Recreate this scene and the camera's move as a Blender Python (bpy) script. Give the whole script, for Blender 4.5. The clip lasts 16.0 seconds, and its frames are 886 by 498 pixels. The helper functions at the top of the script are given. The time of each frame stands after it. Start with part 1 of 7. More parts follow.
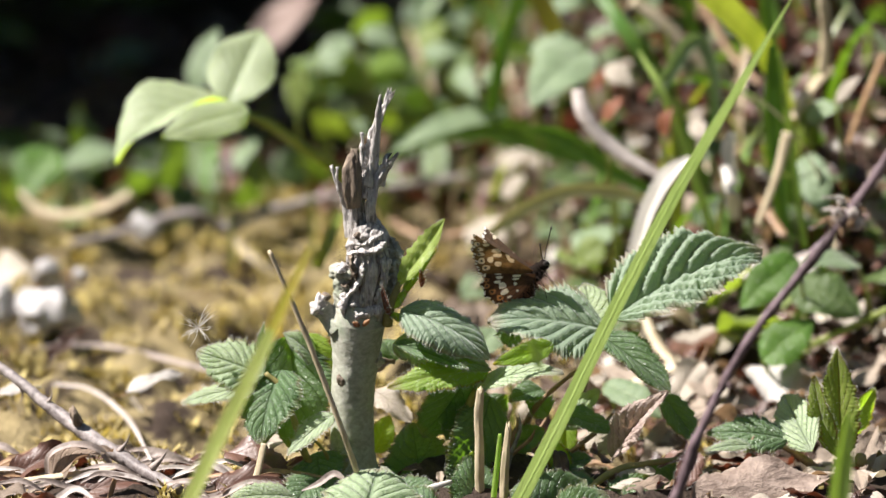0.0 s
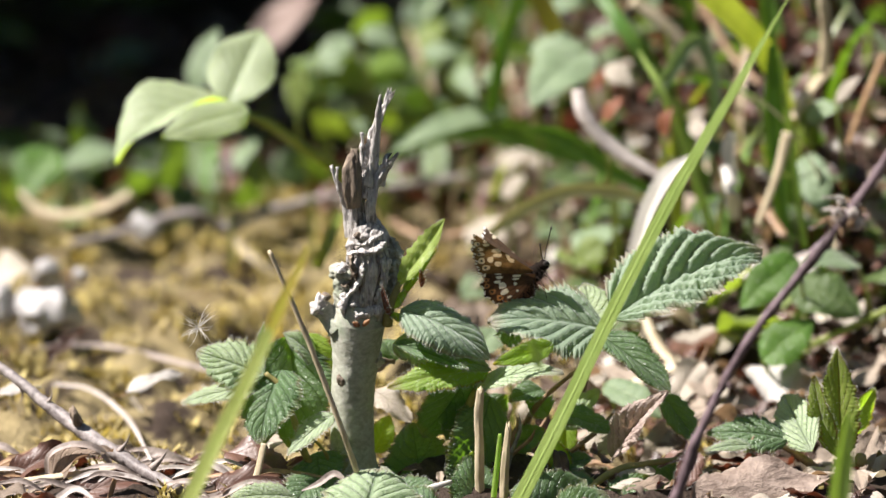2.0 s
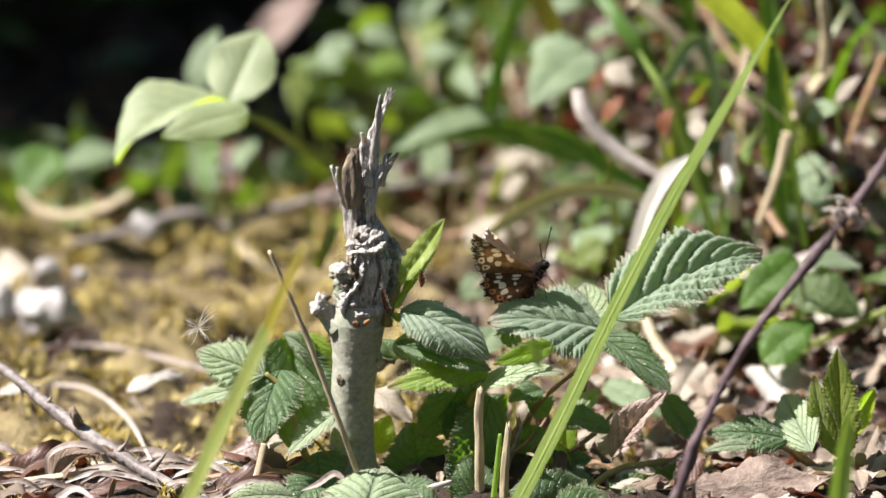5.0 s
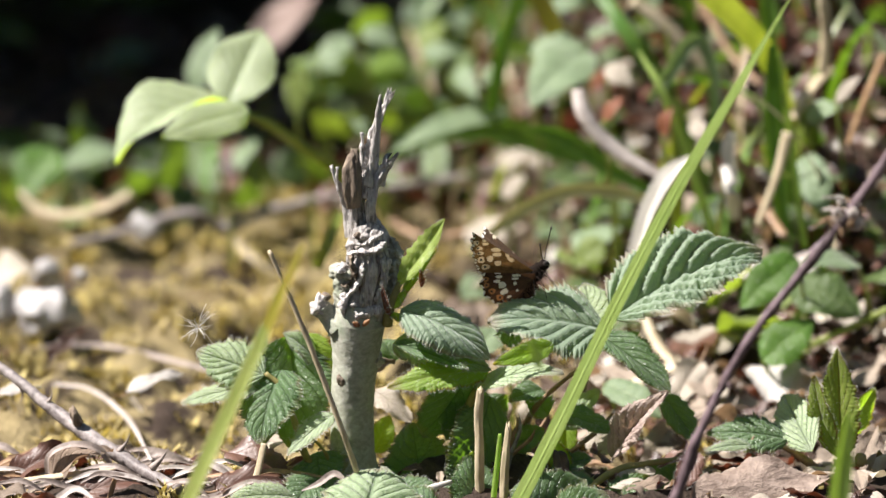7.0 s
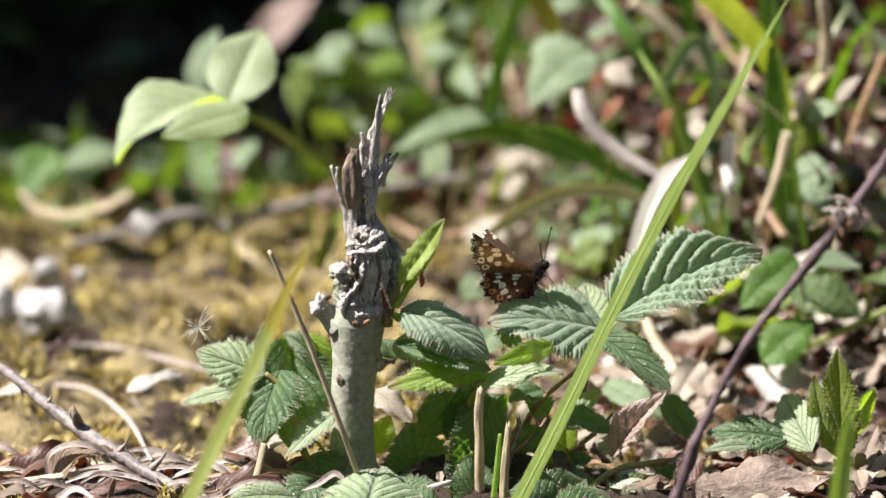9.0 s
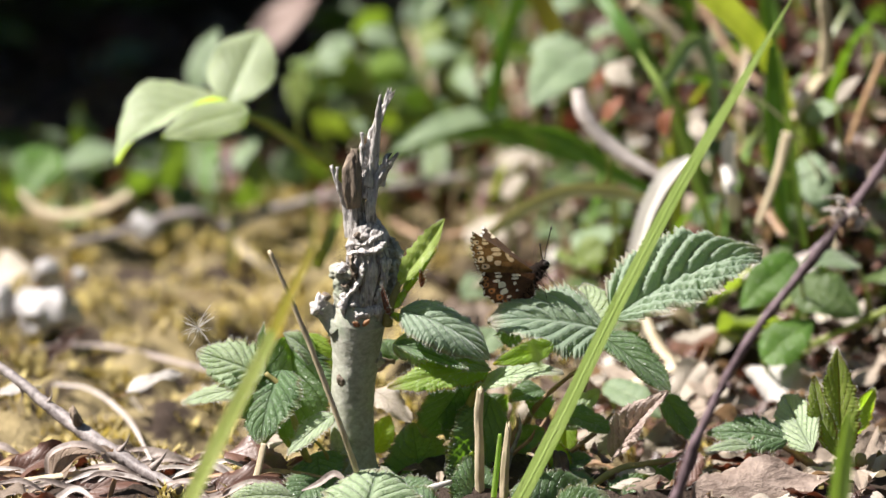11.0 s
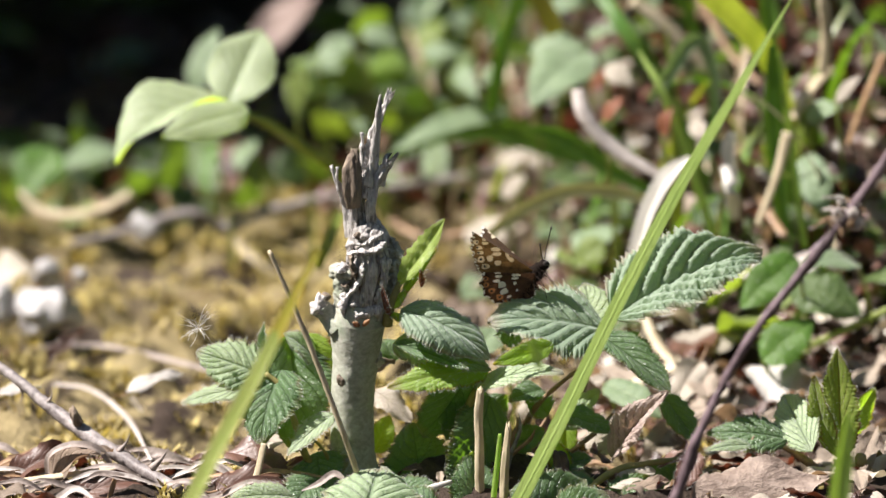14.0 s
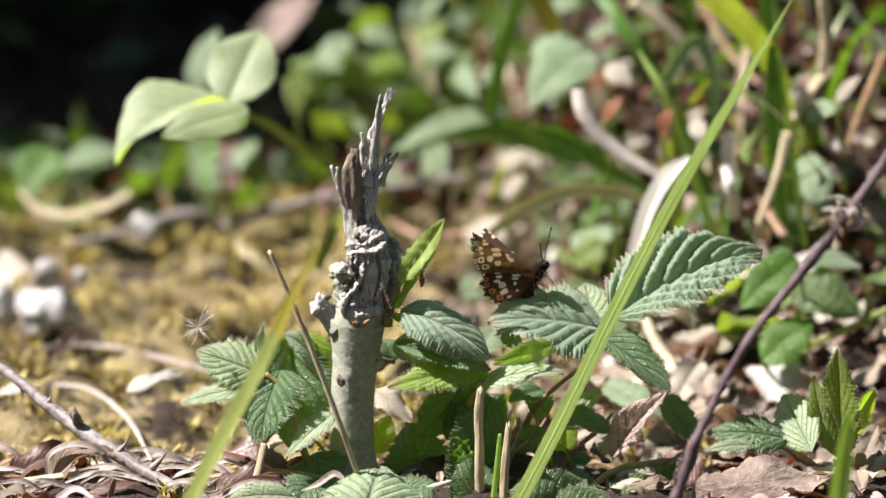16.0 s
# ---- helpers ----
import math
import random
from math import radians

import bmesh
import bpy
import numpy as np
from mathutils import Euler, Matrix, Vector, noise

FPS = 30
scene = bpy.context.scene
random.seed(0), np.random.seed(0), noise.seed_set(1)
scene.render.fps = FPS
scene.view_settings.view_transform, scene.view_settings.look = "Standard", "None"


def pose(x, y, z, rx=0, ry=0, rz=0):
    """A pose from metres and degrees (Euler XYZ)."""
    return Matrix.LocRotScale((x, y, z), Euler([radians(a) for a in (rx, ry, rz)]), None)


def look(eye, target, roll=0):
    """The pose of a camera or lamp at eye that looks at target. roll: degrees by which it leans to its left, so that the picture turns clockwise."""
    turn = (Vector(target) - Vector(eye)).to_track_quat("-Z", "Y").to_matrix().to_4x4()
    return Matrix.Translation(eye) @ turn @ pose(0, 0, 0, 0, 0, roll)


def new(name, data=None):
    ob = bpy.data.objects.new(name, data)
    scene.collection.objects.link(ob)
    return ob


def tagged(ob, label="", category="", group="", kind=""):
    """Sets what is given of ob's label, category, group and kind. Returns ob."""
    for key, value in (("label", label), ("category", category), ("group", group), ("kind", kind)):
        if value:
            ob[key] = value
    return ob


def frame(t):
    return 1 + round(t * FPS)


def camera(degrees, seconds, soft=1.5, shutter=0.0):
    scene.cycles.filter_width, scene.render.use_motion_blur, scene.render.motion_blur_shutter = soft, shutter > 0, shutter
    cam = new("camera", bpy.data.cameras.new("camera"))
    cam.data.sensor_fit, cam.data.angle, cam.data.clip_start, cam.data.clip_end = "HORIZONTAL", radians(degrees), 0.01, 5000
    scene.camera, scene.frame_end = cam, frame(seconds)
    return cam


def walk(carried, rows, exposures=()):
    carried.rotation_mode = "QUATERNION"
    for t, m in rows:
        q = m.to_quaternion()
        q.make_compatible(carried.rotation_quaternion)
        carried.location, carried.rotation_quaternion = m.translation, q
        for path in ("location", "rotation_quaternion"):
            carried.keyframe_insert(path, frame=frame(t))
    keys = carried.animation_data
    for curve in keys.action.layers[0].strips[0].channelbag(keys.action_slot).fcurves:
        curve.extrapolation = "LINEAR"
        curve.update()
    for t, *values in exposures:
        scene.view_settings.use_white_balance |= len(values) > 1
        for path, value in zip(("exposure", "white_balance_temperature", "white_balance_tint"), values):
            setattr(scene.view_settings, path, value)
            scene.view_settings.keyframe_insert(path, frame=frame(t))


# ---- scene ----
# camera on a tripod, a long lens close to the ground
EYE, AIM = (0, -1.0285, 0.3034), (0, 0, 0.047)
cam = camera(10, 16.0, soft=1.5)
cam.data.dof.use_dof = True
cam.data.dof.focus_distance = 1.055
cam.data.dof.aperture_fstop = 12.4
walk(cam, [(0, look(EYE, AIM)), (16, look(EYE, AIM))], exposures=[(0, 1.46), (16, 1.46)])

# sun and sky
TO_SUN = Vector((-0.59, -0.02, 0.805)).normalized()
world = bpy.data.worlds.new("sky")
scene.world = world
world.use_nodes = True
wn = world.node_tree.nodes
sky = wn.new("ShaderNodeTexSky")
sky.sky_type = "NISHITA"
sky.sun_disc = False
sky.sun_elevation = math.asin(TO_SUN.z)
sky.sun_rotation = math.atan2(TO_SUN.x, TO_SUN.y)
wn["Background"].inputs["Strength"].default_value = 0.036
world.node_tree.links.new(sky.outputs[0], wn["Background"].inputs["Color"])
sun = new("sun", bpy.data.lights.new("sun", "SUN"))
sun.data.energy, sun.data.angle, sun.data.color = 5.0, radians(0.55), (1.0, 0.935, 0.9)
sun.matrix_world = look(TO_SUN * 5, (0, 0, 0))


# ---- materials ----
class Nodes:
    """A small wrapper to wire up one material."""

    def __init__(self, name):
        self.m = bpy.data.materials.new(name)
        self.m.use_nodes = True
        self.t = self.m.node_tree
        self.bsdf = self.t.nodes["Principled BSDF"]
        self.out = self.t.nodes["Material Output"]

    def add(self, kind, **props):
        n = self.t.nodes.new("ShaderNode" + kind)
        for k, v in props.items():
            setattr(n, k, v)
        return n

    def link(self, a, b):
        self.t.links.new(a, b)

    def math(self, op, a, b=None, c=None):
        n = self.add("Math", operation=op)
        for i, v in enumerate((a, b, c)):
            if v is None:
                continue
            if isinstance(v, (int, float)):
                n.inputs[i].default_value = v
            else:
                self.link(v, n.inputs[i])
        return n.outputs[0]

    def span(self, v, a, b, c=0.0, d=1.0):
        n = self.add("MapRange")
        self.link(v, n.inputs[0])
        for i, x in enumerate((a, b, c, d)):
            n.inputs[i + 1].default_value = x
        return n.outputs[0]

    def noise(self, scale, detail=4.0, rough=0.6, stretch=None):
        co = self.add("TexCoord").outputs["Object"]
        if stretch:
            mp = self.add("Mapping")
            mp.inputs["Scale"].default_value = stretch
            self.link(co, mp.inputs["Vector"])
            co = mp.outputs[0]
        n = self.add("TexNoise")
        n.inputs["Scale"].default_value, n.inputs["Detail"].default_value, n.inputs["Roughness"].default_value = scale, detail, rough
        self.link(co, n.inputs["Vector"])
        return n.outputs[0]

    def mix(self, fac, a, b):
        n = self.add("Mix", data_type="RGBA")
        for s, v in ((n.inputs[0], fac), (n.inputs[6], a), (n.inputs[7], b)):
            if isinstance(v, (int, float)):
                s.default_value = v
            elif isinstance(v, tuple):
                s.default_value = (*v, 1)
            else:
                self.link(v, s)
        return n.outputs[2]

    def bump(self, h, strength, dist):
        n = self.add("Bump")
        n.inputs["Strength"].default_value, n.inputs["Distance"].default_value = strength, dist
        self.link(h, n.inputs["Height"])
        self.link(n.outputs[0], self.bsdf.inputs["Normal"])
        return n

    def finish(self, colour, rough, spec=0.5, thin=0.0, thin_tint=(1, 1, 1), sheen=0.0):
        b = self.bsdf
        self.link(colour, b.inputs["Base Color"])
        if isinstance(rough, float):
            b.inputs["Roughness"].default_value = rough
        else:
            self.link(rough, b.inputs["Roughness"])
        b.inputs["Specular IOR Level"].default_value = spec
        if sheen:
            b.inputs["Sheen Weight"].default_value = sheen
            b.inputs["Sheen Roughness"].default_value = 0.35
        if thin:
            tr, mx = self.add("BsdfTranslucent"), self.add("MixShader")
            mul = self.add("Mix", data_type="RGBA", blend_type="MULTIPLY")
            mul.inputs[0].default_value = 1
            self.link(colour, mul.inputs[6])
            mul.inputs[7].default_value = (*thin_tint, 1)
            self.link(mul.outputs[2], tr.inputs["Color"])
            mx.inputs[0].default_value = thin
            self.link(b.outputs[0], mx.inputs[1])
            self.link(tr.outputs[0], mx.inputs[2])
            self.link(mx.outputs[0], self.out.inputs["Surface"])
        return self.m


def natural(name, c1, c2, scale, rough=0.7, bump=0.4, dist=0.0005, thin=0.0, tint=(1, 1, 1), spec=0.4, sheen=0.0, stretch=None, vary=0.5, c3=None, sharp=(0.43, 0.77)):
    """Two colours in fine and coarse noise, each island of its own tone."""
    k = Nodes(name)
    fine, coarse = k.noise(scale, 5, 0.65, stretch), k.noise(scale * 0.17, 3)
    isl = k.add("NewGeometry").outputs["Random Per Island"]
    f = k.math("ADD", k.math("MULTIPLY", fine, 0.7), k.math("MULTIPLY", coarse, 0.5))
    f = k.math("ADD", f, k.math("MULTIPLY", k.math("SUBTRACT", isl, 0.5), vary))
    col = k.mix(k.span(f, *sharp), c1, c2)
    if c3:
        col = k.mix(k.span(coarse, 0.52, 0.68), col, c3)
    k.bump(fine, bump, dist)
    return k.finish(col, k.span(fine, 0.3, 0.7, rough - 0.1, rough + 0.12), spec, thin, tint, sheen)


def leafy(name, dark, light, vein, thin=0.3, tint=(3.0, 3.2, 1.0), rough=0.42, spec=0.5, sheen=0.3, edge=None, ribs=7.0, relief=0.6, vary=0.25):
    """A leaf: ribs and midrib from the blade's own coordinates, mottled cells, a tinted margin."""
    k = Nodes(name)
    sep = k.add("SeparateXYZ")
    k.link(k.add("UVMap").outputs[0], sep.inputs[0])
    u, v = sep.outputs[0], sep.outputs[1]
    vv = k.math("MULTIPLY", k.math("ABSOLUTE", k.math("SUBTRACT", v, 0.5)), 2.0)
    ph = k.math("MULTIPLY", k.math("SUBTRACT", u, k.math("MULTIPLY", vv, 0.42)), ribs)
    rib = k.span(k.math("PINGPONG", ph, 0.5), 0.0, 0.11, 1.0, 0.0)
    mid = k.span(vv, 0.015, 0.06, 1.0, 0.0)
    line = k.math("MAXIMUM", k.math("MULTIPLY", rib, 0.7), mid)
    cells = k.add("TexVoronoi", feature="DISTANCE_TO_EDGE")
    cells.inputs["Scale"].default_value = 1700
    k.link(k.add("TexCoord").outputs["Object"], cells.inputs["Vector"])
    cell = k.span(cells.outputs[0], 0.0, 0.25)
    blot, fine = k.noise(160, 4), k.noise(2600, 3)
    isl = k.add("NewGeometry").outputs["Random Per Island"]
    f = k.math("ADD", k.math("ADD", k.math("MULTIPLY", blot, 0.6), k.math("MULTIPLY", fine, 0.5)), k.math("MULTIPLY", k.math("SUBTRACT", isl, 0.5), vary * 2))
    col = k.mix(k.span(f, 0.3, 0.85), dark, light)
    col = k.mix(k.math("MULTIPLY", line, 0.6), col, vein)
    if edge:
        rim = k.span(k.math("ADD", k.math("MAXIMUM", vv, u), k.math("MULTIPLY", k.math("SUBTRACT", blot, 0.5), 0.5)), 0.86, 1.02)
        col = k.mix(k.math("MULTIPLY", rim, 0.8), col, edge)
    h = k.math("SUBTRACT", k.math("ADD", k.math("MULTIPLY", cell, 0.22), k.math("MULTIPLY", fine, 0.2)), k.math("MULTIPLY", line, 0.8))
    k.bump(h, relief, 0.0004)
    return k.finish(col, k.span(k.math("ADD", fine, k.math("MULTIPLY", line, 0.2)), 0.3, 0.75, rough - 0.08, rough + 0.18), spec, thin, tint, sheen)


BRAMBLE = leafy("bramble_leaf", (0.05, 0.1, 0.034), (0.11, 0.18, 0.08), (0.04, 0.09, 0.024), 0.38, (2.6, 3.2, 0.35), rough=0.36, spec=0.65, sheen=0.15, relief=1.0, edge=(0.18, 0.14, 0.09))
# pale leaf tone, raised so the cells carry sun glints and sheen as colour
BRAMBLE_PALE_GLINT = leafy("bramble_leaf_pale_glint", (0.15, 0.225, 0.105), (0.37, 0.45, 0.285), (0.085, 0.145, 0.055), 0.32, (2.0, 2.4, 0.4), rough=0.42, spec=0.55, sheen=0.3, relief=1.0, edge=(0.24, 0.19, 0.14))
BRAMBLE_GREY = leafy("bramble_leaf_grey", (0.115, 0.172, 0.105), (0.25, 0.315, 0.225), (0.08, 0.13, 0.066), 0.26, (2.2, 2.7, 0.4), rough=0.45, spec=0.55, sheen=0.35, relief=0.75, edge=(0.24, 0.18, 0.14))
BRAMBLE_YOUNG = leafy("bramble_leaf_young", (0.14, 0.25, 0.03), (0.26, 0.38, 0.06), (0.32, 0.4, 0.12), 0.55, (1.9, 2.1, 0.5), rough=0.35, edge=(0.22, 0.07, 0.03))
BRAMBLE_RED = leafy("bramble_leaf_red", (0.10, 0.03, 0.02), (0.2, 0.07, 0.04), (0.16, 0.1, 0.05), 0.4, (2.0, 1.6, 0.8), edge=(0.2, 0.13, 0.03))
BRAMBLE_TINGED = leafy("bramble_leaf_tinged", (0.085, 0.12, 0.022), (0.21, 0.27, 0.05), (0.15, 0.075, 0.035), 0.45, (1.8, 2.0, 0.4), rough=0.4, edge=(0.13, 0.035, 0.03))
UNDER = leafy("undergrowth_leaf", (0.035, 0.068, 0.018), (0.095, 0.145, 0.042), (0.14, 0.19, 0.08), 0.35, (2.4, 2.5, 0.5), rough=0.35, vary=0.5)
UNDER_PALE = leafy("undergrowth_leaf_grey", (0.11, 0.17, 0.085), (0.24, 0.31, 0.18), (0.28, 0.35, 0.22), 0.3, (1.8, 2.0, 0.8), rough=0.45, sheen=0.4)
UNDER_YOUNG = leafy("undergrowth_leaf_young", (0.11, 0.16, 0.03), (0.2, 0.26, 0.06), (0.24, 0.3, 0.1), 0.4, (1.6, 1.7, 0.5), rough=0.4, vary=0.4)
UNDER_GREEN = leafy("undergrowth_leaf_vivid", (0.045, 0.11, 0.014), (0.11, 0.22, 0.032), (0.13, 0.22, 0.05), 0.42, (1.7, 1.9, 0.3), rough=0.3, vary=0.3)
SHOOT = leafy("shoot_leaf", (0.26, 0.36, 0.07), (0.42, 0.52, 0.15), (0.46, 0.54, 0.22), 0.5, (1.4, 1.5, 0.5), rough=0.3, spec=0.7, sheen=0.1)
SPRIG = leafy("sprig_leaf", (0.2, 0.26, 0.14), (0.36, 0.42, 0.28), (0.24, 0.32, 0.16), 0.42, (1.9, 2.2, 0.22), rough=0.4, sheen=0.3)
DEAD = leafy("dead_leaf", (0.1, 0.07, 0.05), (0.33, 0.27, 0.21), (0.26, 0.2, 0.155), 0.2, (1.6, 1.2, 0.8), rough=0.6, spec=0.3, sheen=0.0, vary=0.7, ribs=6)
DEAD_PALE = leafy("dead_leaf_pale", (0.25, 0.213, 0.165), (0.49, 0.437, 0.36), (0.38, 0.33, 0.265), 0.25, (1.4, 1.3, 1.0), rough=0.55, spec=0.35, sheen=0.0, vary=0.5, ribs=6)
DEAD_TAN = leafy("dead_leaf_tan", (0.15, 0.105, 0.075), (0.36, 0.28, 0.21), (0.27, 0.2, 0.15), 0.22, (1.5, 1.2, 0.9), rough=0.55, spec=0.35, sheen=0.0, vary=0.3, ribs=6, relief=0.9)
CRUMPLED = natural("crumpled_dead_leaf", (0.14, 0.1, 0.078), (0.38, 0.3, 0.245), 240, 0.6, 0.9, 0.0012, 0.15, (1.4, 1.2, 1.0), 0.3, stretch=(1, 1, 2.2), c3=(0.36, 0.28, 0.225), vary=0.1)
DEAD_PINK = leafy("dead_leaf_pinkish", (0.2, 0.125, 0.105), (0.46, 0.36, 0.31), (0.15, 0.09, 0.07), 0.25, (1.5, 1.2, 0.9), rough=0.5, spec=0.4, sheen=0.1, vary=0.3, ribs=7, relief=1.0)
DEAD_RUSSET = leafy("dead_leaf_russet", (0.11, 0.035, 0.02), (0.3, 0.12, 0.06), (0.16, 0.07, 0.04), 0.35, (1.8, 1.1, 0.6), rough=0.5, spec=0.4, sheen=0.0, vary=0.6)
DEAD_RED = leafy("dead_leaf_red", (0.04, 0.018, 0.012), (0.14, 0.07, 0.048), (0.11, 0.06, 0.04), 0.2, (2.0, 1.0, 0.6), rough=0.38, spec=0.6, sheen=0.0, vary=0.5, relief=0.3)
def blade_material(name, c1, c2, thin, tint, rough=0.38):
    """A grass blade: fine lines along it, a paler midrib, blotches."""
    k = Nodes(name)
    sep = k.add("SeparateXYZ")
    k.link(k.add("UVMap").outputs[0], sep.inputs[0])
    along = k.add("CombineXYZ")
    k.link(k.math("MULTIPLY", sep.outputs[0], 2.5), along.inputs[0])
    k.link(k.math("MULTIPLY", sep.outputs[1], 34.0), along.inputs[1])
    n = k.add("TexNoise")
    n.inputs["Scale"].default_value, n.inputs["Detail"].default_value = 1.0, 3.0
    k.link(along.outputs[0], n.inputs["Vector"])
    lines, blot = n.outputs[0], k.noise(120, 4)
    mid = k.span(k.math("ABSOLUTE", k.math("SUBTRACT", sep.outputs[1], 0.5)), 0.02, 0.09, 1.0, 0.0)
    f = k.math("ADD", k.math("MULTIPLY", lines, 0.8), k.math("MULTIPLY", blot, 0.4))
    col = k.mix(k.span(f, 0.42, 0.78), c1, c2)
    col = k.mix(k.math("MULTIPLY", mid, 0.2), col, tuple(min(1, x * 1.35) for x in c2))
    k.bump(k.math("SUBTRACT", lines, k.math("MULTIPLY", mid, 0.8)), 0.7, 0.0003)
    return k.finish(col, rough, 0.5, thin, tint)


GRASS_TIP = natural("grass_blade_yellowing", (0.26, 0.27, 0.03), (0.42, 0.3, 0.07), 180, 0.4, 0.3, 0.0002, 0.4, (1.7, 1.6, 0.6), 0.5, stretch=(1, 1, 0.08), vary=0.3)
GRASS_DARK = natural("grass_dark", (0.05, 0.13, 0.02), (0.12, 0.22, 0.04), 250, 0.4, 0.3, 0.0002, 0.35, (2.2, 2.2, 0.5), 0.5, stretch=(1, 1, 0.08))
GRASS_OLIVE = natural("grass_blade_olive", (0.13, 0.17, 0.025), (0.22, 0.26, 0.06), 250, 0.4, 0.3, 0.0002, 0.35, (1.6, 1.6, 0.5), 0.5, stretch=(1, 1, 0.08))
GRASS = blade_material("grass_blade", (0.28, 0.4, 0.085), (0.45, 0.57, 0.19), 0.42, (1.6, 1.8, 0.6))
GRASS_SIDE = blade_material("grass_blade_yellow_green", (0.26, 0.31, 0.07), (0.44, 0.48, 0.17), 0.4, (1.5, 1.6, 0.6))
GRASS_PALE = natural("grass_blade_pale", (0.3, 0.285, 0.13), (0.46, 0.44, 0.25), 250, 0.45, 0.3, 0.0002, 0.3, (1.3, 1.3, 0.7), 0.4, stretch=(1, 1, 0.08))
STRAW = natural("straw", (0.27, 0.21, 0.125), (0.6, 0.51, 0.35), 900, 0.5, 0.4, 0.0002, 0.15, (1.3, 1.2, 1), 0.4, stretch=(1, 1, 0.15))
STRAW_WHITE = natural("straw_bleached", (0.46, 0.43, 0.37), (0.68, 0.65, 0.59), 300, 0.5, 0.4, 0.0002, 0.2, (1, 1, 1), 0.4, stretch=(1, 1, 0.2))
BLEACHED = natural("bleached_dead_leaf", (0.28, 0.255, 0.225), (0.58, 0.55, 0.51), 260, 0.6, 0.7, 0.0008, 0.2, (1.2, 1.15, 1.0), 0.3, vary=0.2)
BARK = natural("grey_green_bark", (0.17, 0.17, 0.13), (0.47, 0.465, 0.39), 800, 0.7, 0.5, 0.0003, spec=0.25, c3=(0.27, 0.3, 0.22), vary=0.08, stretch=(1, 1, 1.3), sharp=(0.38, 0.85))
WOOD = natural("weathered_wood", (0.14, 0.118, 0.1), (0.88, 0.84, 0.79), 1500, 0.7, 1.0, 0.0014, spec=0.25, stretch=(1, 1, 0.16), c3=(0.4, 0.36, 0.34), vary=0.12)
WOOD_BROWN = natural("brown_split_bark", (0.05, 0.038, 0.028), (0.3, 0.235, 0.175), 1500, 0.7, 1.0, 0.0006, spec=0.25, stretch=(1, 1, 0.2), vary=0.08)
SCAR = natural("pale_knot", (0.2, 0.17, 0.15), (0.86, 0.82, 0.78), 1200, 0.7, 1.0, 0.0008, spec=0.25, stretch=(1, 1, 0.3), vary=0.08)
STEM = natural("grey_bramble_stem", (0.075, 0.06, 0.056), (0.34, 0.3, 0.28), 700, 0.55, 0.6, 0.0003, spec=0.4, vary=0.08)
STRIP = natural("grey_dry_leaf_strip", (0.12, 0.09, 0.075), (0.36, 0.3, 0.26), 500, 0.5, 0.6, 0.0004, 0.15, (1.2, 1.1, 1.0), 0.5, vary=0.6)
STRIP_PALE = natural("pale_dry_leaf_strip", (0.24, 0.2, 0.175), (0.56, 0.5, 0.45), 500, 0.5, 0.6, 0.0004, 0.15, (1.2, 1.1, 1.0), 0.5, vary=0.5)
STEM_PURPLE = natural("purple_bramble_stem", (0.06, 0.038, 0.043), (0.19, 0.135, 0.145), 400, 0.5, 0.5, 0.0003, spec=0.4, vary=0.08)
STEM_BROWN = natural("brown_stem", (0.13, 0.075, 0.04), (0.32, 0.2, 0.11), 500, 0.5, 0.5, 0.0003, spec=0.4)
PETIOLE = natural("leaf_stalk", (0.16, 0.17, 0.05), (0.3, 0.24, 0.09), 600, 0.45, 0.4, 0.0002, 0.2, (1.5, 1.5, 0.6))
BUD = natural("red_bud", (0.2, 0.08, 0.05), (0.34, 0.2, 0.1), 600, 0.45, 0.4, 0.0002, 0.3, (1.5, 1.2, 0.6))
HAIR = natural("leaf_hairs", (0.55, 0.56, 0.5), (0.75, 0.75, 0.7), 900, 0.4, 0.0, 0.0001, 0.5)
MOSS = natural("moss", (0.06, 0.042, 0.015), (0.6, 0.5, 0.21), 170, 0.8, 0.3, 0.0004, 0.25, (1.5, 1.4, 0.6), 0.2, vary=0.3, c3=(0.42, 0.345, 0.2), sharp=(0.5, 0.7))
STONE = natural("pale_flint", (0.13, 0.12, 0.11), (0.48, 0.46, 0.45), 420, 0.6, 0.5, 0.0006, spec=0.4)


def soil():
    k = Nodes("soil_and_moss")
    a, b, c = k.noise(60, 6, 0.65), k.noise(600, 4, 0.7), k.noise(14, 3)
    earth = k.mix(b, (0.016, 0.011, 0.008), (0.062, 0.042, 0.03))
    moss = k.mix(b, (0.08, 0.06, 0.026), (0.38, 0.305, 0.16))
    sep = k.add("SeparateXYZ")
    k.link(k.add("TexCoord").outputs["Object"], sep.inputs[0])
    shelf = k.math("MULTIPLY", k.span(k.math("ADD", sep.outputs[0], k.math("MULTIPLY", sep.outputs[1], 0.2)), 0.03, 0.09, 1, 0), k.math("MULTIPLY", k.span(sep.outputs[1], 0.28, 0.33, 1, 0), k.math("MULTIPLY", k.span(k.math("ADD", sep.outputs[1], k.math("MULTIPLY", a, 0.03)), 0.012, 0.035), k.span(sep.outputs[0], -0.5, -0.25))))
    patch = k.span(k.math("ADD", a, k.math("MULTIPLY", k.math("SUBTRACT", c, 0.5), 0.6)), 0.40, 0.52)
    col = k.mix(k.math("MULTIPLY", patch, shelf), earth, moss)
    k.bump(k.math("ADD", a, b), 0.8, 0.002)
    return k.finish(col, 0.85, 0.2)


SOIL = soil()


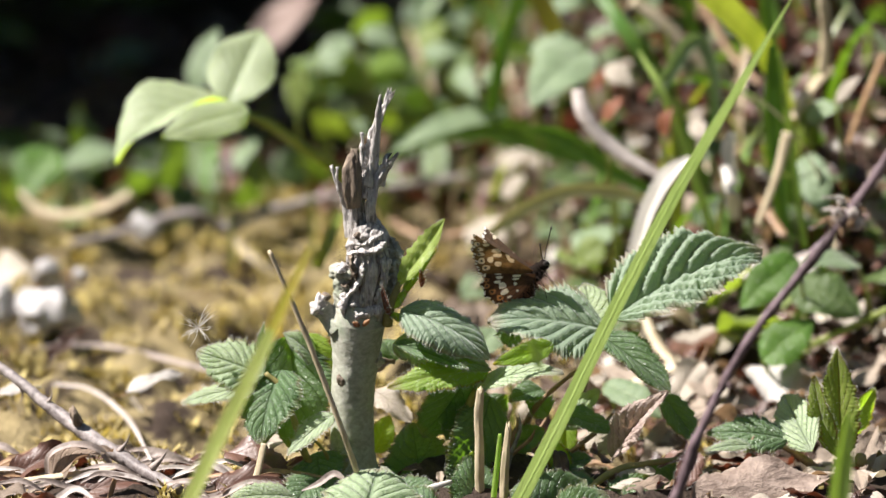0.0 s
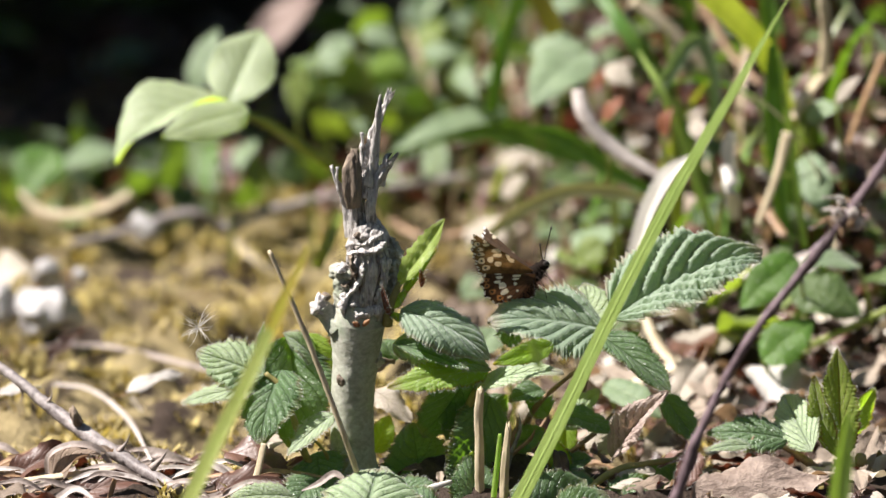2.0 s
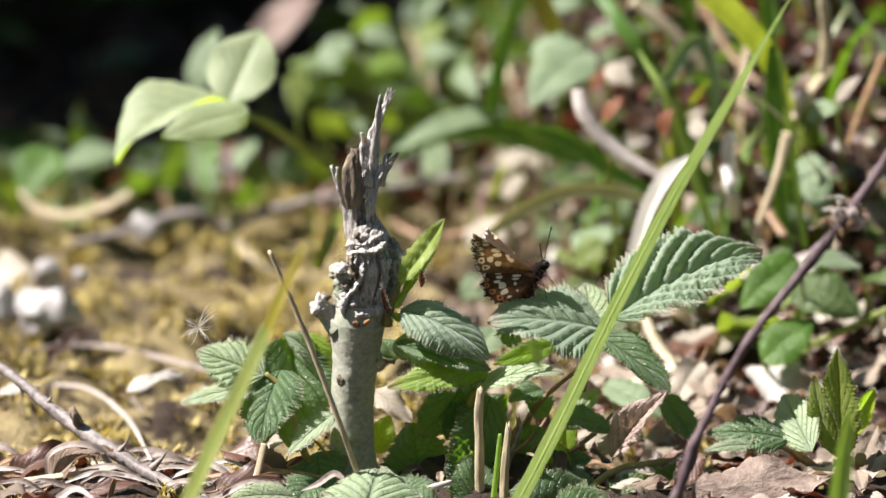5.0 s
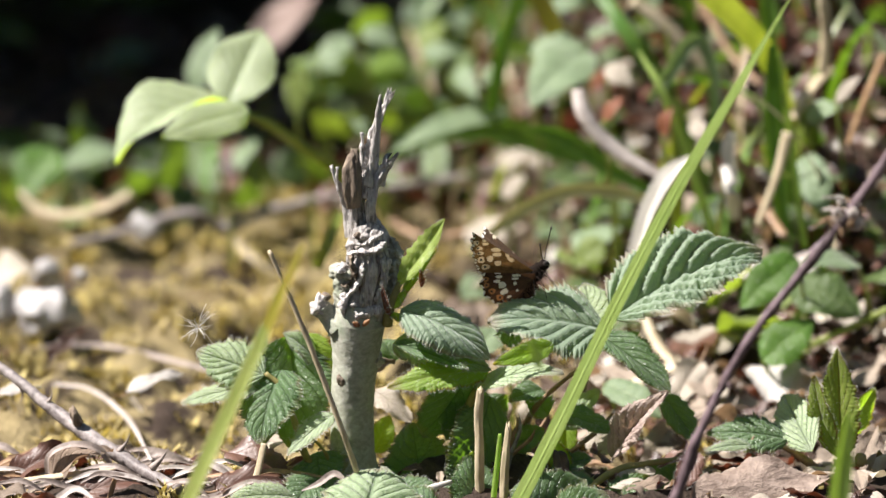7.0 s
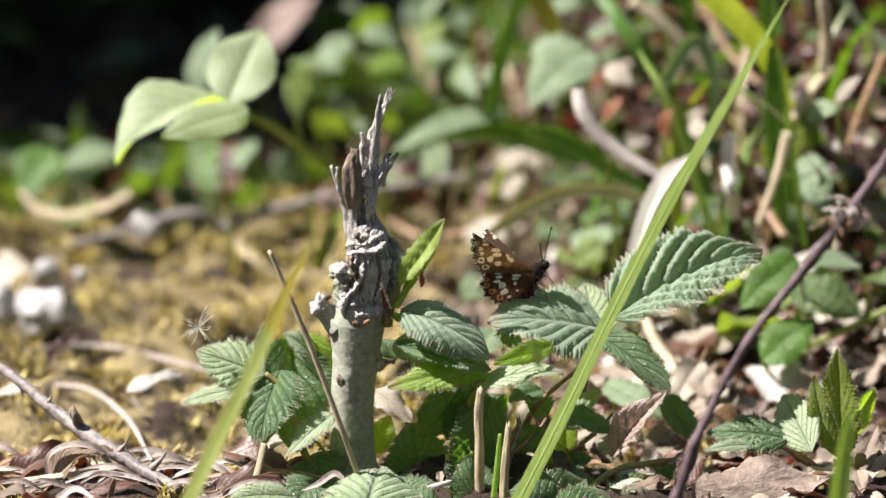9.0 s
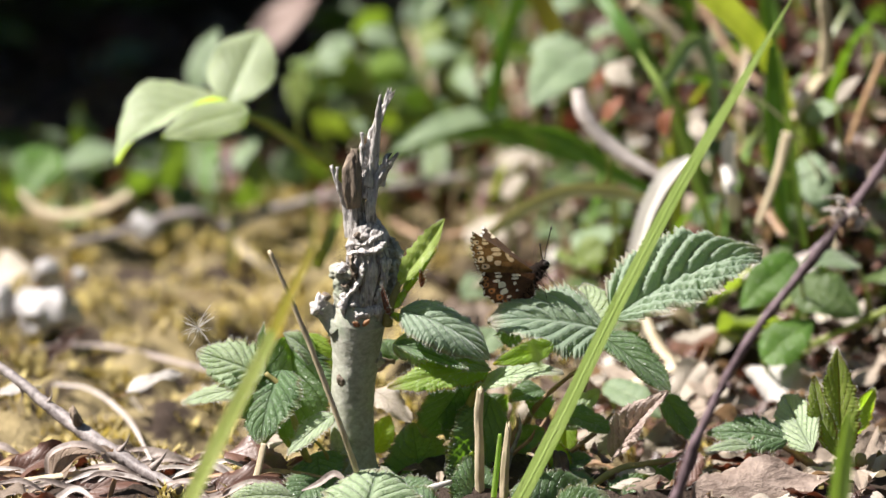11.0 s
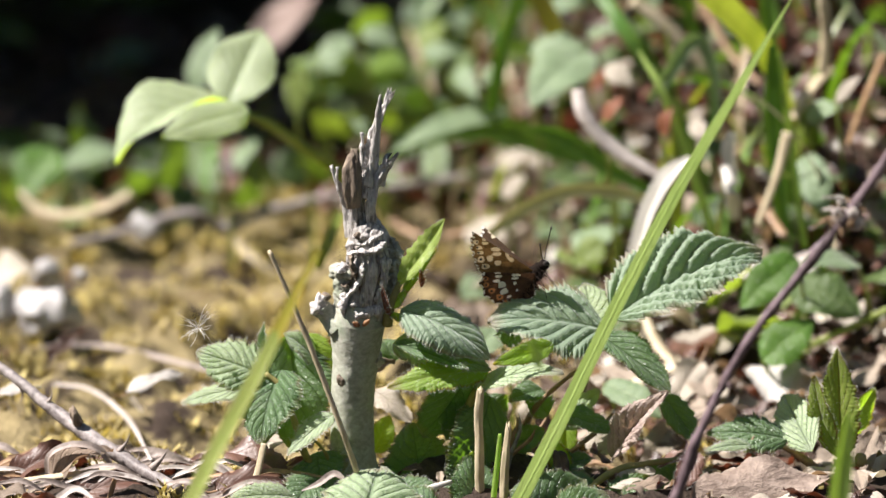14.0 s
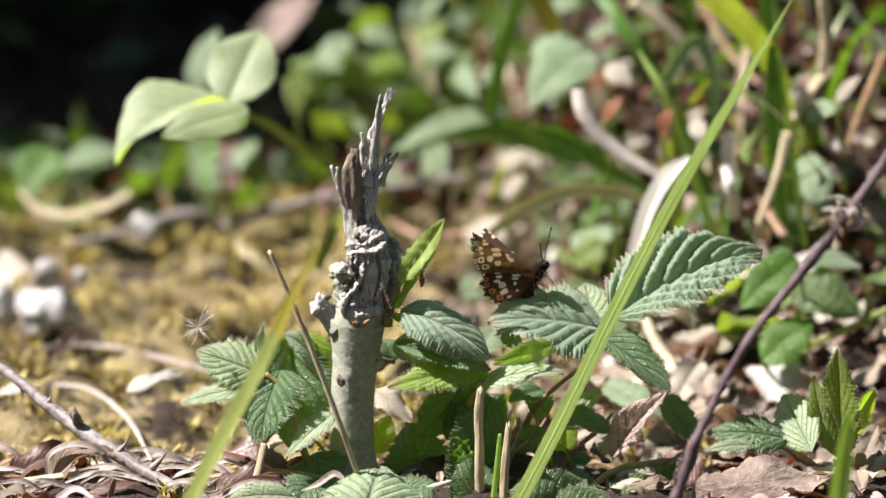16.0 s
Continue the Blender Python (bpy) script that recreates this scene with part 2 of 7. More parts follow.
# ---- mesh helpers: every shape is (vertices, faces, uvs per vertex) ----
def thing(name, base, label, category, group="", kind=""):
    ob = new(name)
    ob.location = base
    ob.empty_display_size = 0.01
    return tagged(ob, label, category, group, kind)


def origin_of(ob):
    p = Vector(ob.location)
    while ob.parent:
        ob = ob.parent
        p = p + Vector(ob.location)
    return p


def mesh_of(name, shape, materials, slots=None, smooth=True):
    v, f, uv = shape
    me = bpy.data.meshes.new(name)
    me.from_pydata(np.asarray(v, float).tolist(), [], [tuple(int(i) for i in q) for q in f])
    for m in materials if isinstance(materials, (list, tuple)) else [materials]:
        me.materials.append(m)
    layer = me.uv_layers.new(name="UVMap")
    idx = np.empty(len(me.loops), dtype=np.int32)
    me.loops.foreach_get("vertex_index", idx)
    layer.data.foreach_set("uv", np.asarray(uv, float)[idx].ravel())
    if slots is not None:
        me.polygons.foreach_set("material_index", np.asarray(slots, dtype=np.int32))
    me.polygons.foreach_set("use_smooth", np.full(len(me.polygons), smooth))
    me.update()
    return me


def part(name, shape, material, parent, label="", at=None, slots=None, smooth=True):
    """One mesh object under a thing or a part; the shape is given in the world, its origin is at (else the thing's base)."""
    home = origin_of(parent)
    here = Vector(at) if at is not None else home
    v = np.asarray(shape[0], float) - np.array(here)
    ob = new(name, mesh_of(name, (v, shape[1], shape[2]), material, slots, smooth))
    ob.parent = parent
    ob.location = here - home
    return tagged(ob, label)


def single(name, shape, material, base, label, category, group="", kind="", slots=None, smooth=True):
    v = np.asarray(shape[0], float) - np.array(base)
    ob = new(name, mesh_of(name, (v, shape[1], shape[2]), material, slots, smooth))
    ob.location = base
    return tagged(ob, label, category, group, kind)


def join(*shapes):
    v, f, uv, n = [], [], [], 0
    for a, b, c in shapes:
        v.append(np.asarray(a, float))
        f += [tuple(i + n for i in q) for q in b]
        uv.append(np.asarray(c, float))
        n += len(a)
    return np.vstack(v), f, np.vstack(uv)


def glide(points, n):
    """A smooth curve through the points, resampled to n steps."""
    p = np.asarray(points, float)
    if len(p) == 2:
        return p[0] + np.linspace(0, 1, n + 1)[:, None] * (p[1] - p[0])
    q = np.vstack([2 * p[0] - p[1], p, 2 * p[-1] - p[-2]])
    out = []
    for s in np.linspace(0, len(p) - 1, n + 1):
        i = min(int(s), len(p) - 2)
        t = s - i
        a, b, c, d = q[i], q[i + 1], q[i + 2], q[i + 3]
        out.append(0.5 * (2 * b + (c - a) * t + (2 * a - 5 * b + 4 * c - d) * t * t + (3 * b - a - 3 * c + d) * t ** 3))
    return np.array(out)


def ruffle(p, scale, seed=0.0):
    return np.array([noise.noise(Vector((a * scale + seed, b * scale - seed, c * scale + 2 * seed))) for a, b, c in p])


def tube(points, radii, segs=10, steps=24, flat=1.0, side=(0, -1, 0), rough=0.0, rough_scale=300, ridge=0.0, ridges=5, seed=0.0, jag=0.0, keel=0.0, grain=1.0, crack=0.0, crack_scale=260):
    """A rod along a smooth curve: radii along it, flat squeezes it along side, rough and ridge uneven it, jag frays its end."""
    p = glide(points, steps)
    n = len(p)
    r = np.interp(np.linspace(0, 1, n), np.linspace(0, 1, len(radii)), radii)
    t = np.gradient(p, axis=0)
    t /= np.linalg.norm(t, axis=1)[:, None] + 1e-12
    s = np.asarray(side, float)
    a = np.linspace(0, 2 * math.pi, segs, endpoint=False)
    rows, uvs = [], []
    for i in range(n):
        w = s - t[i] * (s @ t[i])
        w /= np.linalg.norm(w) + 1e-12
        x = np.cross(t[i], w)
        rr = r[i] * (1 + ridge * np.sin(a * ridges + seed + 2.0 * i / n))
        ring = p[i] + np.outer(np.cos(a) * rr, x) + np.outer(np.sin(a) * rr * flat - keel * r[i] * np.abs(np.cos(a)), w)
        if jag and i > n * 0.75:
            ring += np.outer(jag * r[i] * np.sin(a * 3 + seed * 7) * (i / n - 0.75) * 4, t[i])
        rows.append(ring)
        uvs.append(np.stack([np.full(segs, i / (n - 1)), a / (2 * math.pi)], 1))
    v = np.vstack(rows)
    if rough:
        c = np.repeat(p, segs, axis=0)
        d = v - c
        d /= np.linalg.norm(d, axis=1)[:, None] + 1e-12
        q = v * np.array((1, 1, grain))
        v = v + d * ((ruffle(q, rough_scale, seed) + 0.6 * ruffle(q, rough_scale * 2.7, seed + 5)) * rough)[:, None]
    if crack:
        c = np.repeat(p, segs, axis=0)
        d = v - c
        d /= np.linalg.norm(d, axis=1)[:, None] + 1e-12
        q = v * np.array((1, 1, grain))
        q = q + 0.0006 * np.stack([ruffle(v, 700, seed + 3), ruffle(v, 700, seed + 9), ruffle(v, 700, seed + 15)], 1)
        w = (1 - np.abs(ruffle(q, crack_scale, seed + 1))) ** 9 + 0.5 * (1 - np.abs(ruffle(q, crack_scale * 2.1, seed + 7))) ** 9
        v = v - d * (w * crack)[:, None]
    f = [(i * segs + j, i * segs + (j + 1) % segs, (i + 1) * segs + (j + 1) % segs, (i + 1) * segs + j) for i in range(n - 1) for j in range(segs)]
    f.append(tuple(range(segs - 1, -1, -1)))
    f.append(tuple(range((n - 1) * segs, n * segs)))
    return v, f, np.vstack(uvs)


def ribbon(points, radii, side=(0, -1, 0), steps=48, keel=0.25, across=6):
    """A thin grass blade along a smooth curve: a single sheet with a shallow keel, its broad face turned to side."""
    p = glide(points, steps)
    n = len(p)
    r = np.interp(np.linspace(0, 1, n), np.linspace(0, 1, len(radii)), radii)
    t = np.gradient(p, axis=0)
    t /= np.linalg.norm(t, axis=1)[:, None] + 1e-12
    s = np.asarray(side, float)
    v, uv = [], []
    for i in range(n):
        w = s - t[i] * (s @ t[i])
        w /= np.linalg.norm(w) + 1e-12
        x = np.cross(t[i], w)
        for j in range(across + 1):
            k = 2 * j / across - 1
            v.append(p[i] + x * r[i] * k - w * r[i] * keel * (1 - abs(k)) + w * r[i] * 0.012 * math.cos(k * 16))
            uv.append((i / (n - 1), j / across))
    m = across + 1
    f = [(i * m + j, (i + 1) * m + j, (i + 1) * m + j + 1, i * m + j + 1) for i in range(n - 1) for j in range(across)]
    return np.array(v), f, np.array(uv)


def lump(centre, size, rough=0.2, scale=400, seed=0.0, nu=16, nv=10, turn=(0, 0, 0)):
    """An uneven rounded lump."""
    v, f, uv = [], [], []
    rot = Euler([radians(x) for x in turn]).to_matrix()
    for i in range(nv + 1):
        for j in range(nu):
            th, ph = math.pi * i / nv, 2 * math.pi * j / nu
            d = Vector((math.sin(th) * math.cos(ph), math.sin(th) * math.sin(ph), math.cos(th)))
            q = Vector([d[k] * size[k] for k in range(3)])
            w = (Vector(centre) + q) * scale
            s = 1 + rough * (noise.noise(w + Vector((seed, 0, seed))) + 0.5 * noise.noise(w * 2.3))
            v.append(tuple(Vector(centre) + rot @ (q * s)))
            uv.append((j / nu, i / nv))
    for i in range(nv):
        for j in range(nu):
            f.append((i * nu + j, (i + 1) * nu + j, (i + 1) * nu + (j + 1) % nu, i * nu + (j + 1) % nu))
    return np.array(v), f, np.array(uv)


def blade_grid(length, width, fold=15.0, curl=40.0, droop=0.1, teeth=27, bite=0.2, ribs=7.0, quilt=0.06, wave=0.04, seed=0.0, nu=116, nv=16, wide=0.7, blunt=0.75, twist=0.0):
    """A leaf blade from (0,0,0) to (length,0,0), upper side to +z: toothed rim, sunk ribs, a fold at the midrib, a bend along it."""
    u = np.linspace(0, 1, nu + 1)[:, None] * np.ones((1, nv + 1))
    v = np.linspace(-1, 1, nv + 1)[None, :] * np.ones((nu + 1, 1))
    av = np.abs(v)
    prof = np.sin(np.pi * np.clip(u, 0, 1) ** wide) ** blunt
    prof = np.clip(prof, 0.02, 1)
    saw = (u * teeth + 0.35 * (v > 0)) % 1.0
    big = (u * teeth / 3.0 + 0.2 * (v > 0)) % 1.0
    half = width / 2 * prof * (1 + 1.15 * bite * (0.6 * (saw - 0.5) + 0.45 * (big - 0.5) + 0.2 * np.sin(u * 37 + seed * 5 + 2 * v)) * av ** 4)
    un = u + 0.35 * bite * saw / teeth * 3 * av ** 5 * (1 - u)
    ph = ribs * (u - 0.42 * av)
    puff = np.abs(np.sin(np.pi * ph)) ** 0.75 * (1 - av ** 6) * np.clip(av * 5, 0, 1)
    puff = puff * (1 + 0.16 * np.sin(av * 37 + seed) * np.sin(np.pi * ph * 2.5 + seed))
    z = 0.72 * quilt * width * puff * prof + av * half * math.sin(radians(fold)) - droop * width * av ** 2 * prof
    z = z + width * wave * np.sin(u * 11 + seed * 3 + v) * av ** 2 + width * 0.6 * wave * np.sin(u * 5 + 2 * seed) * v
    y = v * half * math.cos(radians(fold))
    tw = radians(twist) * (u - 0.3)
    y, z = y * np.cos(tw) - z * np.sin(tw), y * np.sin(tw) + z * np.cos(tw)
    ang = radians(curl) * (np.clip(un, 0, 1.2) ** 1.3)
    steps = np.linspace(0, 1.2, 240)
    a2 = radians(curl) * steps ** 1.3
    cx, cz = np.cumsum(np.cos(a2)) * steps[1], -np.cumsum(np.sin(a2)) * steps[1]
    x0, z0 = np.interp(un, steps, cx), np.interp(un, steps, cz)
    ex, ez = np.interp(1.0, steps, cx), np.interp(1.0, steps, cz)
    chord, lean = math.hypot(ex, ez), math.atan2(ez, ex)
    k = length / chord
    X, Z = x0 * k + np.sin(ang) * z, z0 * k + np.cos(ang) * z
    X, Z = X * math.cos(-lean) - Z * math.sin(-lean), X * math.sin(-lean) + Z * math.cos(-lean)
    pts = np.stack([X, y, Z], -1).reshape(-1, 3)
    uv = np.stack([u, (v + 1) / 2], -1).reshape(-1, 2)
    m = nv + 1
    f = [(i * m + j, (i + 1) * m + j, (i + 1) * m + j + 1, i * m + j + 1) for i in range(nu) for j in range(nv)]
    return pts, f, uv


def stand(shape, base, tip, up):
    """Carries a blade to its base and tip, its upper side turned to up."""
    b, t, z = Vector(base), Vector(tip), Vector(up)
    x = (t - b).normalized()
    y = z.cross(x).normalized()
    z = x.cross(y)
    m = np.array([x, y, z])
    return shape[0] @ m + np.array(b), shape[1], shape[2]


FACING = (0, -0.62, 0.78)


def leaf_shape(base, tip, width, up=FACING, hairs=0, rng=None, **kw):
    """A whole leaf in the world, with short pale hairs along its rim as a second material."""
    L = (Vector(tip) - Vector(base)).length
    g = stand(blade_grid(L, width, **kw), base, tip, up)
    slots = [0] * len(g[1])
    if hairs:
        nv = kw.get("nv", 16)
        nu = kw.get("nu", 116)
        rng = rng or random.Random(int(kw.get("seed", 0) * 100) + 7)
        hairs = int(hairs * 1.7)
        P3 = g[0].reshape(nu + 1, nv + 1, 3)
        hv, hf, huv = [], [], []
        for _ in range(hairs):
            i, rim = rng.randint(2, nu - 1), rng.random() < 0.55
            j = (0 if rng.random() < 0.5 else nv) if rim else rng.randint(1, nv - 1)
            p = P3[i, j]
            inner = P3[i, min(max(j + (1 if j == 0 else -1), 0), nv)]
            d = p - inner
            d = d / (np.linalg.norm(d) + 1e-9)
            d = d * (0.9 if rim else 0.2) + np.array(up) * (0.3 if rim else 0.9) + np.array([rng.uniform(-0.5, 0.5) for _ in range(3)])
            d = d / np.linalg.norm(d) * rng.uniform(0.0003, 0.0009) * (1 if rim else 0.6)
            s = np.cross(d, (0.3, -1, 0.2))
            s = s / (np.linalg.norm(s) + 1e-9) * 0.000032
            n = len(hv)
            hv += [p - s, p + s, p + d]
            hf.append((n, n + 1, n + 2))
            huv += [(0, 0), (1, 0), (0.5, 1)]
        slots += [1] * len(hf)
        g = join(g, (np.array(hv), hf, np.array(huv)))
    return g, slots


def add_leaf(parent, base, tip, width, material=None, up=FACING, hairs=240, label="", **kw):
    g, slots = leaf_shape(base, tip, width * 1.13, up, hairs, **kw)
    return part("leaf", g, [material or BRAMBLE, HAIR], parent, label, slots=slots)


def add_stem(parent, points, radii, material, name="stem", label="", thorns=0, seed=1.0, thorn_size=0.0028, thorn_material=None, **kw):
    """A stem and, on it, curved thorns as parts of their own."""
    kw.setdefault("rough", radii[0] * 0.25)
    ob = part(name, tube(points, radii, seed=seed, **kw), material, parent, label)
    if thorns:
        p = glide(points, 60)
        r = np.interp(np.linspace(0, 1, 61), np.linspace(0, 1, len(radii)), radii)
        rng = random.Random(int(seed * 31))
        for i in range(thorns):
            q = min(60, int((i + rng.uniform(0.2, 0.9)) * 60 / thorns))
            t = p[min(q + 1, 60)] - p[q - 1]
            t = t / np.linalg.norm(t)
            s = np.array([rng.uniform(-1, 1), rng.uniform(-0.5, 0.5), rng.uniform(-1, 1)])
            s = s - t * (s @ t)
            s /= np.linalg.norm(s)
            L = thorn_size * rng.uniform(0.7, 1.2)
            b = p[q] + s * r[q] * 0.6
            part("thorn", tube([b, b + s * L * 0.5 - t * L * 0.05, b + s * L - t * L * 0.35], [L * 0.26, L * 0.13, L * 0.012], 6, 5), thorn_material or material, ob)
    return ob


# ---- the lie of the land ----
def smooth(a, b, x):
    t = np.clip((x - a) / (b - a), 0, 1)
    return t * t * (3 - 2 * t)


def swell(x, y, scale, seed):
    rng = np.random.RandomState(seed)
    z = 0
    for k in range(6):
        a, ph, s = rng.uniform(0, 6.28), rng.uniform(0, 6.28), scale * rng.uniform(0.6, 1.7)
        z = z + np.sin((x * np.cos(a) + y * np.sin(a)) / s * 6.28 + ph)
    return z / 6


def land(x, y):
    """Height of the ground: a mossy shelf, a bank rising behind on one side, a hollow behind the shelf on the other."""
    x, y = np.asarray(x, float), np.asarray(y, float)
    z = -0.004 + 0.004 * swell(x, y, 0.06, 1) + 0.006 * np.abs(swell(x, y, 0.03, 2)) + 0.002 * swell(x, y, 0.011, 5) + 0.0008 * swell(x, y, 0.005, 3)
    z = z + 0.11 * smooth(0.02, 0.13, x + 0.15 * (y - 0.1)) * smooth(0.03, 0.34, y)
    z = z + 0.006 * swell(x, y, 0.026, 8) * smooth(0.02, 0.06, y) * (1 - smooth(0.0, 0.06, x))
    z = z - 0.010 * smooth(0.0, 0.035, y)
    z = z - 0.035 * smooth(0.29, 0.42, y) * (1 - smooth(-0.01, 0.09, x))
    far = np.maximum(np.abs(x), np.abs(y))
    return z + 0.05 * swell(x, y, 2.5, 4) * smooth(0.6, 3, far)


def ground():
    s = np.linspace(-1, 1, 301)
    g = 0.26 * s + 60 * np.sign(s) * np.abs(s) ** 9
    X, Y = np.meshgrid(g, g + 0.1, indexing="ij")
    v = np.stack([X, Y, land(X, Y)], -1).reshape(-1, 3)
    m = len(s)
    f = [(i * m + j, (i + 1) * m + j, (i + 1) * m + j + 1, i * m + j + 1) for i in range(m - 1) for j in range(m - 1)]
    single("ground", (v, f, v[:, :2] * 4), SOIL, (0, 0, 0), "brown soil bank under moss and leaf litter", "ground", kind="structure")


ground()


def on_land(x, y, lift=0.0):
    return (x, y, float(land(x, y)) + lift)


# ---- the sapling stump ----
def stump():
    base = (-0.0187, 0.0, -0.004)
    s = thing("sapling_stump", base, "grey-green sapling stump with a splintered weathered top", "tree stump")
    part("trunk", tube([(-0.0187, 0, -0.006), (-0.01924, 0, 0.00279), (-0.01931, 0, 0.01272), (-0.01856, 0, 0.02261), (-0.01804, 0, 0.03122), (-0.01708, 0, 0.03551)],
                       [0.0060, 0.0047, 0.0045, 0.0048, 0.0060, 0.0052], 90, 150, rough=0.00016, rough_scale=260, ridge=0.03, ridges=3, seed=1.3, grain=0.9), BARK, s)
    part("bark_collar", join(tube([(-0.0216, 0, 0.0322), (-0.01708, 0, 0.03428), (-0.01115, 0, 0.03551)], [0.002, 0.0045, 0.0022], 40, 50, rough=0.0007, rough_scale=700, seed=2),
                             tube([(-0.02033, -0.004, 0.03448), (-0.017, -0.0052, 0.0343), (-0.01324, -0.004, 0.03497), (-0.01113, -0.002, 0.03542)], [0.0006, 0.0010, 0.0009, 0.0004], 16, 40, rough=0.0008, rough_scale=800, seed=3)), WOOD, s, "torn pale bark collar")
    part("knotted_wood", join(tube([(-0.0165, 0, 0.03245), (-0.01611, 0, 0.0398), (-0.01539, 0, 0.04468), (-0.01584, 0, 0.04917), (-0.01701, 0, 0.05248)], [0.0050, 0.0048, 0.0053, 0.0047, 0.0031], 150, 190, rough=0.0007, rough_scale=420, ridge=0.04, ridges=5, seed=4.0, grain=0.3, crack=0.0007),
                              tube([(-0.0152, -0.0044, 0.04749), (-0.01497, -0.0046, 0.04341), (-0.01558, -0.0044, 0.0391), (-0.01583, -0.0044, 0.03544)], [0.0009, 0.0014, 0.0013, 0.0007], 24, 60, flat=0.7, rough=0.0004, rough_scale=900, seed=7, grain=0.15)), WOOD, s, "gnarled grey knotted wood")
    # strands and lips of healed wood round the old cut
    for pts, rr, m, lb in (([(-0.01684, -0.0048, 0.04686), (-0.0166, -0.0056, 0.04439), (-0.01744, -0.0054, 0.04118), (-0.01982, -0.0052, 0.03821), (-0.02102, -0.005, 0.03425)], [0.0003, 0.0005, 0.0005, 0.0006, 0.0003], WOOD, ""),
                           ([(-0.01838, -0.004, 0.04812), (-0.01908, -0.0052, 0.04575), (-0.01838, -0.005, 0.04302), (-0.01793, -0.0046, 0.04097)], [0.0005, 0.0007, 0.0006, 0.0002], WOOD_BROWN, ""),
                           ([(-0.02004, -0.0036, 0.04656), (-0.01788, -0.0056, 0.04779), (-0.01529, -0.0058, 0.04784), (-0.01318, -0.005, 0.04837), (-0.01178, -0.0036, 0.04948)], [0.0002, 0.0006, 0.0005, 0.0008, 0.0003], SCAR, "pale lip of healed wood"),
                           ([(-0.02028, -0.003, 0.04836), (-0.0186, -0.0048, 0.04929), (-0.01647, -0.0052, 0.04915), (-0.01459, -0.0046, 0.05021), (-0.01249, -0.003, 0.05127)], [0.0002, 0.0005, 0.0004, 0.0006, 0.0003], WOOD, ""),
                           ([(-0.0111, -0.001, 0.04981), (-0.01004, -0.0016, 0.04606), (-0.00993, -0.0016, 0.04143), (-0.01112, -0.002, 0.03664)], [0.0008, 0.0017, 0.0018, 0.0010], BARK, "grey-green bark rolled over the edge"),
                           ([(-0.01297, -0.0032, 0.04792), (-0.01203, -0.0042, 0.04452), (-0.01275, -0.0042, 0.04026), (-0.01371, -0.004, 0.03594)], [0.0007, 0.0010, 0.0009, 0.0006], WOOD, ""),
                           ([(-0.02032, -0.0036, 0.03828), (-0.02101, -0.005, 0.0362), (-0.02032, -0.0048, 0.03298)], [0.0006, 0.0010, 0.0004], SCAR, ""),
                           ([(-0.02197, -0.003, 0.04056), (-0.02029, -0.0046, 0.04024), (-0.01912, -0.004, 0.04082)], [0.0004, 0.0006, 0.0003], WOOD_BROWN, "")):
        part("wood_strand", tube(pts, rr, 24, 60, rough=rr[1] * 0.7, rough_scale=900, ridge=0.15, ridges=3, seed=rr[1] * 4000, grain=0.6, crack=rr[1] * 0.5, crack_scale=500), m, s, lb)
    for i, (a, r, m) in enumerate((((-0.01779, -0.0034, 0.05076), 0.0011, WOOD_BROWN), ((-0.01625, -0.004, 0.05067), 0.0009, SCAR), ((-0.01272, -0.0044, 0.04907), 0.0009, SCAR), ((-0.02122, -0.0046, 0.04365), 0.0010, SCAR), ((-0.01876, -0.0052, 0.03626), 0.0008, WOOD))):
        part("knot", lump(a, (r, r * 0.8, r * 0.75), 0.45, 1100, i * 1.7, 20, 14), m, s)
    # stubs of cut side shoots
    b = part("side_stub", join(tube([(-0.01967, -0.001, 0.03516), (-0.02082, -0.002, 0.03909), (-0.02127, -0.002, 0.0425)], [0.0030, 0.0023, 0.0021], 40, 50, rough=0.0004, rough_scale=500, seed=2.2, grain=0.5, crack=0.0005, crack_scale=380),
                               lump((-0.02116, -0.002, 0.0425), (0.0023, 0.0022, 0.0016), 0.7, 700, 2.0, 32, 20)), BARK, s)
    part("cut_face", lump((-0.02126, -0.0024, 0.04377), (0.0014, 0.0015, 0.0008), 0.9, 1100, 3.3, 26, 16), SCAR, b)
    b = part("side_stub", tube([(-0.02182, -0.001, 0.03087), (-0.02383, -0.001, 0.03271), (-0.0256, -0.001, 0.03442)], [0.0034, 0.0021, 0.0020], 20, 20, rough=0.0005, rough_scale=420, seed=3.2), BARK, s)
    part("cut_face", lump((-0.02594, -0.0015, 0.03517), (0.0015, 0.0016, 0.0021), 0.8, 900, 1.3, 30, 20, turn=(0, 25, 0)), SCAR, b)
    part("dry_bud", lump((-0.02452, -0.001, 0.03712), (0.0010, 0.0009, 0.0008), 0.5, 900, 8.0), WOOD_BROWN, b)
    part("knob", lump((-0.0212, -0.0038, 0.0196), (0.0012, 0.0008, 0.0014), 0.5, 900, 4.0), WOOD_BROWN, s, "dark wrinkled branch scar")
    part("knob", lump((-0.0144, 0.0004, 0.02288), (0.0017, 0.0018, 0.0016), 0.7, 800, 6.0, 26, 18), WOOD, s)
    # upper stem and its splinters
    part("upper_stem", tube([(-0.01738, 0.0005, 0.05004), (-0.01821, 0.001, 0.05357), (-0.01854, 0.001, 0.05783), (-0.01841, 0.001, 0.06171)], [0.0029, 0.0025, 0.0026, 0.0024], 60, 90, rough=0.0004, rough_scale=700, grain=0.12, ridge=0.05, seed=5.5, jag=0.6, crack=0.0005, crack_scale=420), WOOD, s)
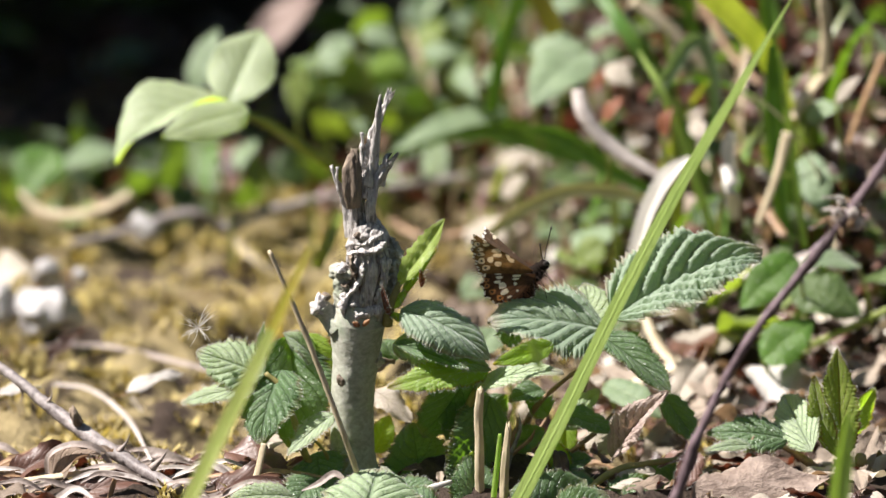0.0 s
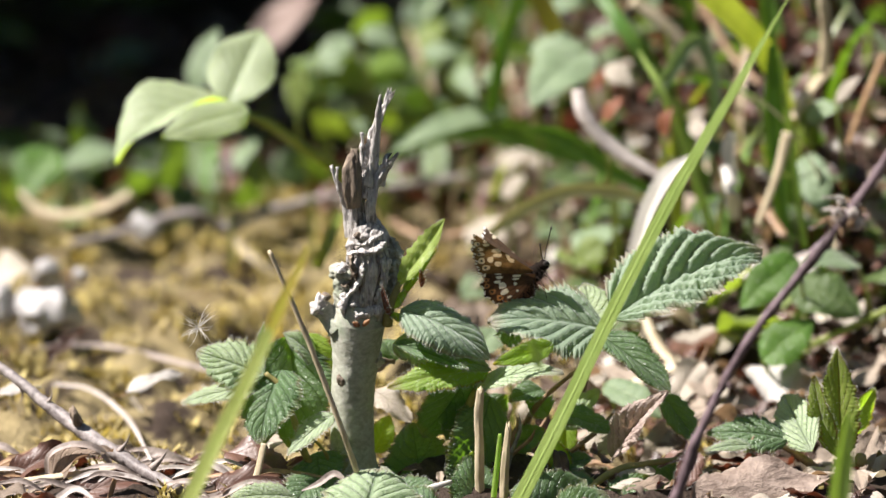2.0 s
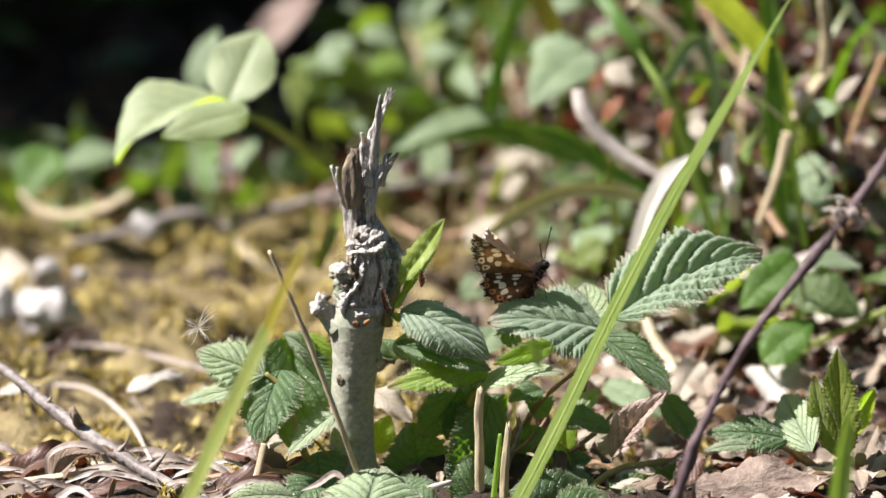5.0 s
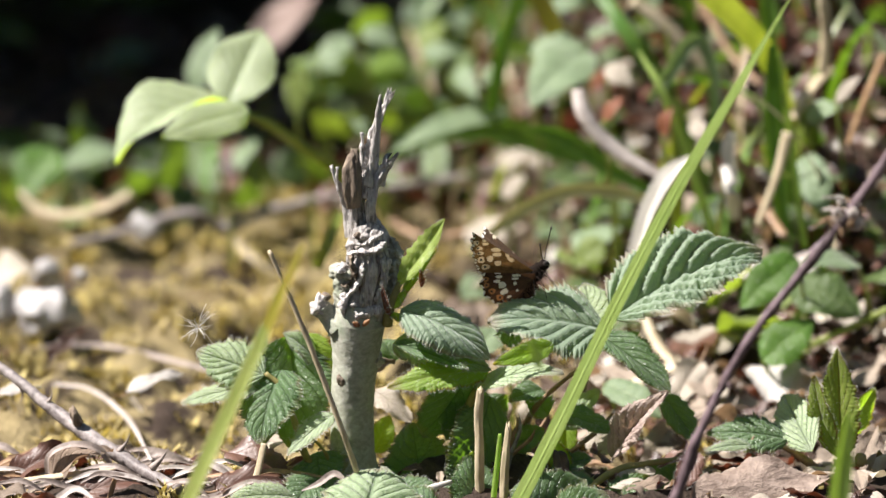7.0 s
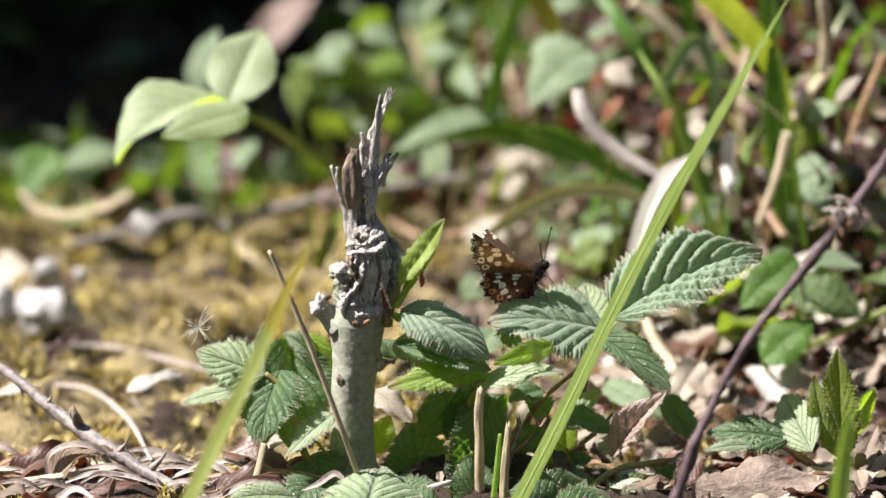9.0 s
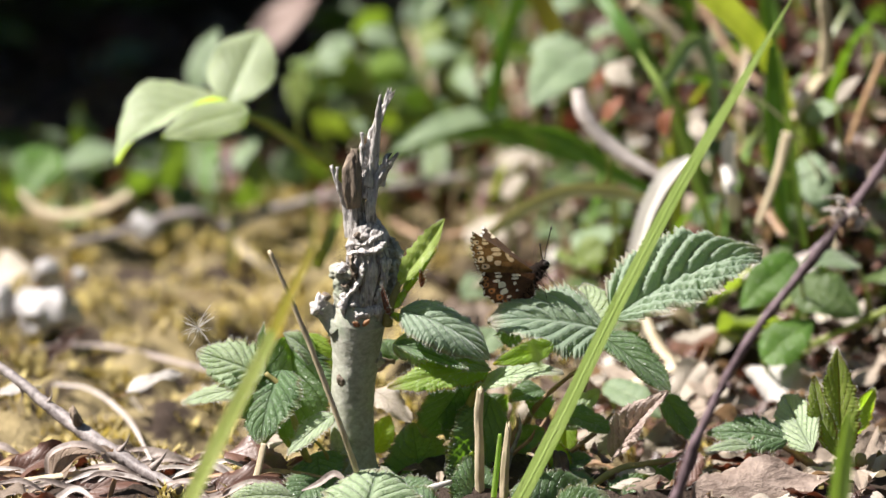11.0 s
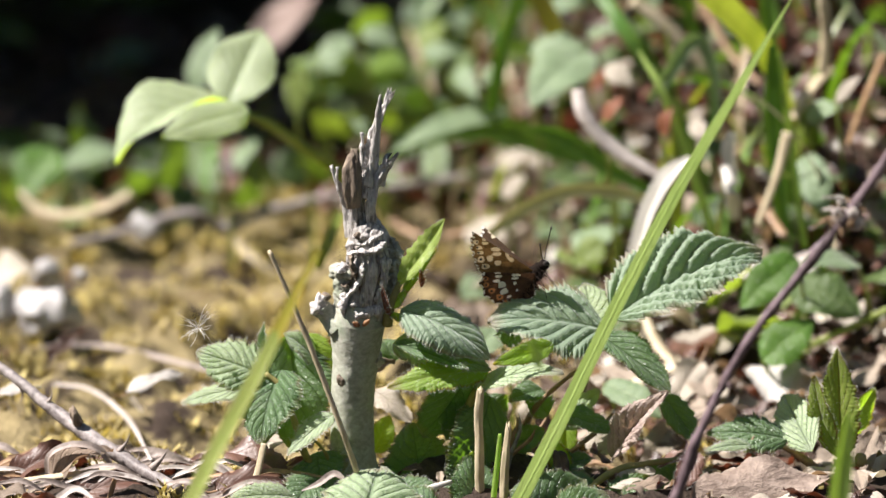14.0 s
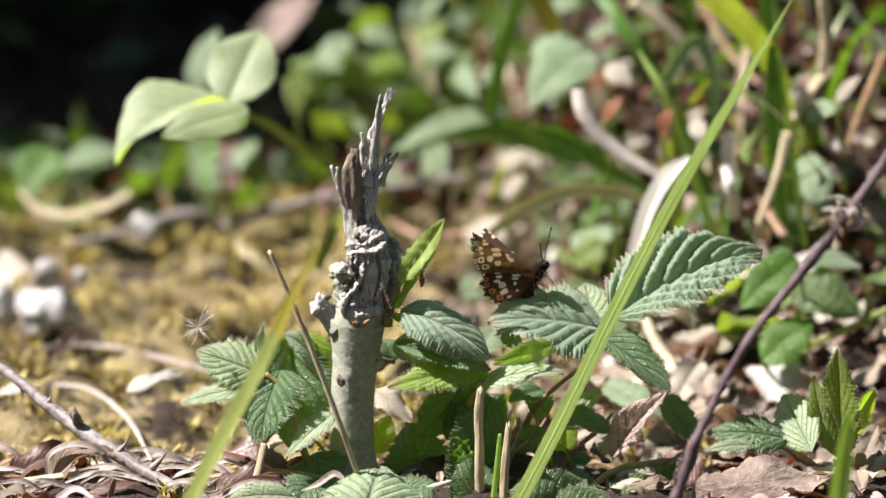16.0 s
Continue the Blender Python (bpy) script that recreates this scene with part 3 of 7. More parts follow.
    part("split_bark", tube([(-0.01839, -0.0016, 0.05627), (-0.01884, -0.002, 0.05975), (-0.01905, -0.002, 0.06459), (-0.01845, -0.0016, 0.06884)], [0.0013, 0.0019, 0.0019, 0.0005], 30, 40, flat=0.5, rough=0.0005, rough_scale=1100, grain=0.12, ridge=0.05, seed=1.0), WOOD_BROWN, s, "brown bud-shaped flap of bark")
    part("splinter", tube([(-0.01627, -0.0005, 0.05818), (-0.0152, 0, 0.06412), (-0.01436, 0.0005, 0.07005), (-0.01305, 0.0005, 0.07523), (-0.01104, 0.001, 0.08041)], [0.0022, 0.0022, 0.0016, 0.0010, 0.0009], 36, 80, flat=0.6, rough=0.0004, rough_scale=900, grain=0.1, ridge=0.12, ridges=4, seed=2.7, jag=1.2, crack=0.0005, crack_scale=420), SCAR, s, "tall bleached wood splinter")
    part("splinter", tube([(-0.01578, -0.0016, 0.06087), (-0.01458, -0.001, 0.06798), (-0.0135, -0.001, 0.0758), (-0.01278, -0.001, 0.08025)], [0.0009, 0.0007, 0.0005, 0.0003], 14, 50, flat=0.6, rough=0.0004, rough_scale=1000, grain=0.15, seed=3.9), WOOD, s)
    part("splinter", tube([(-0.01499, -0.0012, 0.05204), (-0.01497, -0.0016, 0.05724), (-0.01366, -0.001, 0.06218), (-0.01048, -0.0005, 0.06678)], [0.0009, 0.0011, 0.0012, 0.0008], 20, 50, flat=0.5, rough=0.0006, rough_scale=1000, grain=0.2, ridge=0.15, seed=6.1, jag=2.0), WOOD, s)
    part("splinter", tube([(-0.01297, 0, 0.06049), (-0.01226, 0.0004, 0.06403), (-0.01166, 0.0005, 0.06691)], [0.0008, 0.0009, 0.0005], 10, 20, flat=0.5, rough=0.0003, rough_scale=600, seed=7.1, jag=2), WOOD, s)
    part("splinter", tube([(-0.01697, 0, 0.06412), (-0.01683, 0, 0.06799), (-0.01694, 0, 0.07197)], [0.0008, 0.0005, 0.0002], 8, 20, rough=0.0003, rough_scale=700, seed=8.1), SCAR, s)
    part("splinter", tube([(-0.02017, -0.0005, 0.05697), (-0.02168, -0.001, 0.06048), (-0.02238, -0.001, 0.06218), (-0.0233, -0.001, 0.06484)], [0.0010, 0.0007, 0.0005, 0.0003], 10, 24, flat=0.6, rough=0.0003, rough_scale=600, seed=9.1, jag=2), WOOD, s)
    part("splinter", tube([(-0.02145, -0.001, 0.05976), (-0.02214, -0.0012, 0.06223), (-0.02201, -0.001, 0.06484)], [0.0005, 0.0004, 0.0003], 8, 16, rough=0.0002, rough_scale=700, seed=3.1), WOOD, s)
    # fresh shoot out of the old wood
    shoot = add_stem(s, [(-0.01172, -0.003, 0.0314), (-0.01087, -0.004, 0.03594), (-0.00992, -0.004, 0.03863), (-0.00921, -0.004, 0.04082)], [0.0011, 0.0010, 0.0008, 0.0004], PETIOLE, "shoot", "fresh green shoot", seed=2)
    for a, b, w, m, up, kw in (((-0.00956, -0.004, 0.04009), (0.00047, -0.006, 0.05503), 0.0062, SHOOT, (-0.62, -0.75, 0.1), dict(fold=34, curl=-18, quilt=0.07, wide=0.85)),
                               ((-0.00851, -0.003, 0.03788), (-0.00106, -0.003, 0.04787), 0.0034, BRAMBLE_YOUNG, (0.5, -0.7, 0.2), dict(fold=40, curl=-60, teeth=7, bite=0.05)),
                               ((-0.00461, -0.003, 0.03934), (-0.00496, -0.002, 0.04348), 0.0018, BRAMBLE_RED, (0.5, -0.7, 0.2), dict(fold=40, curl=20, teeth=6)),
                               ((-0.0111, -0.005, 0.03376), (-0.01272, -0.006, 0.04097), 0.0018, BRAMBLE_RED, (-0.5, -0.8, 0.2), dict(fold=25, curl=10, teeth=6, bite=0.03, quilt=0.01)),
                               ((-0.01075, -0.004, 0.03533), (-0.00732, -0.004, 0.03899), 0.0030, BRAMBLE_YOUNG, (-0.2, -0.8, 0.4), dict(fold=30, curl=30, teeth=7)),
                               ((-0.01111, -0.004, 0.03411), (-0.00637, -0.006, 0.03158), 0.0022, BRAMBLE_YOUNG, (0.2, -0.7, 0.5), dict(fold=30, curl=20, teeth=7, bite=0.05))):
        g, sl = leaf_shape(a, b, w, up, 60, seed=w * 900, nu=36, nv=8, **kw)
        part("young_leaf", g, [m, HAIR], shoot, slots=sl)
    for a, b in (((-0.01759, -0.0058, 0.0319), (-0.01875, -0.0068, 0.0329)), ((-0.01665, -0.0056, 0.03197), (-0.01533, -0.0066, 0.03345))):
        part("red_bud", tube([a, (Vector(a) + Vector(b)) / 2, b], [0.0004, 0.0006, 0.0002], 10, 10), BUD, s)


stump()


# ---- bramble shoots round the stump ----
def bramble_left():
    s = thing("bramble_shoot", on_land(-0.026, -0.004), "low green bramble shoot with toothed quilted leaves beside the stump", "bramble", "bramble shoots")
    add_stem(s, [(-0.02313, -0.004, -0.00348), (-0.02666, -0.005, -8e-05), (-0.02922, -0.006, 0.00455), (-0.03061, -0.006, 0.00949), (-0.0337, -0.004, 0.01755), (-0.03726, -0.003, 0.02097)], [0.0010, 0.0009, 0.0008, 0.0007, 0.0006, 0.0005], PETIOLE, thorns=5, thorn_size=0.0014)
    add_leaf(s, (-0.0375, -0.003, 0.02047), (-0.052, 0.001, 0.02455), 0.0105, BRAMBLE_PALE_GLINT, (-0.4, -0.6, 0.72), 420, fold=6, curl=12, wave=0.02, quilt=0.06, droop=0.05, nv=30, seed=1.1, bite=0.26)
    add_leaf(s, (-0.03907, -0.003, 0.01801), (-0.05488, -0.008, 0.0156), 0.0058, BRAMBLE_PALE_GLINT, (-0.35, -0.5, 0.8), 340, fold=10, curl=20, wave=0.02, quilt=0.06, seed=2.3, bite=0.26)
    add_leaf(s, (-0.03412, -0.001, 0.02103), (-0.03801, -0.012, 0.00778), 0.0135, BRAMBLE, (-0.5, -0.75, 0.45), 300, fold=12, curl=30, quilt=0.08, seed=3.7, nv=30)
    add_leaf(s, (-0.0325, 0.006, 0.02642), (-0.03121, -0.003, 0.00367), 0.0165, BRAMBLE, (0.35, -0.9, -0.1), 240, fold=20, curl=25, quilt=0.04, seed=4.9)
    add_leaf(s, (-0.02296, -0.008, 0.01326), (-0.03253, -0.014, 0.0059), 0.0052, BRAMBLE_PALE_GLINT, (-0.3, -0.6, 0.7), 260, fold=20, curl=25, seed=5.2)
    add_leaf(s, (-0.03747, 0.003, 0.02055), (-0.03769, 0.005, 0.03014), 0.0040, BRAMBLE, (-0.6, -0.7, 0.2), 150, fold=50, curl=-10, seed=6.2, nu=40)
    add_leaf(s, (-0.0268, 0.006, 0.02097), (-0.03386, 0.004, 0.02769), 0.0060, BRAMBLE_PALE_GLINT, (0, -0.5, 0.8), 200, fold=20, curl=40, seed=6.9)
    add_leaf(s, (-0.02861, 0.008, 0.02662), (-0.02564, 0.006, 0.01476), 0.0085, BRAMBLE_YOUNG, (0.1, -0.8, 0.3), 160, fold=20, curl=20, seed=7.4)
    add_leaf(s, (-0.02666, -0.004, 0.00396), (-0.02474, -0.012, -0.00355), 0.0110, BRAMBLE, (-0.3, -0.6, 0.7), 120, fold=10, curl=20, seed=7.9)
    add_stem(s, [(-0.02283, -0.006, -0.00016), (-0.0248, -0.007, 0.00484), (-0.02701, -0.008, 0.00785)], [0.0005, 0.0004, 0.0003], PETIOLE, "petiole", thorns=4, thorn_size=0.0012)


def bramble_middle():
    s = thing("bramble_shoot", on_land(0.001, 0.0), "leafy bramble shoot with glossy toothed leaves and dark shaded lower leaves", "bramble", "bramble shoots")
    add_stem(s, [(0.00072, 0, -0.0078), (0.00191, 0, 0.00279), (0.00547, -0.002, 0.01329), (0.00806, -0.004, 0.01976)], [0.0012, 0.0010, 0.0009, 0.0007], PETIOLE, thorns=4, thorn_size=0.0013)
    add_leaf(s, (-0.00898, -0.004, 0.03497), (0.00991, -0.008, 0.02528), 0.0110, BRAMBLE_GREY, (0.1, -0.62, 0.76), 420, fold=12, curl=55, quilt=0.07, nv=30, droop=0.2, bite=0.13, seed=1.7)
    add_leaf(s, (-0.0106, 0.002, 0.02601), (0.01017, -0.006, 0.0224), 0.0090, BRAMBLE_PALE_GLINT, (-0.25, -0.5, 0.82), 420, fold=12, curl=25, quilt=0.1, seed=2.1, nv=30)
    add_leaf(s, (-0.00994, -0.004, 0.02787), (0.00541, -0.012, 0.02405), 0.0042, BRAMBLE, (0.3, -0.75, 0.5), 160, fold=35, curl=10, seed=2.9)
    add_leaf(s, (0.00971, -0.005, 0.02213), (-0.01157, -0.009, 0.01919), 0.0074, BRAMBLE_YOUNG, (0.02, -0.72, 0.7), 460, fold=16, curl=35, quilt=0.07, seed=3.1, bite=0.3)
    add_leaf(s, (0.00688, -0.005, 0.01758), (0.02517, -0.012, 0.02344), 0.0072, BRAMBLE_PALE_GLINT, (-0.2, -0.4, 0.9), 420, fold=20, curl=45, quilt=0.09, seed=4.3)
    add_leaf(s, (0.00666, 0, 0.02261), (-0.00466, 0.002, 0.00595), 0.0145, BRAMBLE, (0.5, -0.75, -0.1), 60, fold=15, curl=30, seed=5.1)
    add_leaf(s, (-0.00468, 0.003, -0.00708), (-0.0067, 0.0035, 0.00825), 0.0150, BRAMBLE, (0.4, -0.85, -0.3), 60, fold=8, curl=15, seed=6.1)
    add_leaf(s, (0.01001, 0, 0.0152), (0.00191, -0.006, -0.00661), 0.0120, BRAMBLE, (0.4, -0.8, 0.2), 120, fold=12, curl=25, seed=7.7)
    add_leaf(s, (0.0055, 0.004, 0.01532), (0.00072, 0.002, 0.0047), 0.0090, BRAMBLE, (0.3, -0.8, 0.1), 80, fold=20, curl=30, seed=8.2)
    add_leaf(s, (-0.0149, 0.006, 0.00104), (-0.0113, 0.008, 0.00859), 0.0060, BRAMBLE_YOUNG, (0.2, -0.8, 0.3), 60, fold=20, curl=20, seed=8.8)
    add_leaf(s, (-0.01612, -0.034, -0.00235), (-0.01316, -0.018, 0.00439), 0.0175, BRAMBLE_PALE_GLINT, (-0.05, -0.6, 0.8), 520, fold=3, curl=40, quilt=0.06, droop=0.12, seed=9.4, nv=30, blunt=0.55)
    add_leaf(s, (-0.00994, -0.012, -0.00355), (-0.00094, -0.014, -0.00123), 0.0080, BRAMBLE, (0.05, -0.6, 0.78), 200, fold=10, curl=35, seed=9.9)
    add_leaf(s, (0.01155, 0.004, -0.0109), (0.02114, 0.004, -0.00463), 0.0110, BRAMBLE, (0.3, -0.7, 0.5), 120, fold=10, curl=35, seed=10.3)
    add_leaf(s, (0.00435, 0.012, 0.00431), (0.01398, 0.012, 0.01183), 0.0090, BRAMBLE, (0.3, -0.8, 0.2), 80, fold=10, curl=35, seed=10.9)
    add_leaf(s, (-0.01007, 0.008, 0.02042), (-0.01344, 0.01, 0.02485), 0.0060, BRAMBLE, (0.3, -0.7, 0.4), 80, fold=20, curl=35, seed=11.3)


def bramble_perch():
    s = thing("bramble_shoot", on_land(0.022, 0.012), "bramble shoot with broad grey-green toothed leaves on which the butterfly sits", "bramble", "bramble shoots")
    add_stem(s, [(0.02015, 0.014, -0.01267), (0.02489, 0.012, 0.00054), (0.02953, 0.008, 0.0142), (0.03179, 0.006, 0.02592), (0.03594, 0.006, 0.03025)], [0.0013, 0.0011, 0.0010, 0.0008, 0.0006], STEM_BROWN, thorns=6, thorn_size=0.0016)
    # the perch
    add_leaf(s, (0.0343, 0.003, 0.0287), (0.00924, -0.002, 0.03187), 0.0182, BRAMBLE_GREY, (-0.12, -0.5, 0.85), 460, fold=10, curl=30, quilt=0.06, nv=30, droop=0.08, seed=1.9)
    add_leaf(s, (0.03251, 0.01, 0.02485), (0.03026, 0.018, 0.03518), 0.0110, BRAMBLE_PALE_GLINT, (-0.1, -0.75, 0.6), 260, fold=10, curl=10, quilt=0.05, seed=2.4)
    add_leaf(s, (0.01439, 0.002, 0.03192), (0.01516, -0.004, 0.0264), 0.0068, BRAMBLE, (-0.4, -0.8, 0.4), 160, fold=16, curl=20, seed=2.8)
    add_leaf(s, (0.02311, -0.008, 0.02846), (0.01033, -0.014, 0.02582), 0.0045, BRAMBLE_YOUNG, (0.0, -0.9, 0.3), 240, fold=20, curl=30, seed=3.4)
    # the broad leaf behind the tall grass blade
    add_leaf(s, (0.03579, 0.002, 0.03155), (0.06813, 0.018, 0.04189), 0.0215, BRAMBLE_GREY, (0.05, -0.45, 0.85), 620, fold=26, curl=30, quilt=0.15, droop=0.06, nv=30, seed=4.4, bite=0.22)
    add_leaf(s, (0.03255, 0, 0.02851), (0.04741, -0.008, 0.01744), 0.0100, BRAMBLE, (0.45, -0.6, 0.7), 420, fold=30, curl=25, quilt=0.04, seed=5.4, nv=30)
    add_leaf(s, (0.04623, 0, 0.0152), (0.05402, -0.004, 0.00495), 0.0060, BRAMBLE, (0.4, -0.8, 0.2), 160, fold=20, curl=20, seed=6.4)
    add_leaf(s, (0.02588, 0.004, 0.00661), (0.03331, 0.006, 0.01476), 0.0070, BRAMBLE_PALE_GLINT, (-0.4, -0.6, 0.6), 200, fold=25, curl=20, quilt=0.08, seed=7.1)
    add_leaf(s, (0.02457, 0, 0.01086), (0.03579, -0.004, 0.00792), 0.0070, BRAMBLE, (0.1, -0.5, 0.85), 260, fold=25, curl=30, seed=7.6)
    add_leaf(s, (0.02109, 0.006, 0.01476), (0.01385, 0.002, 0.01315), 0.0060, BRAMBLE, (0.0, -0.5, 0.85), 160, fold=25, curl=30, seed=7.9)
    add_leaf(s, (0.02231, 0.006, 0.00916), (0.01689, 0.006, 0.01476), 0.0060, BRAMBLE, (0.0, -0.7, 0.65), 160, fold=25, curl=30, seed=8.3)
    add_stem(s, [(0.01454, 0.006, 0.00104), (0.01927, 0.004, 0.01097), (0.02576, 0.002, 0.0181), (0.03164, 0, 0.02261)], [0.0006, 0.0006, 0.0005, 0.0004], STEM_BROWN, "petiole")
    add_leaf(s, (0.03584, -0.004, 0.00248), (0.04695, -0.01, 0.01898), 0.0095, DEAD_PINK, (-0.62, -0.7, 0.35), 160, "withered pinkish-brown curled leaf", fold=48, curl=20, quilt=0.12, wave=0.08, seed=8.8)


def bramble_right():
    s = thing("bramble_shoot", on_land(0.083, -0.006), "small bramble shoot with a reddish thorny stem and upright yellow-green leaves", "bramble", "bramble shoots")
    add_stem(s, [(0.08176, -0.004, -0.00224), (0.07685, -0.005, 0.00203), (0.07197, -0.006, 0.00554), (0.0647, -0.008, 0.00686), (0.05867, -0.01, 0.00695)], [0.0010, 0.0009, 0.0007, 0.0005, 0.0003], STEM_BROWN, thorns=7, thorn_size=0.0014)
    add_leaf(s, (0.07253, -0.006, 0.00727), (0.05536, -0.005, 0.00821), 0.0084, BRAMBLE, (0, -0.6, 0.8), 460, fold=8, curl=35, quilt=0.09, seed=1.2, bite=0.28)
    add_leaf(s, (0.06458, -0.01, 0.00719), (0.05433, -0.014, 0.00689), 0.0030, BRAMBLE_PALE_GLINT, (0, -0.5, 0.85), 160, fold=16, curl=30, seed=1.6, nu=36)
    add_leaf(s, (0.07738, -0.01, 0.00572), (0.07252, 0.008, 0.0132), 0.0088, BRAMBLE_PALE_GLINT, (-0.35, -0.7, 0.6), 300, fold=28, curl=30, quilt=0.08, seed=2.6)
    add_leaf(s, (0.08365, -0.006, 0.00306), (0.08264, -0.004, 0.02664), 0.0088, BRAMBLE_TINGED, (-0.2, -0.95, 0.1), 320, fold=28, curl=-12, quilt=0.06, seed=3.6)
    add_leaf(s, (0.08224, -0.004, 0.00396), (0.07763, -0.006, 0.02118), 0.0062, BRAMBLE_TINGED, (-0.6, -0.7, 0.3), 240, fold=20, curl=20, quilt=0.08, seed=4.6)
    add_leaf(s, (0.08404, -0.003, 0.00739), (0.09081, -0.002, 0.01749), 0.0062, BRAMBLE_YOUNG, (0.4, -0.8, 0.2), 200, fold=20, curl=20, seed=5.6)
    add_leaf(s, (0.07737, -0.016, -0.00419), (0.06787, -0.02, -0.00114), 0.0085, BRAMBLE_YOUNG, (-0.1, -0.5, 0.85), 260, fold=14, curl=20, seed=6.6)
    add_stem(s, [(0.08289, -0.006, -0.00723), (0.08374, -0.006, -0.00164), (0.08386, -0.006, 0.00455)], [0.0011, 0.0009, 0.0006], PETIOLE)
    add_stem(s, [(0.09272, 0, 0.00279), (0.08918, 0, 0.00055), (0.08567, 0, -0.00343)], [0.0006, 0.0006, 0.0006], PETIOLE, "petiole")
    part("bud", lump((0.08782, -0.006, 0.00269), (0.0013, 0.0013, 0.0016), 0.2, 700, 2), PETIOLE, s)
    part("bud", lump((0.07996, -0.012, -0.00133), (0.0016, 0.0014, 0.0016), 0.2, 700, 3), PETIOLE, s)


def bramble_floor():
    s = thing("bramble_shoot", on_land(0.03, -0.016), "dark low bramble leaves among the dry stems", "bramble", "bramble shoots")
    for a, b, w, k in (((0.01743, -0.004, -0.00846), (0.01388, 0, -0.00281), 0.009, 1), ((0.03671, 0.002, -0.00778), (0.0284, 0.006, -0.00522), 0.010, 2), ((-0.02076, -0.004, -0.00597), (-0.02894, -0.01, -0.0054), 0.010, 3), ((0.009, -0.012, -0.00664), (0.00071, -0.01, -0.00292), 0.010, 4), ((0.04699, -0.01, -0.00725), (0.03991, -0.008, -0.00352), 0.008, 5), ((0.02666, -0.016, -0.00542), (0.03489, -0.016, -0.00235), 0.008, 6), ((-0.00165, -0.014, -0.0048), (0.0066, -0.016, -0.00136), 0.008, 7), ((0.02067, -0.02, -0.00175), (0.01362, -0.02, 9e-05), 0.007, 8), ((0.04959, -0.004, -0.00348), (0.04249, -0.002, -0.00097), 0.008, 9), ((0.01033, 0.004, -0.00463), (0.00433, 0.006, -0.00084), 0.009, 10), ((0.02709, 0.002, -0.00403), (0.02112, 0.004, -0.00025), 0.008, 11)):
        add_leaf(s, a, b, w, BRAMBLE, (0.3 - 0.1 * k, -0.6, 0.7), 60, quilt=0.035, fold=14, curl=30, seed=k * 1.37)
    add_leaf(s, (0.006, -0.02, -0.00604), (0.00639, -0.01, 0.00572), 0.0105, BRAMBLE, (0.35, -0.9, 0.25), 60, quilt=0.03, fold=18, curl=15, seed=11.1)
    add_leaf(s, (-0.00279, -0.03, -0.00237), (-0.01099, -0.024, 0.00153), 0.0100, BRAMBLE, (0.1, -0.6, 0.8), 70, quilt=0.03, fold=14, curl=30, seed=11.9)
    add_leaf(s, (0.01713, -0.022, -0.00482), (0.02962, -0.014, 0.00099), 0.0120, BRAMBLE, (0.35, -0.75, 0.5), 70, quilt=0.03, fold=14, curl=30, seed=12.3)
    add_leaf(s, (0.02344, -0.028, -0.00359), (0.03403, -0.024, 0.00104), 0.0090, BRAMBLE, (0.25, -0.7, 0.6), 60, quilt=0.03, fold=18, curl=25, seed=12.9)
    add_leaf(s, (0.02584, 0, -0.00194), (0.02285, 0.002, 0.00532), 0.0050, BRAMBLE_YOUNG, (-0.3, -0.8, 0.4), 50, quilt=0.03, fold=24, curl=-15, seed=13.3)
    add_leaf(s, (0.0145, 0.003, 0.00316), (0.02166, 0.003, 0.0069), 0.0060, BRAMBLE, (0.3, -0.7, 0.5), 50, quilt=0.03, fold=24, curl=25, seed=13.9)
    add_leaf(s, (0.04277, -0.026, -0.0042), (0.03767, -0.02, 0.00131), 0.0080, BRAMBLE, (0.3, -0.7, 0.5), 50, quilt=0.03, fold=24, curl=25, seed=14.3)
    add_stem(s, [(0.027, 0, 0.00279), (0.03294, 0, 0.00776), (0.03672, 0, 0.01247)], [0.0005, 0.0005, 0.0003], STEM_BROWN, "petiole")
    add_stem(s, [(0.02795, -0.012, -0.00603), (0.03029, -0.012, -0.00232), (0.03742, -0.01, 0.00202), (0.05407, -0.008, 0.00414)], [0.0009, 0.0008, 0.0008, 0.0005], PETIOLE)
    add_leaf(s, (0.03498, -0.014, -0.00542), (0.04327, -0.012, 0.00113), 0.0080, BRAMBLE, (0.2, -0.7, 0.6), 80, quilt=0.035, fold=16, curl=20, seed=1.4)
    add_leaf(s, (0.0209, -0.008, -0.00228), (0.03379, -0.014, -0.00357), 0.0100, BRAMBLE, (0.1, -0.5, 0.85), 80, quilt=0.035, fold=16, curl=30, seed=2.4)
    add_leaf(s, (0.02284, 0, -0.00156), (0.03185, 0.002, 0.00071), 0.0060, BRAMBLE, (0.1, -0.5, 0.85), 120, fold=25, curl=40, seed=3.4)
    add_leaf(s, (-0.031, -0.02, -0.00114), (-0.04459, -0.026, 6e-05), 0.0066, BRAMBLE_PALE_GLINT, (0.0, -0.55, 0.8), 300, fold=12, curl=30, quilt=0.08, seed=4.4)
    add_leaf(s, (-0.02649, -0.012, 0.00015), (-0.0322, -0.02, -0.0042), 0.0090, BRAMBLE, (0.1, -0.6, 0.8), 120, fold=15, curl=30, seed=5.4)
    add_leaf(s, (0.02601, 0.01, 0.00739), (0.02602, 0.008, -0.00205), 0.0050, BRAMBLE_YOUNG, (0.1, -0.8, 0.3), 60, fold=25, curl=20, seed=6.4)
    add_leaf(s, (0.04529, -0.006, 0.00145), (0.05446, -0.012, 0.00446), 0.0050, DEAD_RED, (0.1, -0.5, 0.8), 160, "withered dark red leaf", fold=35, curl=30, seed=7.4)
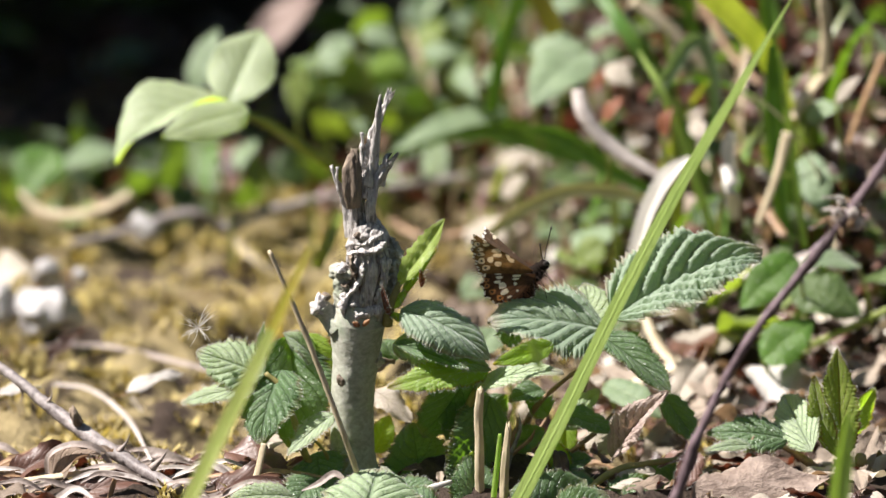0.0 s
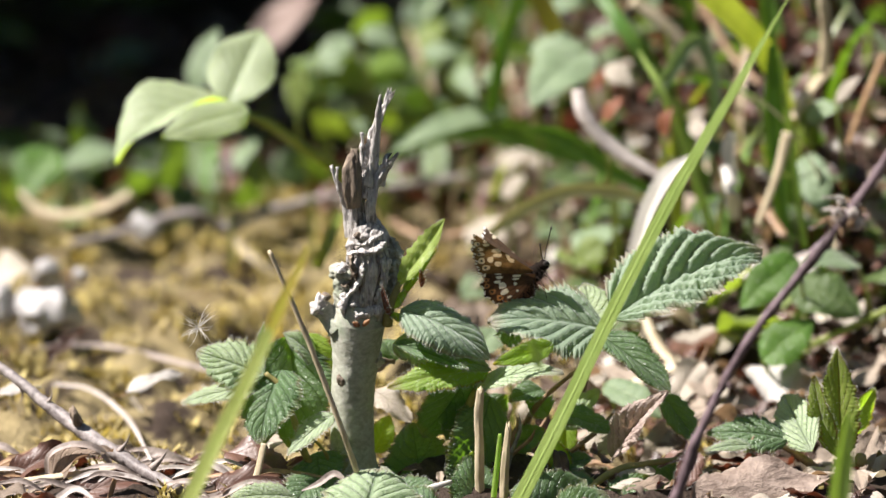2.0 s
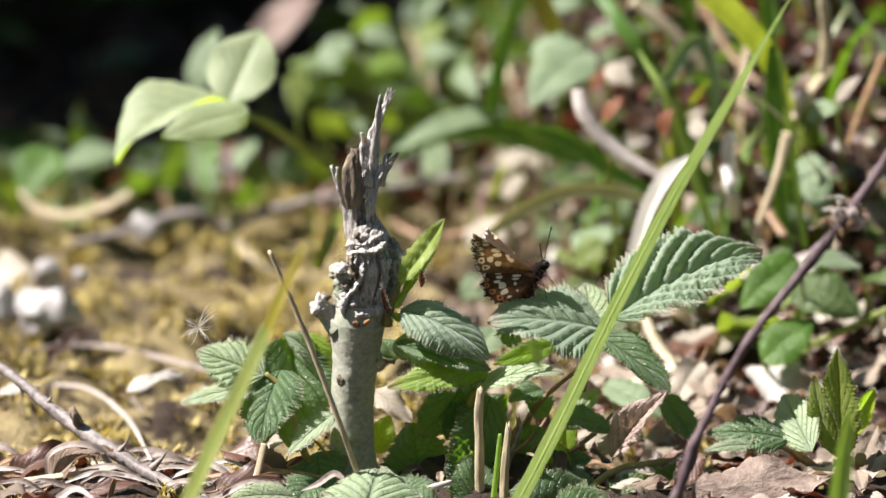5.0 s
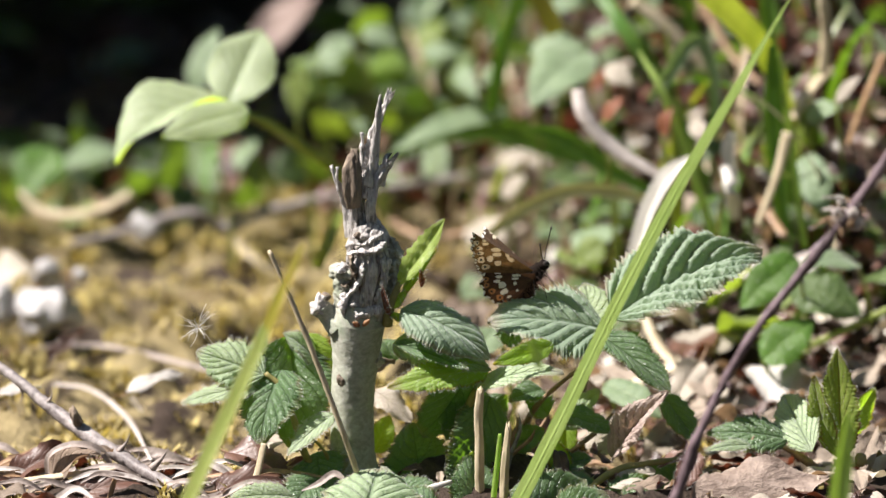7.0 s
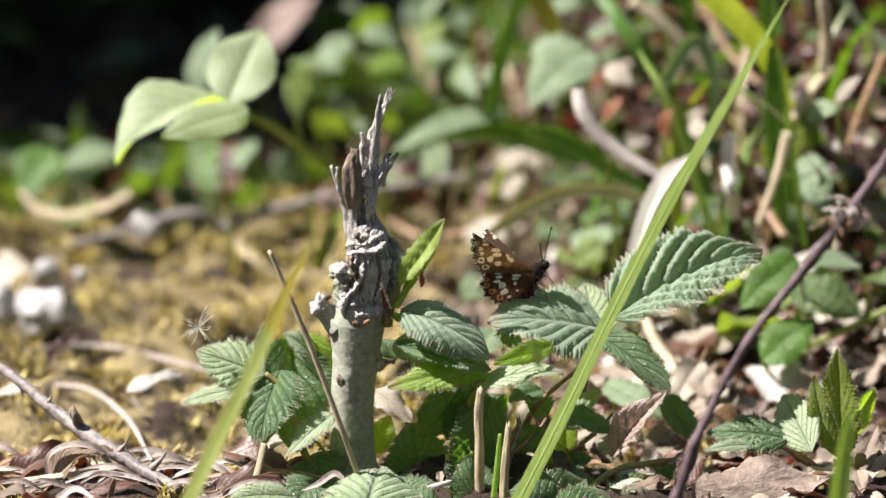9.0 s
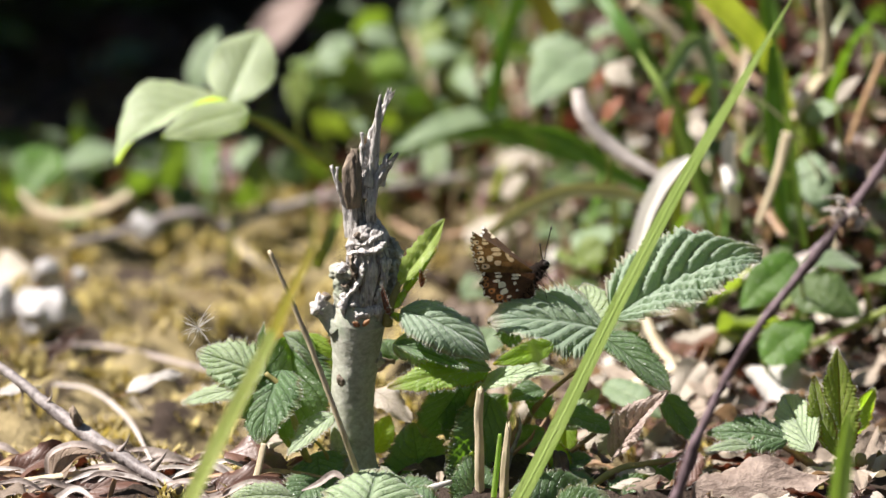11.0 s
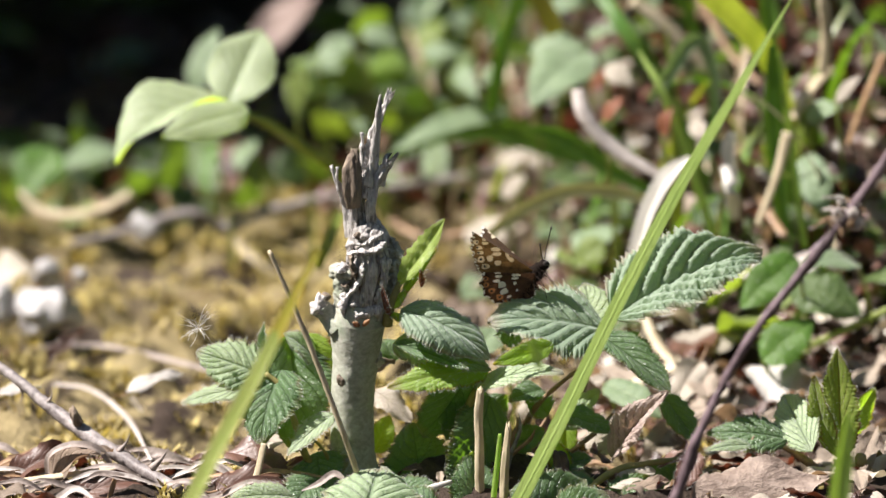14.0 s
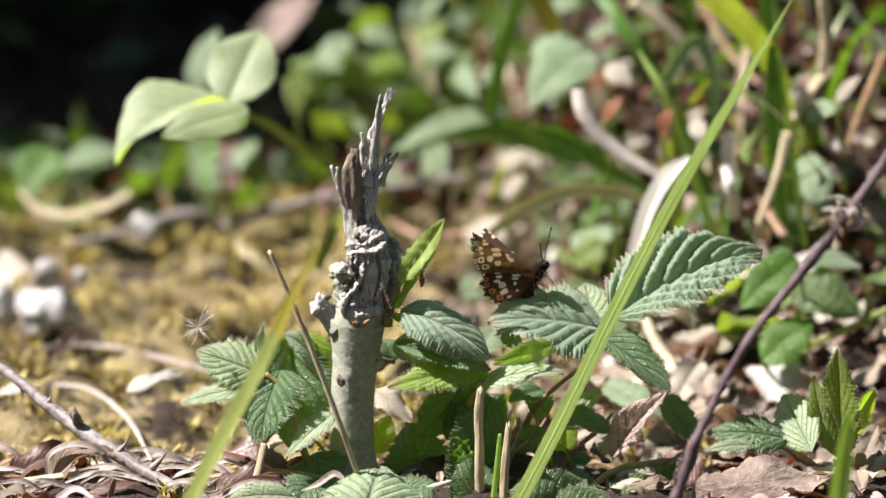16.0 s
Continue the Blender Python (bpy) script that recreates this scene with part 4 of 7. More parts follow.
    add_leaf(s, (0.05326, -0.012, 0.0063), (0.04844, -0.016, -0.00136), 0.0058, DEAD_RED, (0.1, -0.8, 0.3), 120, "withered dark red leaf", fold=35, curl=30, seed=8.4)


bramble_left()
bramble_middle()
bramble_perch()
bramble_right()
bramble_floor()


# ---- dead bramble canes ----
def canes():
    c = thing("bramble_cane", on_land(-0.058, -0.012), "dry grey bramble cane with curved thorns lying over the moss", "bramble cane", "dead bramble canes")
    pts = [(-0.0983, 0.016, 0.01949), (-0.09064, 0.01, 0.01589), (-0.08306, 0.004, 0.01134), (-0.07553, -0.002, 0.0076), (-0.065, -0.01, 0.00301), (-0.05481, -0.018, -0.00027)]
    add_stem(c, pts, [0.0010, 0.0011, 0.0013, 0.0017, 0.0014, 0.0012], STEM, "cane", seed=3.0, steps=60, segs=14, rough=0.0002, rough_scale=500)
    for a, b in (((-0.08962, 0.009, 0.01467), (-0.08994, 0.009, 0.01093)), ((-0.06805, -0.008, 0.00513), (-0.06562, -0.008, 0.00908)), ((-0.06463, -0.01, 0.0035), (-0.06366, -0.01, 0.00535)), ((-0.06092, -0.013, 0.00291), (-0.05732, -0.013, 0.00745)), ((-0.06589, -0.009, 0.00246), (-0.06668, -0.009, -0.00223)), ((-0.06007, -0.014, 0.00074), (-0.05952, -0.014, -0.00221)), ((-0.08871, 0.008, 0.0142), (-0.08679, 0.006, 0.01202)), ((-0.08363, 0.004, 0.01259), (-0.08275, 0.004, 0.01532))):
        a, b = Vector(a), Vector(b)
        L = (b - a).length
        part("thorn", tube([a, a.lerp(b, 0.5) + Vector((0.0004, 0, 0)), b], [L * 0.17, L * 0.06, 0.00005], 8, 10), STRIP, c)
    part("dry_bud", join(lump((-0.07738, -0.002, 0.01106), (0.0011, 0.0011, 0.0022), 0.4, 700, 2, turn=(0, -25, 0)), tube([(-0.07692, -0.002, 0.00982), (-0.07752, -0.003, 0.01209), (-0.07804, -0.002, 0.01378)], [0.0012, 0.0008, 0.0001], 8, 10)), WOOD_BROWN, c)
    c = thing("bramble_cane", on_land(0.048, -0.075), "thin purple-brown bramble cane leaning across the leaves", "bramble cane", "dead bramble canes")
    add_stem(c, [(0.04078, -0.075, 0.00036), (0.04402, -0.075, 0.00967), (0.04885, -0.075, 0.02471), (0.05422, -0.075, 0.03736), (0.06067, -0.075, 0.04879), (0.06982, -0.075, 0.06128), (0.07838, -0.075, 0.07258), (0.0874, -0.075, 0.08605)], [0.0011, 0.0011, 0.0012, 0.0009, 0.0009, 0.0011, 0.0010, 0.0009], STEM_PURPLE, "cane", seed=5.0, steps=80, segs=12, thorns=12, thorn_size=0.0016, rough=0.0005, rough_scale=260)
    rng = random.Random(4)
    for i in range(34):
        a = Vector((0.07841, -0.075, 0.07145)) + Vector((rng.uniform(-1, 1), rng.uniform(-0.4, 0.4), rng.uniform(-1, 1))) * 0.002
        d = Vector((rng.uniform(-1.4, 0.9), rng.uniform(-0.5, 0.5), rng.uniform(-0.5, 0.6))) * rng.uniform(0.002, 0.006)
        part("withered_stipule", tube([a, a + d * 0.5 + Vector((0, 0, 0.001)), a + d], [0.00025, 0.00045, 0.00015], 6, 8, flat=0.4), STRIP_PALE if i % 3 else STEM_BROWN, c)
    c = thing("bramble_cane", on_land(-0.03, 0.235), "dark bramble cane arching along the back of the moss", "bramble cane", "dead bramble canes")
    add_stem(c, [(-0.09426, 0.225, -0.00775), (-0.07998, 0.228, -0.00493), (-0.06994, 0.23, -0.00185), (-0.06271, 0.23, -0.00096), (-0.05619, 0.232, -0.00531), (-0.04544, 0.232, -0.00114), (-0.02812, 0.235, 0.00231), (-0.00929, 0.238, 0.00458), (0.0154, 0.24, 0.00799)], [0.0009, 0.0011, 0.0012, 0.0012, 0.0016, 0.0013, 0.0011, 0.0010, 0.0008], STEM, "cane", seed=7.0, steps=60, thorns=5)


canes()


# ---- grass ----
def grass_blade(points, width, material, label, group="grass blades", base=None, flat=0.16, side=(0, -1, 0), tips=None, radii=None, name="grass_blade", keel=0.25, rib=False):
    base = base or points[0]
    w = width / 2
    rr = radii or [w * 0.9, w, w, w * 0.85, w * 0.6, w * 0.08]
    sh = tube(points, rr, 10, 48, flat=flat, side=side) if flat > 0.4 else ribbon(points, rr, side, 48, keel, 8)
    slots = None
    if tips:
        material = [material, tips]
        n = len(sh[1])
        slots = [1 if i > n * 0.62 else 0 for i in range(n)]
    if not rib:
        return single(name, sh, material, base, label, "grass", group, slots=slots)
    t = thing(name, base, label, "grass", group)
    part("blade", sh, material, t, slots=slots)
    w = -np.asarray(side, float) / np.linalg.norm(side) * width * 0.03
    part("midrib", tube(np.asarray(points, float) + w * (1 + 0.0 * keel), [r * 0.035 for r in (radii or [width / 2, width / 2, 0.0002])], 6, 48), GRASS, t)
    return t


TALL_BLADE = grass_blade([(0.01262, -0.036, -0.00295), (0.02312, -0.037, 0.01864), (0.03563, -0.038, 0.04576), (0.04831, -0.039, 0.0711), (0.05932, -0.04, 0.09079), (0.06944, -0.041, 0.1089)], 0.0031, GRASS,
                         "long bright green grass blade leaning across the leaves", radii=[0.00165, 0.0016, 0.00145, 0.00125, 0.0009, 0.0001], side=(-0.25, -0.9, 0.3), rib=True, keel=0.03)
SIDE_BLADE = grass_blade([(-0.05216, -0.105, 0.01553), (-0.04374, -0.108, 0.03436), (-0.03541, -0.112, 0.05208), (-0.02935, -0.116, 0.06627), (-0.02455, -0.12, 0.07724)], 0.0042, GRASS_SIDE,
                         "yellowing green grass blade in front of the stump", tips=GRASS_TIP, radii=[0.0018, 0.0019, 0.0017, 0.0013, 0.0005], side=(-0.5, -0.7, 0.4), rib=True)


def grasses():
    grass_blade([(0.07372, -0.12, 0.02353), (0.07476, -0.12, 0.03567), (0.07564, -0.12, 0.045)], 0.003, GRASS, "blurred green grass blade tip close to the lens", radii=[0.0020, 0.0018, 0.0005])
    grass_blade([(0.01817, -0.11, 0.05099), (0.01763, -0.11, 0.05374), (0.01602, -0.11, 0.05726)], 0.002, GRASS, "small green grass tip before the perch leaf", radii=[0.0003, 0.0012, 0.0003])
    grass_blade([(0.00986, -0.022, -0.00666), (0.01112, -0.022, 0.00557), (0.0118, -0.022, 0.01312)], 0.0014, GRASS, "thin bright green grass stalk", radii=[0.0006, 0.0006, 0.0004], flat=0.6)
    # behind
    grass_blade([(0.09052, 0.2, -0.00053), (0.0871, 0.19, 0.01992), (0.08293, 0.17, 0.04143), (0.07464, 0.14, 0.0616), (0.06155, 0.11, 0.07968), (0.05278, 0.09, 0.09007)], 0.0075, GRASS_OLIVE, "broad bright green grass blade bending over behind", radii=[0.0006, 0.0013, 0.0024, 0.0031, 0.0033, 0.0030], side=(0.3, -0.55, 0.0))
    grass_blade([(0.0855, 0.15, 0.01114), (0.08177, 0.15, 0.03199), (0.07872, 0.15, 0.05405), (0.07572, 0.15, 0.07455)], 0.003, GRASS_DARK, "green grass blade standing in the litter", radii=[0.0022, 0.0020, 0.0018, 0.0016])
    grass_blade([(0.06772, 0.16, 0.01288), (0.06141, 0.16, 0.0269), (0.05371, 0.16, 0.04639), (0.04409, 0.16, 0.06022), (0.03619, 0.17, 0.07066)], 0.003, GRASS_DARK, "arching green grass blade", radii=[0.0018, 0.0018, 0.0018, 0.0018, 0.0017])
    grass_blade([(0.01012, 0.13, 0.01747), (0.01809, 0.13, 0.02364), (0.0287, 0.13, 0.02842), (0.03933, 0.13, 0.02842), (0.04865, 0.13, 0.02637)], 0.003, GRASS_PALE, "arching yellowed grass blade", radii=[0.0010, 0.0015, 0.0016, 0.0015, 0.0011])
    grass_blade([(0.07451, 0.09, -0.00197), (0.08606, 0.09, 0.00272), (0.10397, 0.09, 0.0114)], 0.002, GRASS_SIDE, "slanting pale green grass stem", radii=[0.0006, 0.0008, 0.0009], flat=0.5)
    grass_blade([(-0.0291, 0.1, 0.01752), (-0.02647, 0.1, 0.02354), (-0.02379, 0.11, 0.02847)], 0.003, GRASS_OLIVE, "short yellow-green blade behind the stump", radii=[0.0011, 0.0014, 0.0012])
    grass_blade([(-0.01344, 0.22, 0.01514), (-0.00485, 0.22, 0.02173), (0.00657, 0.22, 0.02393), (0.01799, 0.22, 0.02247), (0.03087, 0.22, 0.01734), (0.05239, 0.22, 0.00853)], 0.004, GRASS_DARK, "drooping green blade over the litter", radii=[0.0006, 0.0030, 0.0036, 0.0036, 0.0028, 0.0014])
    # stems and bleached blades lying on the bank behind the leaves
    for pts in ([(0.04408, 0.1055, -0.00755), (0.0546, 0.10671, -0.00544), (0.0665, 0.10764, -0.00732)], [(0.05899, 0.08811, -0.0095), (0.07074, 0.09055, -0.00749), (0.08249, 0.09157, -0.00831)], [(0.04547, 0.11028, 0.00339), (0.05184, 0.10425, -0.00314), (0.05616, 0.09755, -0.00727)], [(0.0868, 0.0913, 0.00305), (0.09294, 0.08611, -0.0009), (0.09965, 0.08116, -0.00248)], [(0.06297, 0.11328, 0.0026), (0.06782, 0.11237, 0.011), (0.07358, 0.11121, 0.01644)], [(0.07975, 0.10571, 0.01783), (0.08571, 0.10726, 0.01905), (0.09365, 0.10779, 0.01622)]):
        grass_blade(pts, 0.003, STRIP_PALE, "bleached flat blade lying on the bank", "bleached blades", radii=[0.0004, 0.0012, 0.0005], side=(-0.3, -0.5, 0.8))
    for pts in ([(0.05646, 0.10672, 0.00433), (0.05918, 0.11054, 0.01146), (0.06446, 0.11372, 0.0215)], [(0.07946, 0.0966, -0.00107), (0.08282, 0.10057, 0.00864), (0.08938, 0.10414, 0.01983)]):
        grass_blade(pts, 0.003, GRASS_DARK, "short green grass blade on the bank", radii=[0.0008, 0.0012, 0.0003])
    # pair of upright blades and thin leaning ones in the litter
    grass_blade([(0.08105, 0.125, 0.01597), (0.07814, 0.125, 0.03233), (0.07617, 0.125, 0.04857), (0.07644, 0.125, 0.0647)], 0.003, GRASS_DARK, "green grass blade standing in the litter", radii=[0.0014, 0.0016, 0.0014, 0.0008])
    grass_blade([(0.08467, 0.12, 0.01722), (0.08215, 0.12, 0.0335), (0.07977, 0.12, 0.04967), (0.0777, 0.12, 0.0644)], 0.003, GRASS, "narrow green grass blade standing in the litter", radii=[0.0008, 0.0009, 0.0008, 0.0004])
    grass_blade([(0.06365, 0.13, 0.01747), (0.05853, 0.13, 0.03388), (0.0551, 0.13, 0.0434), (0.05036, 0.13, 0.05423), (0.04585, 0.135, 0.06128)], 0.003, GRASS, "arching narrow green grass blade", radii=[0.0010, 0.0012, 0.0011, 0.0009, 0.0003])
    grass_blade([(0.04883, 0.14, 0.04799), (0.05343, 0.14, 0.0548), (0.05735, 0.14, 0.06133), (0.06066, 0.14, 0.06241), (0.06369, 0.14, 0.0548), (0.0652, 0.14, 0.04115)], 0.003, UNDER_PALE, "folded grey-green blade in the litter", radii=[0.0008, 0.0018, 0.0018, 0.0016, 0.0012, 0.0006])
    grass_blade([(0.05107, 0.14, 0.02536), (0.03962, 0.14, 0.03155), (0.02887, 0.14, 0.0391), (0.0195, 0.14, 0.04184)], 0.003, GRASS_DARK, "green blade lying over the litter", radii=[0.0006, 0.0020, 0.0022, 0.0006])
    grass_blade([(0.06795, 0.12, 0.03215), (0.06626, 0.12, 0.04025), (0.06724, 0.12, 0.04497)], 0.003, STRAW_WHITE, "short bleached blade in the litter", radii=[0.0010, 0.0016, 0.0010])
    grass_blade([(0.01187, 0.18, 0.03642), (0.01459, 0.18, 0.05192), (0.01935, 0.18, 0.06732)], 0.003, GRASS_DARK, "tall green blade in the undergrowth", radii=[0.0016, 0.0016, 0.0014])
    grass_blade([(0.0281, 0.2, 0.05204), (0.02457, 0.2, 0.05916), (0.02036, 0.2, 0.06484)], 0.003, GRASS_TIP, "yellowed blade in the undergrowth", radii=[0.0024, 0.0026, 0.0020])
    rng = random.Random(12)
    for i in range(24):
        x, y = rng.uniform(0.0, 0.13), rng.uniform(0.2, 0.75)
        b = Vector(on_land(x, y, -0.003))
        h, lean = rng.uniform(0.05, 0.13), Vector((rng.uniform(-0.7, 0.7), rng.uniform(-0.5, 0.3), 0))
        grass_blade([b, b + Vector((0, 0, h * 0.5)) + lean * h * 0.2, b + Vector((0, 0, h * 0.9)) + lean * h * 0.6, b + Vector((0, 0, h * 0.95)) + lean * h * 1.1], rng.uniform(0.002, 0.0045), rng.choice((GRASS, GRASS_DARK, GRASS_DARK, GRASS_TIP)), "green grass blade in the undergrowth behind", "background grass")


grasses()


def dry_stems():
    lab = "dry straw-coloured stem standing in the litter"
    single("dry_stem", tube([(-0.01783, -0.02, 0.00437), (-0.02091, -0.022, 0.01409), (-0.02607, -0.022, 0.02861), (-0.03122, -0.022, 0.04184), (-0.03566, -0.022, 0.05213)], [0.0006, 0.0006, 0.0006, 0.0005, 0.0004], 10, 40, rough=0.00012, rough_scale=500), STRAW, (-0.01783, -0.02, 0.00437), "thin brown dry stem leaning against the stump", "stem", "dry stems")
    single("dry_stem", tube([(0.00767, -0.016, -0.00727), (0.00753, -0.016, 0.00747), (0.00728, -0.016, 0.0148), (0.00774, -0.016, 0.0209)], [0.0009, 0.0009, 0.0008, 0.0007], 16, 60, rough=0.00022, rough_scale=900, grain=0.15, ridge=0.14, jag=1), STRAW, (0.00767, -0.016, -0.00727), lab, "stem", "dry stems")
    single("dry_stem", tube([(0.01249, -0.018, -0.00666), (0.01281, -0.018, 0.00439), (0.0136, -0.018, 0.01355)], [0.0010, 0.0008, 0.0006], 16, 60, rough=0.00022, rough_scale=900, grain=0.15, ridge=0.14, jag=2), STRAW, (0.01249, -0.018, -0.00666), lab, "stem", "dry stems")
    single("dry_stem", tube([(-0.00632, -0.024, 0.00031), (-0.00222, -0.024, 0.00202), (0.00187, -0.024, 0.00348)], [0.0005, 0.0008, 0.0004], 10, 20, flat=0.5), STRAW_WHITE, (-0.00632, -0.024, 0.00031), "short bleached straw lying on the leaves", "stem", "dry stems")
    rng = random.Random(3)
    for i in range(9):
        a = Vector((0.01446, 0, 0.00279)) + Vector((rng.uniform(-0.003, 0.006), rng.uniform(-0.004, 0.01), rng.uniform(-0.012, 0.002)))
        d = Vector((rng.uniform(-0.3, 0.7), rng.uniform(-0.3, 0.3), rng.uniform(0.3, 1))) * rng.uniform(0.005, 0.012)
        single("withered_stalk", tube([a - d * 0.6, a, a + d * 0.6 + Vector((0.001, 0, 0)), a + d], [0.0004, 0.0005, 0.0004, 0.0001], 7, 12, rough=0.0001), rng.choice((STEM_BROWN, STEM)), a - d * 0.6, "thin withered brown leaf stalk", "stem", "withered stalks")
    # straws on the moss
    for pts, r, m, lab2 in (([(-0.09727, 0.134, -0.0105), (-0.08128, 0.136, -0.01062), (-0.06532, 0.115, -0.00811), (-0.04725, 0.093, -0.00655)], [0.0003, 0.0007, 0.0010, 0.0008], STRIP, "flat pale grey straw lying on the moss"),
                            ([(-0.08994, 0.099, -0.00983), (-0.08068, 0.088, -0.00812), (-0.07063, 0.061, -0.00714), (-0.06138, -0.005, 0.0024)], [0.0004, 0.0006, 0.0007, 0.0004], STRIP_PALE, "curved pale straw arching over the moss"),
                            ([(-0.0556, 0.248, -0.01089), (-0.04905, 0.211, -0.00692), (-0.04106, 0.205, -0.01157)], [0.0006, 0.0011, 0.0008], STRAW, "pale blurred straw on the moss"),
                            ([(-0.10813, 0.232, 0.00451), (-0.10428, 0.23, 0.00083), (-0.09724, 0.228, -0.00107), (-0.08798, 0.23, -7e-05), (-0.07999, 0.235, 0.0032)], [0.0008, 0.0014, 0.0017, 0.0016, 0.0012], STRAW, "pinkish dry stem curving along the moss edge"),
                            ([(-0.10935, 0.165, -0.01102), (-0.10491, 0.178, -0.01157), (-0.10017, 0.198, -0.01095)], [0.0009, 0.0009, 0.0007], STEM_BROWN, "dark twig on the moss"),
                            ([(0.03133, 0.125, 0.05396), (0.03313, 0.122, 0.04856), (0.03956, 0.12, 0.04133), (0.05045, 0.118, 0.03505)], [0.0014, 0.0021, 0.0022, 0.0015], STRIP_PALE, "pale dead stem curving through the undergrowth"),
                            ([(0.04662, 0.2, 0.06058), (0.05535, 0.2, 0.05346), (0.06526, 0.2, 0.04347), (0.07659, 0.2, 0.03487)], [0.0022, 0.0022, 0.0022, 0.0016], STRAW, "dry stalk slanting through the undergrowth"),
                            ([(0.07336, 0.12, 0.02266), (0.07778, 0.12, 0.03485), (0.08025, 0.12, 0.04497)], [0.0008, 0.0011, 0.0014], STRAW, "short dry straw upright in the litter"),
                            ([(0.06838, 0.12564, 0.02319), (0.0663, 0.105, 0.03436), (0.06509, 0.108, 0.03953)], [0.0012, 0.0017, 0.0012], STRAW_WHITE, "bleached straw in the litter"),
                            ([(0.0407, 0.08369, -0.00692), (0.05088, 0.08199, -0.00177), (0.05722, 0.08074, 0.00056)], [0.0016, 0.0020, 0.0010], STRAW, "flattened grey straw behind the leaves"),
                            ([(0.04642, 0.10142, 0.00572), (0.04995, 0.09119, 0.00039), (0.05596, 0.08081, -0.00211)], [0.0010, 0.0014, 0.0014], STRAW, "dry stalk behind the leaves"),
                            ([(0.01214, 0.2, 0.0031), (-0.00339, 0.2, 0.0002), (-0.01337, 0.21, 0.00212)], [0.0008, 0.0010, 0.0010], STEM_BROWN, "reddish dead stem in the litter"),
                            ([(0.10037, 0.08927, -0.00445), (0.08954, 0.08228, -0.00653), (0.07909, 0.07987, -0.00718)], [0.0010, 0.0014, 0.0010], STRAW_WHITE, "bleached straw on the bank"),
                            ([(0.08904, 0.14, 0.07446), (0.09029, 0.14, 0.06431), (0.08979, 0.14, 0.05548)], [0.0014, 0.0015, 0.0016], STRAW, "pale dry stalk in the litter"),
                            ([(0.08252, 0.14, 0.04389), (0.08642, 0.14, 0.05003), (0.09137, 0.14, 0.05616)], [0.0010, 0.0013, 0.0014], STRAW, "short forked dry stalk in the litter"),
                            ([(0.06842, 0.13, 0.03796), (0.07456, 0.13, 0.02706), (0.08027, 0.12, 0.01926)], [0.0010, 0.0011, 0.0010], STEM_BROWN, "red-brown stem slanting through the litter"),
                            ([(0.10307, 0.13, 0.06165), (0.09868, 0.13, 0.05017), (0.09492, 0.13, 0.03932)], [0.0008, 0.0010, 0.0008], STEM_BROWN, "red-brown stem slanting through the litter"),
                            ([(0.06365, 0.2, 0.06058), (0.07022, 0.19, 0.04984), (0.07735, 0.18, 0.04348)], [0.0008, 0.0010, 0.0008], STEM_BROWN, "thin brown stem in the undergrowth"),
                            ([(-0.09254, -0.014, 0.00013), (-0.07953, -0.014, 0.00173), (-0.0677, -0.014, 0.00345)], [0.0006, 0.0008, 0.0005], STRAW, "thin straw over dead leaves"),
                            ([(-0.05432, 0, -0.00343), (-0.04345, -0.002, -0.00134), (-0.02906, -0.004, 0.00074)], [0.0006, 0.0008, 0.0005], STEM_BROWN, "reddish twig under the leaves"),
                            ([(-0.04056, -0.016, -0.00358), (-0.03882, -0.014, 0.00197), (-0.0373, -0.012, 0.00814)], [0.0006, 0.0008, 0.0007], STRAW, "short grey stalk under the bramble leaf"),
                            ([(-0.06964, -0.022, -0.00237), (-0.0684, -0.022, 0.00191), (-0.06765, -0.022, 0.00459)], [0.0005, 0.0006, 0.0004], STEM_BROWN, "short brown stalk in the litter")):
        single("straw", tube(pts, r, 10, 30, flat=0.45, side=(0, -0.5, 0.85), rough=r[0] * 0.09, seed=len(lab2) * 0.3), m, pts[0], lab2, "straw", "loose straws")
    # thin curled strips in the litter at the edge of the moss
    single("withered_strip", ribbon([(-0.08277, -0.012, 0.00064), (-0.08244, -0.012, 0.00556), (-0.07743, -0.012, 0.00802), (-0.07179, -0.012, 0.00679), (-0.06856, -0.012, 0.00187)], [0.0005, 0.0008, 0.0009, 0.0008, 0.0004], (-0.4, -0.5, 0.75), 36, 0.5, 6), STRIP, (-0.08277, -0.012, 0.00064), "grey curled strip of dry leaf in the litter", "dead blade", "withered strips")
    for i in range(64):
        x, y = rng.uniform(-0.098, -0.028), rng.uniform(-0.035, 0.014)
        b = Vector(on_land(x, y, 0.0015))
        a, L = rng.uniform(-0.5, 0.6) + (math.pi if i % 2 else 0), rng.uniform(0.008, 0.022)
        d = Vector((math.cos(a), math.sin(a) * 0.6, rng.uniform(-0.02, 0.16))) * L
        single("withered_strip", ribbon([b, b + d * 0.35 + Vector((0, 0, rng.uniform(0, 0.003))), b + d * 0.7 + Vector((0, 0.001, rng.uniform(0, 0.003))), b + d], [0.0002, rng.uniform(0.0005, 0.0012), rng.uniform(0.0004, 0.001), 0.0002], (rng.uniform(-0.6, 0.3), -0.5, 0.75), 20, 0.6, 4), rng.choice((STRIP, STRIP, DEAD_RED, STEM_BROWN, STRIP, STRIP_PALE, STRIP_PALE)), b, "thin withered strip of leaf in the litter", "dead blade", "withered strips")
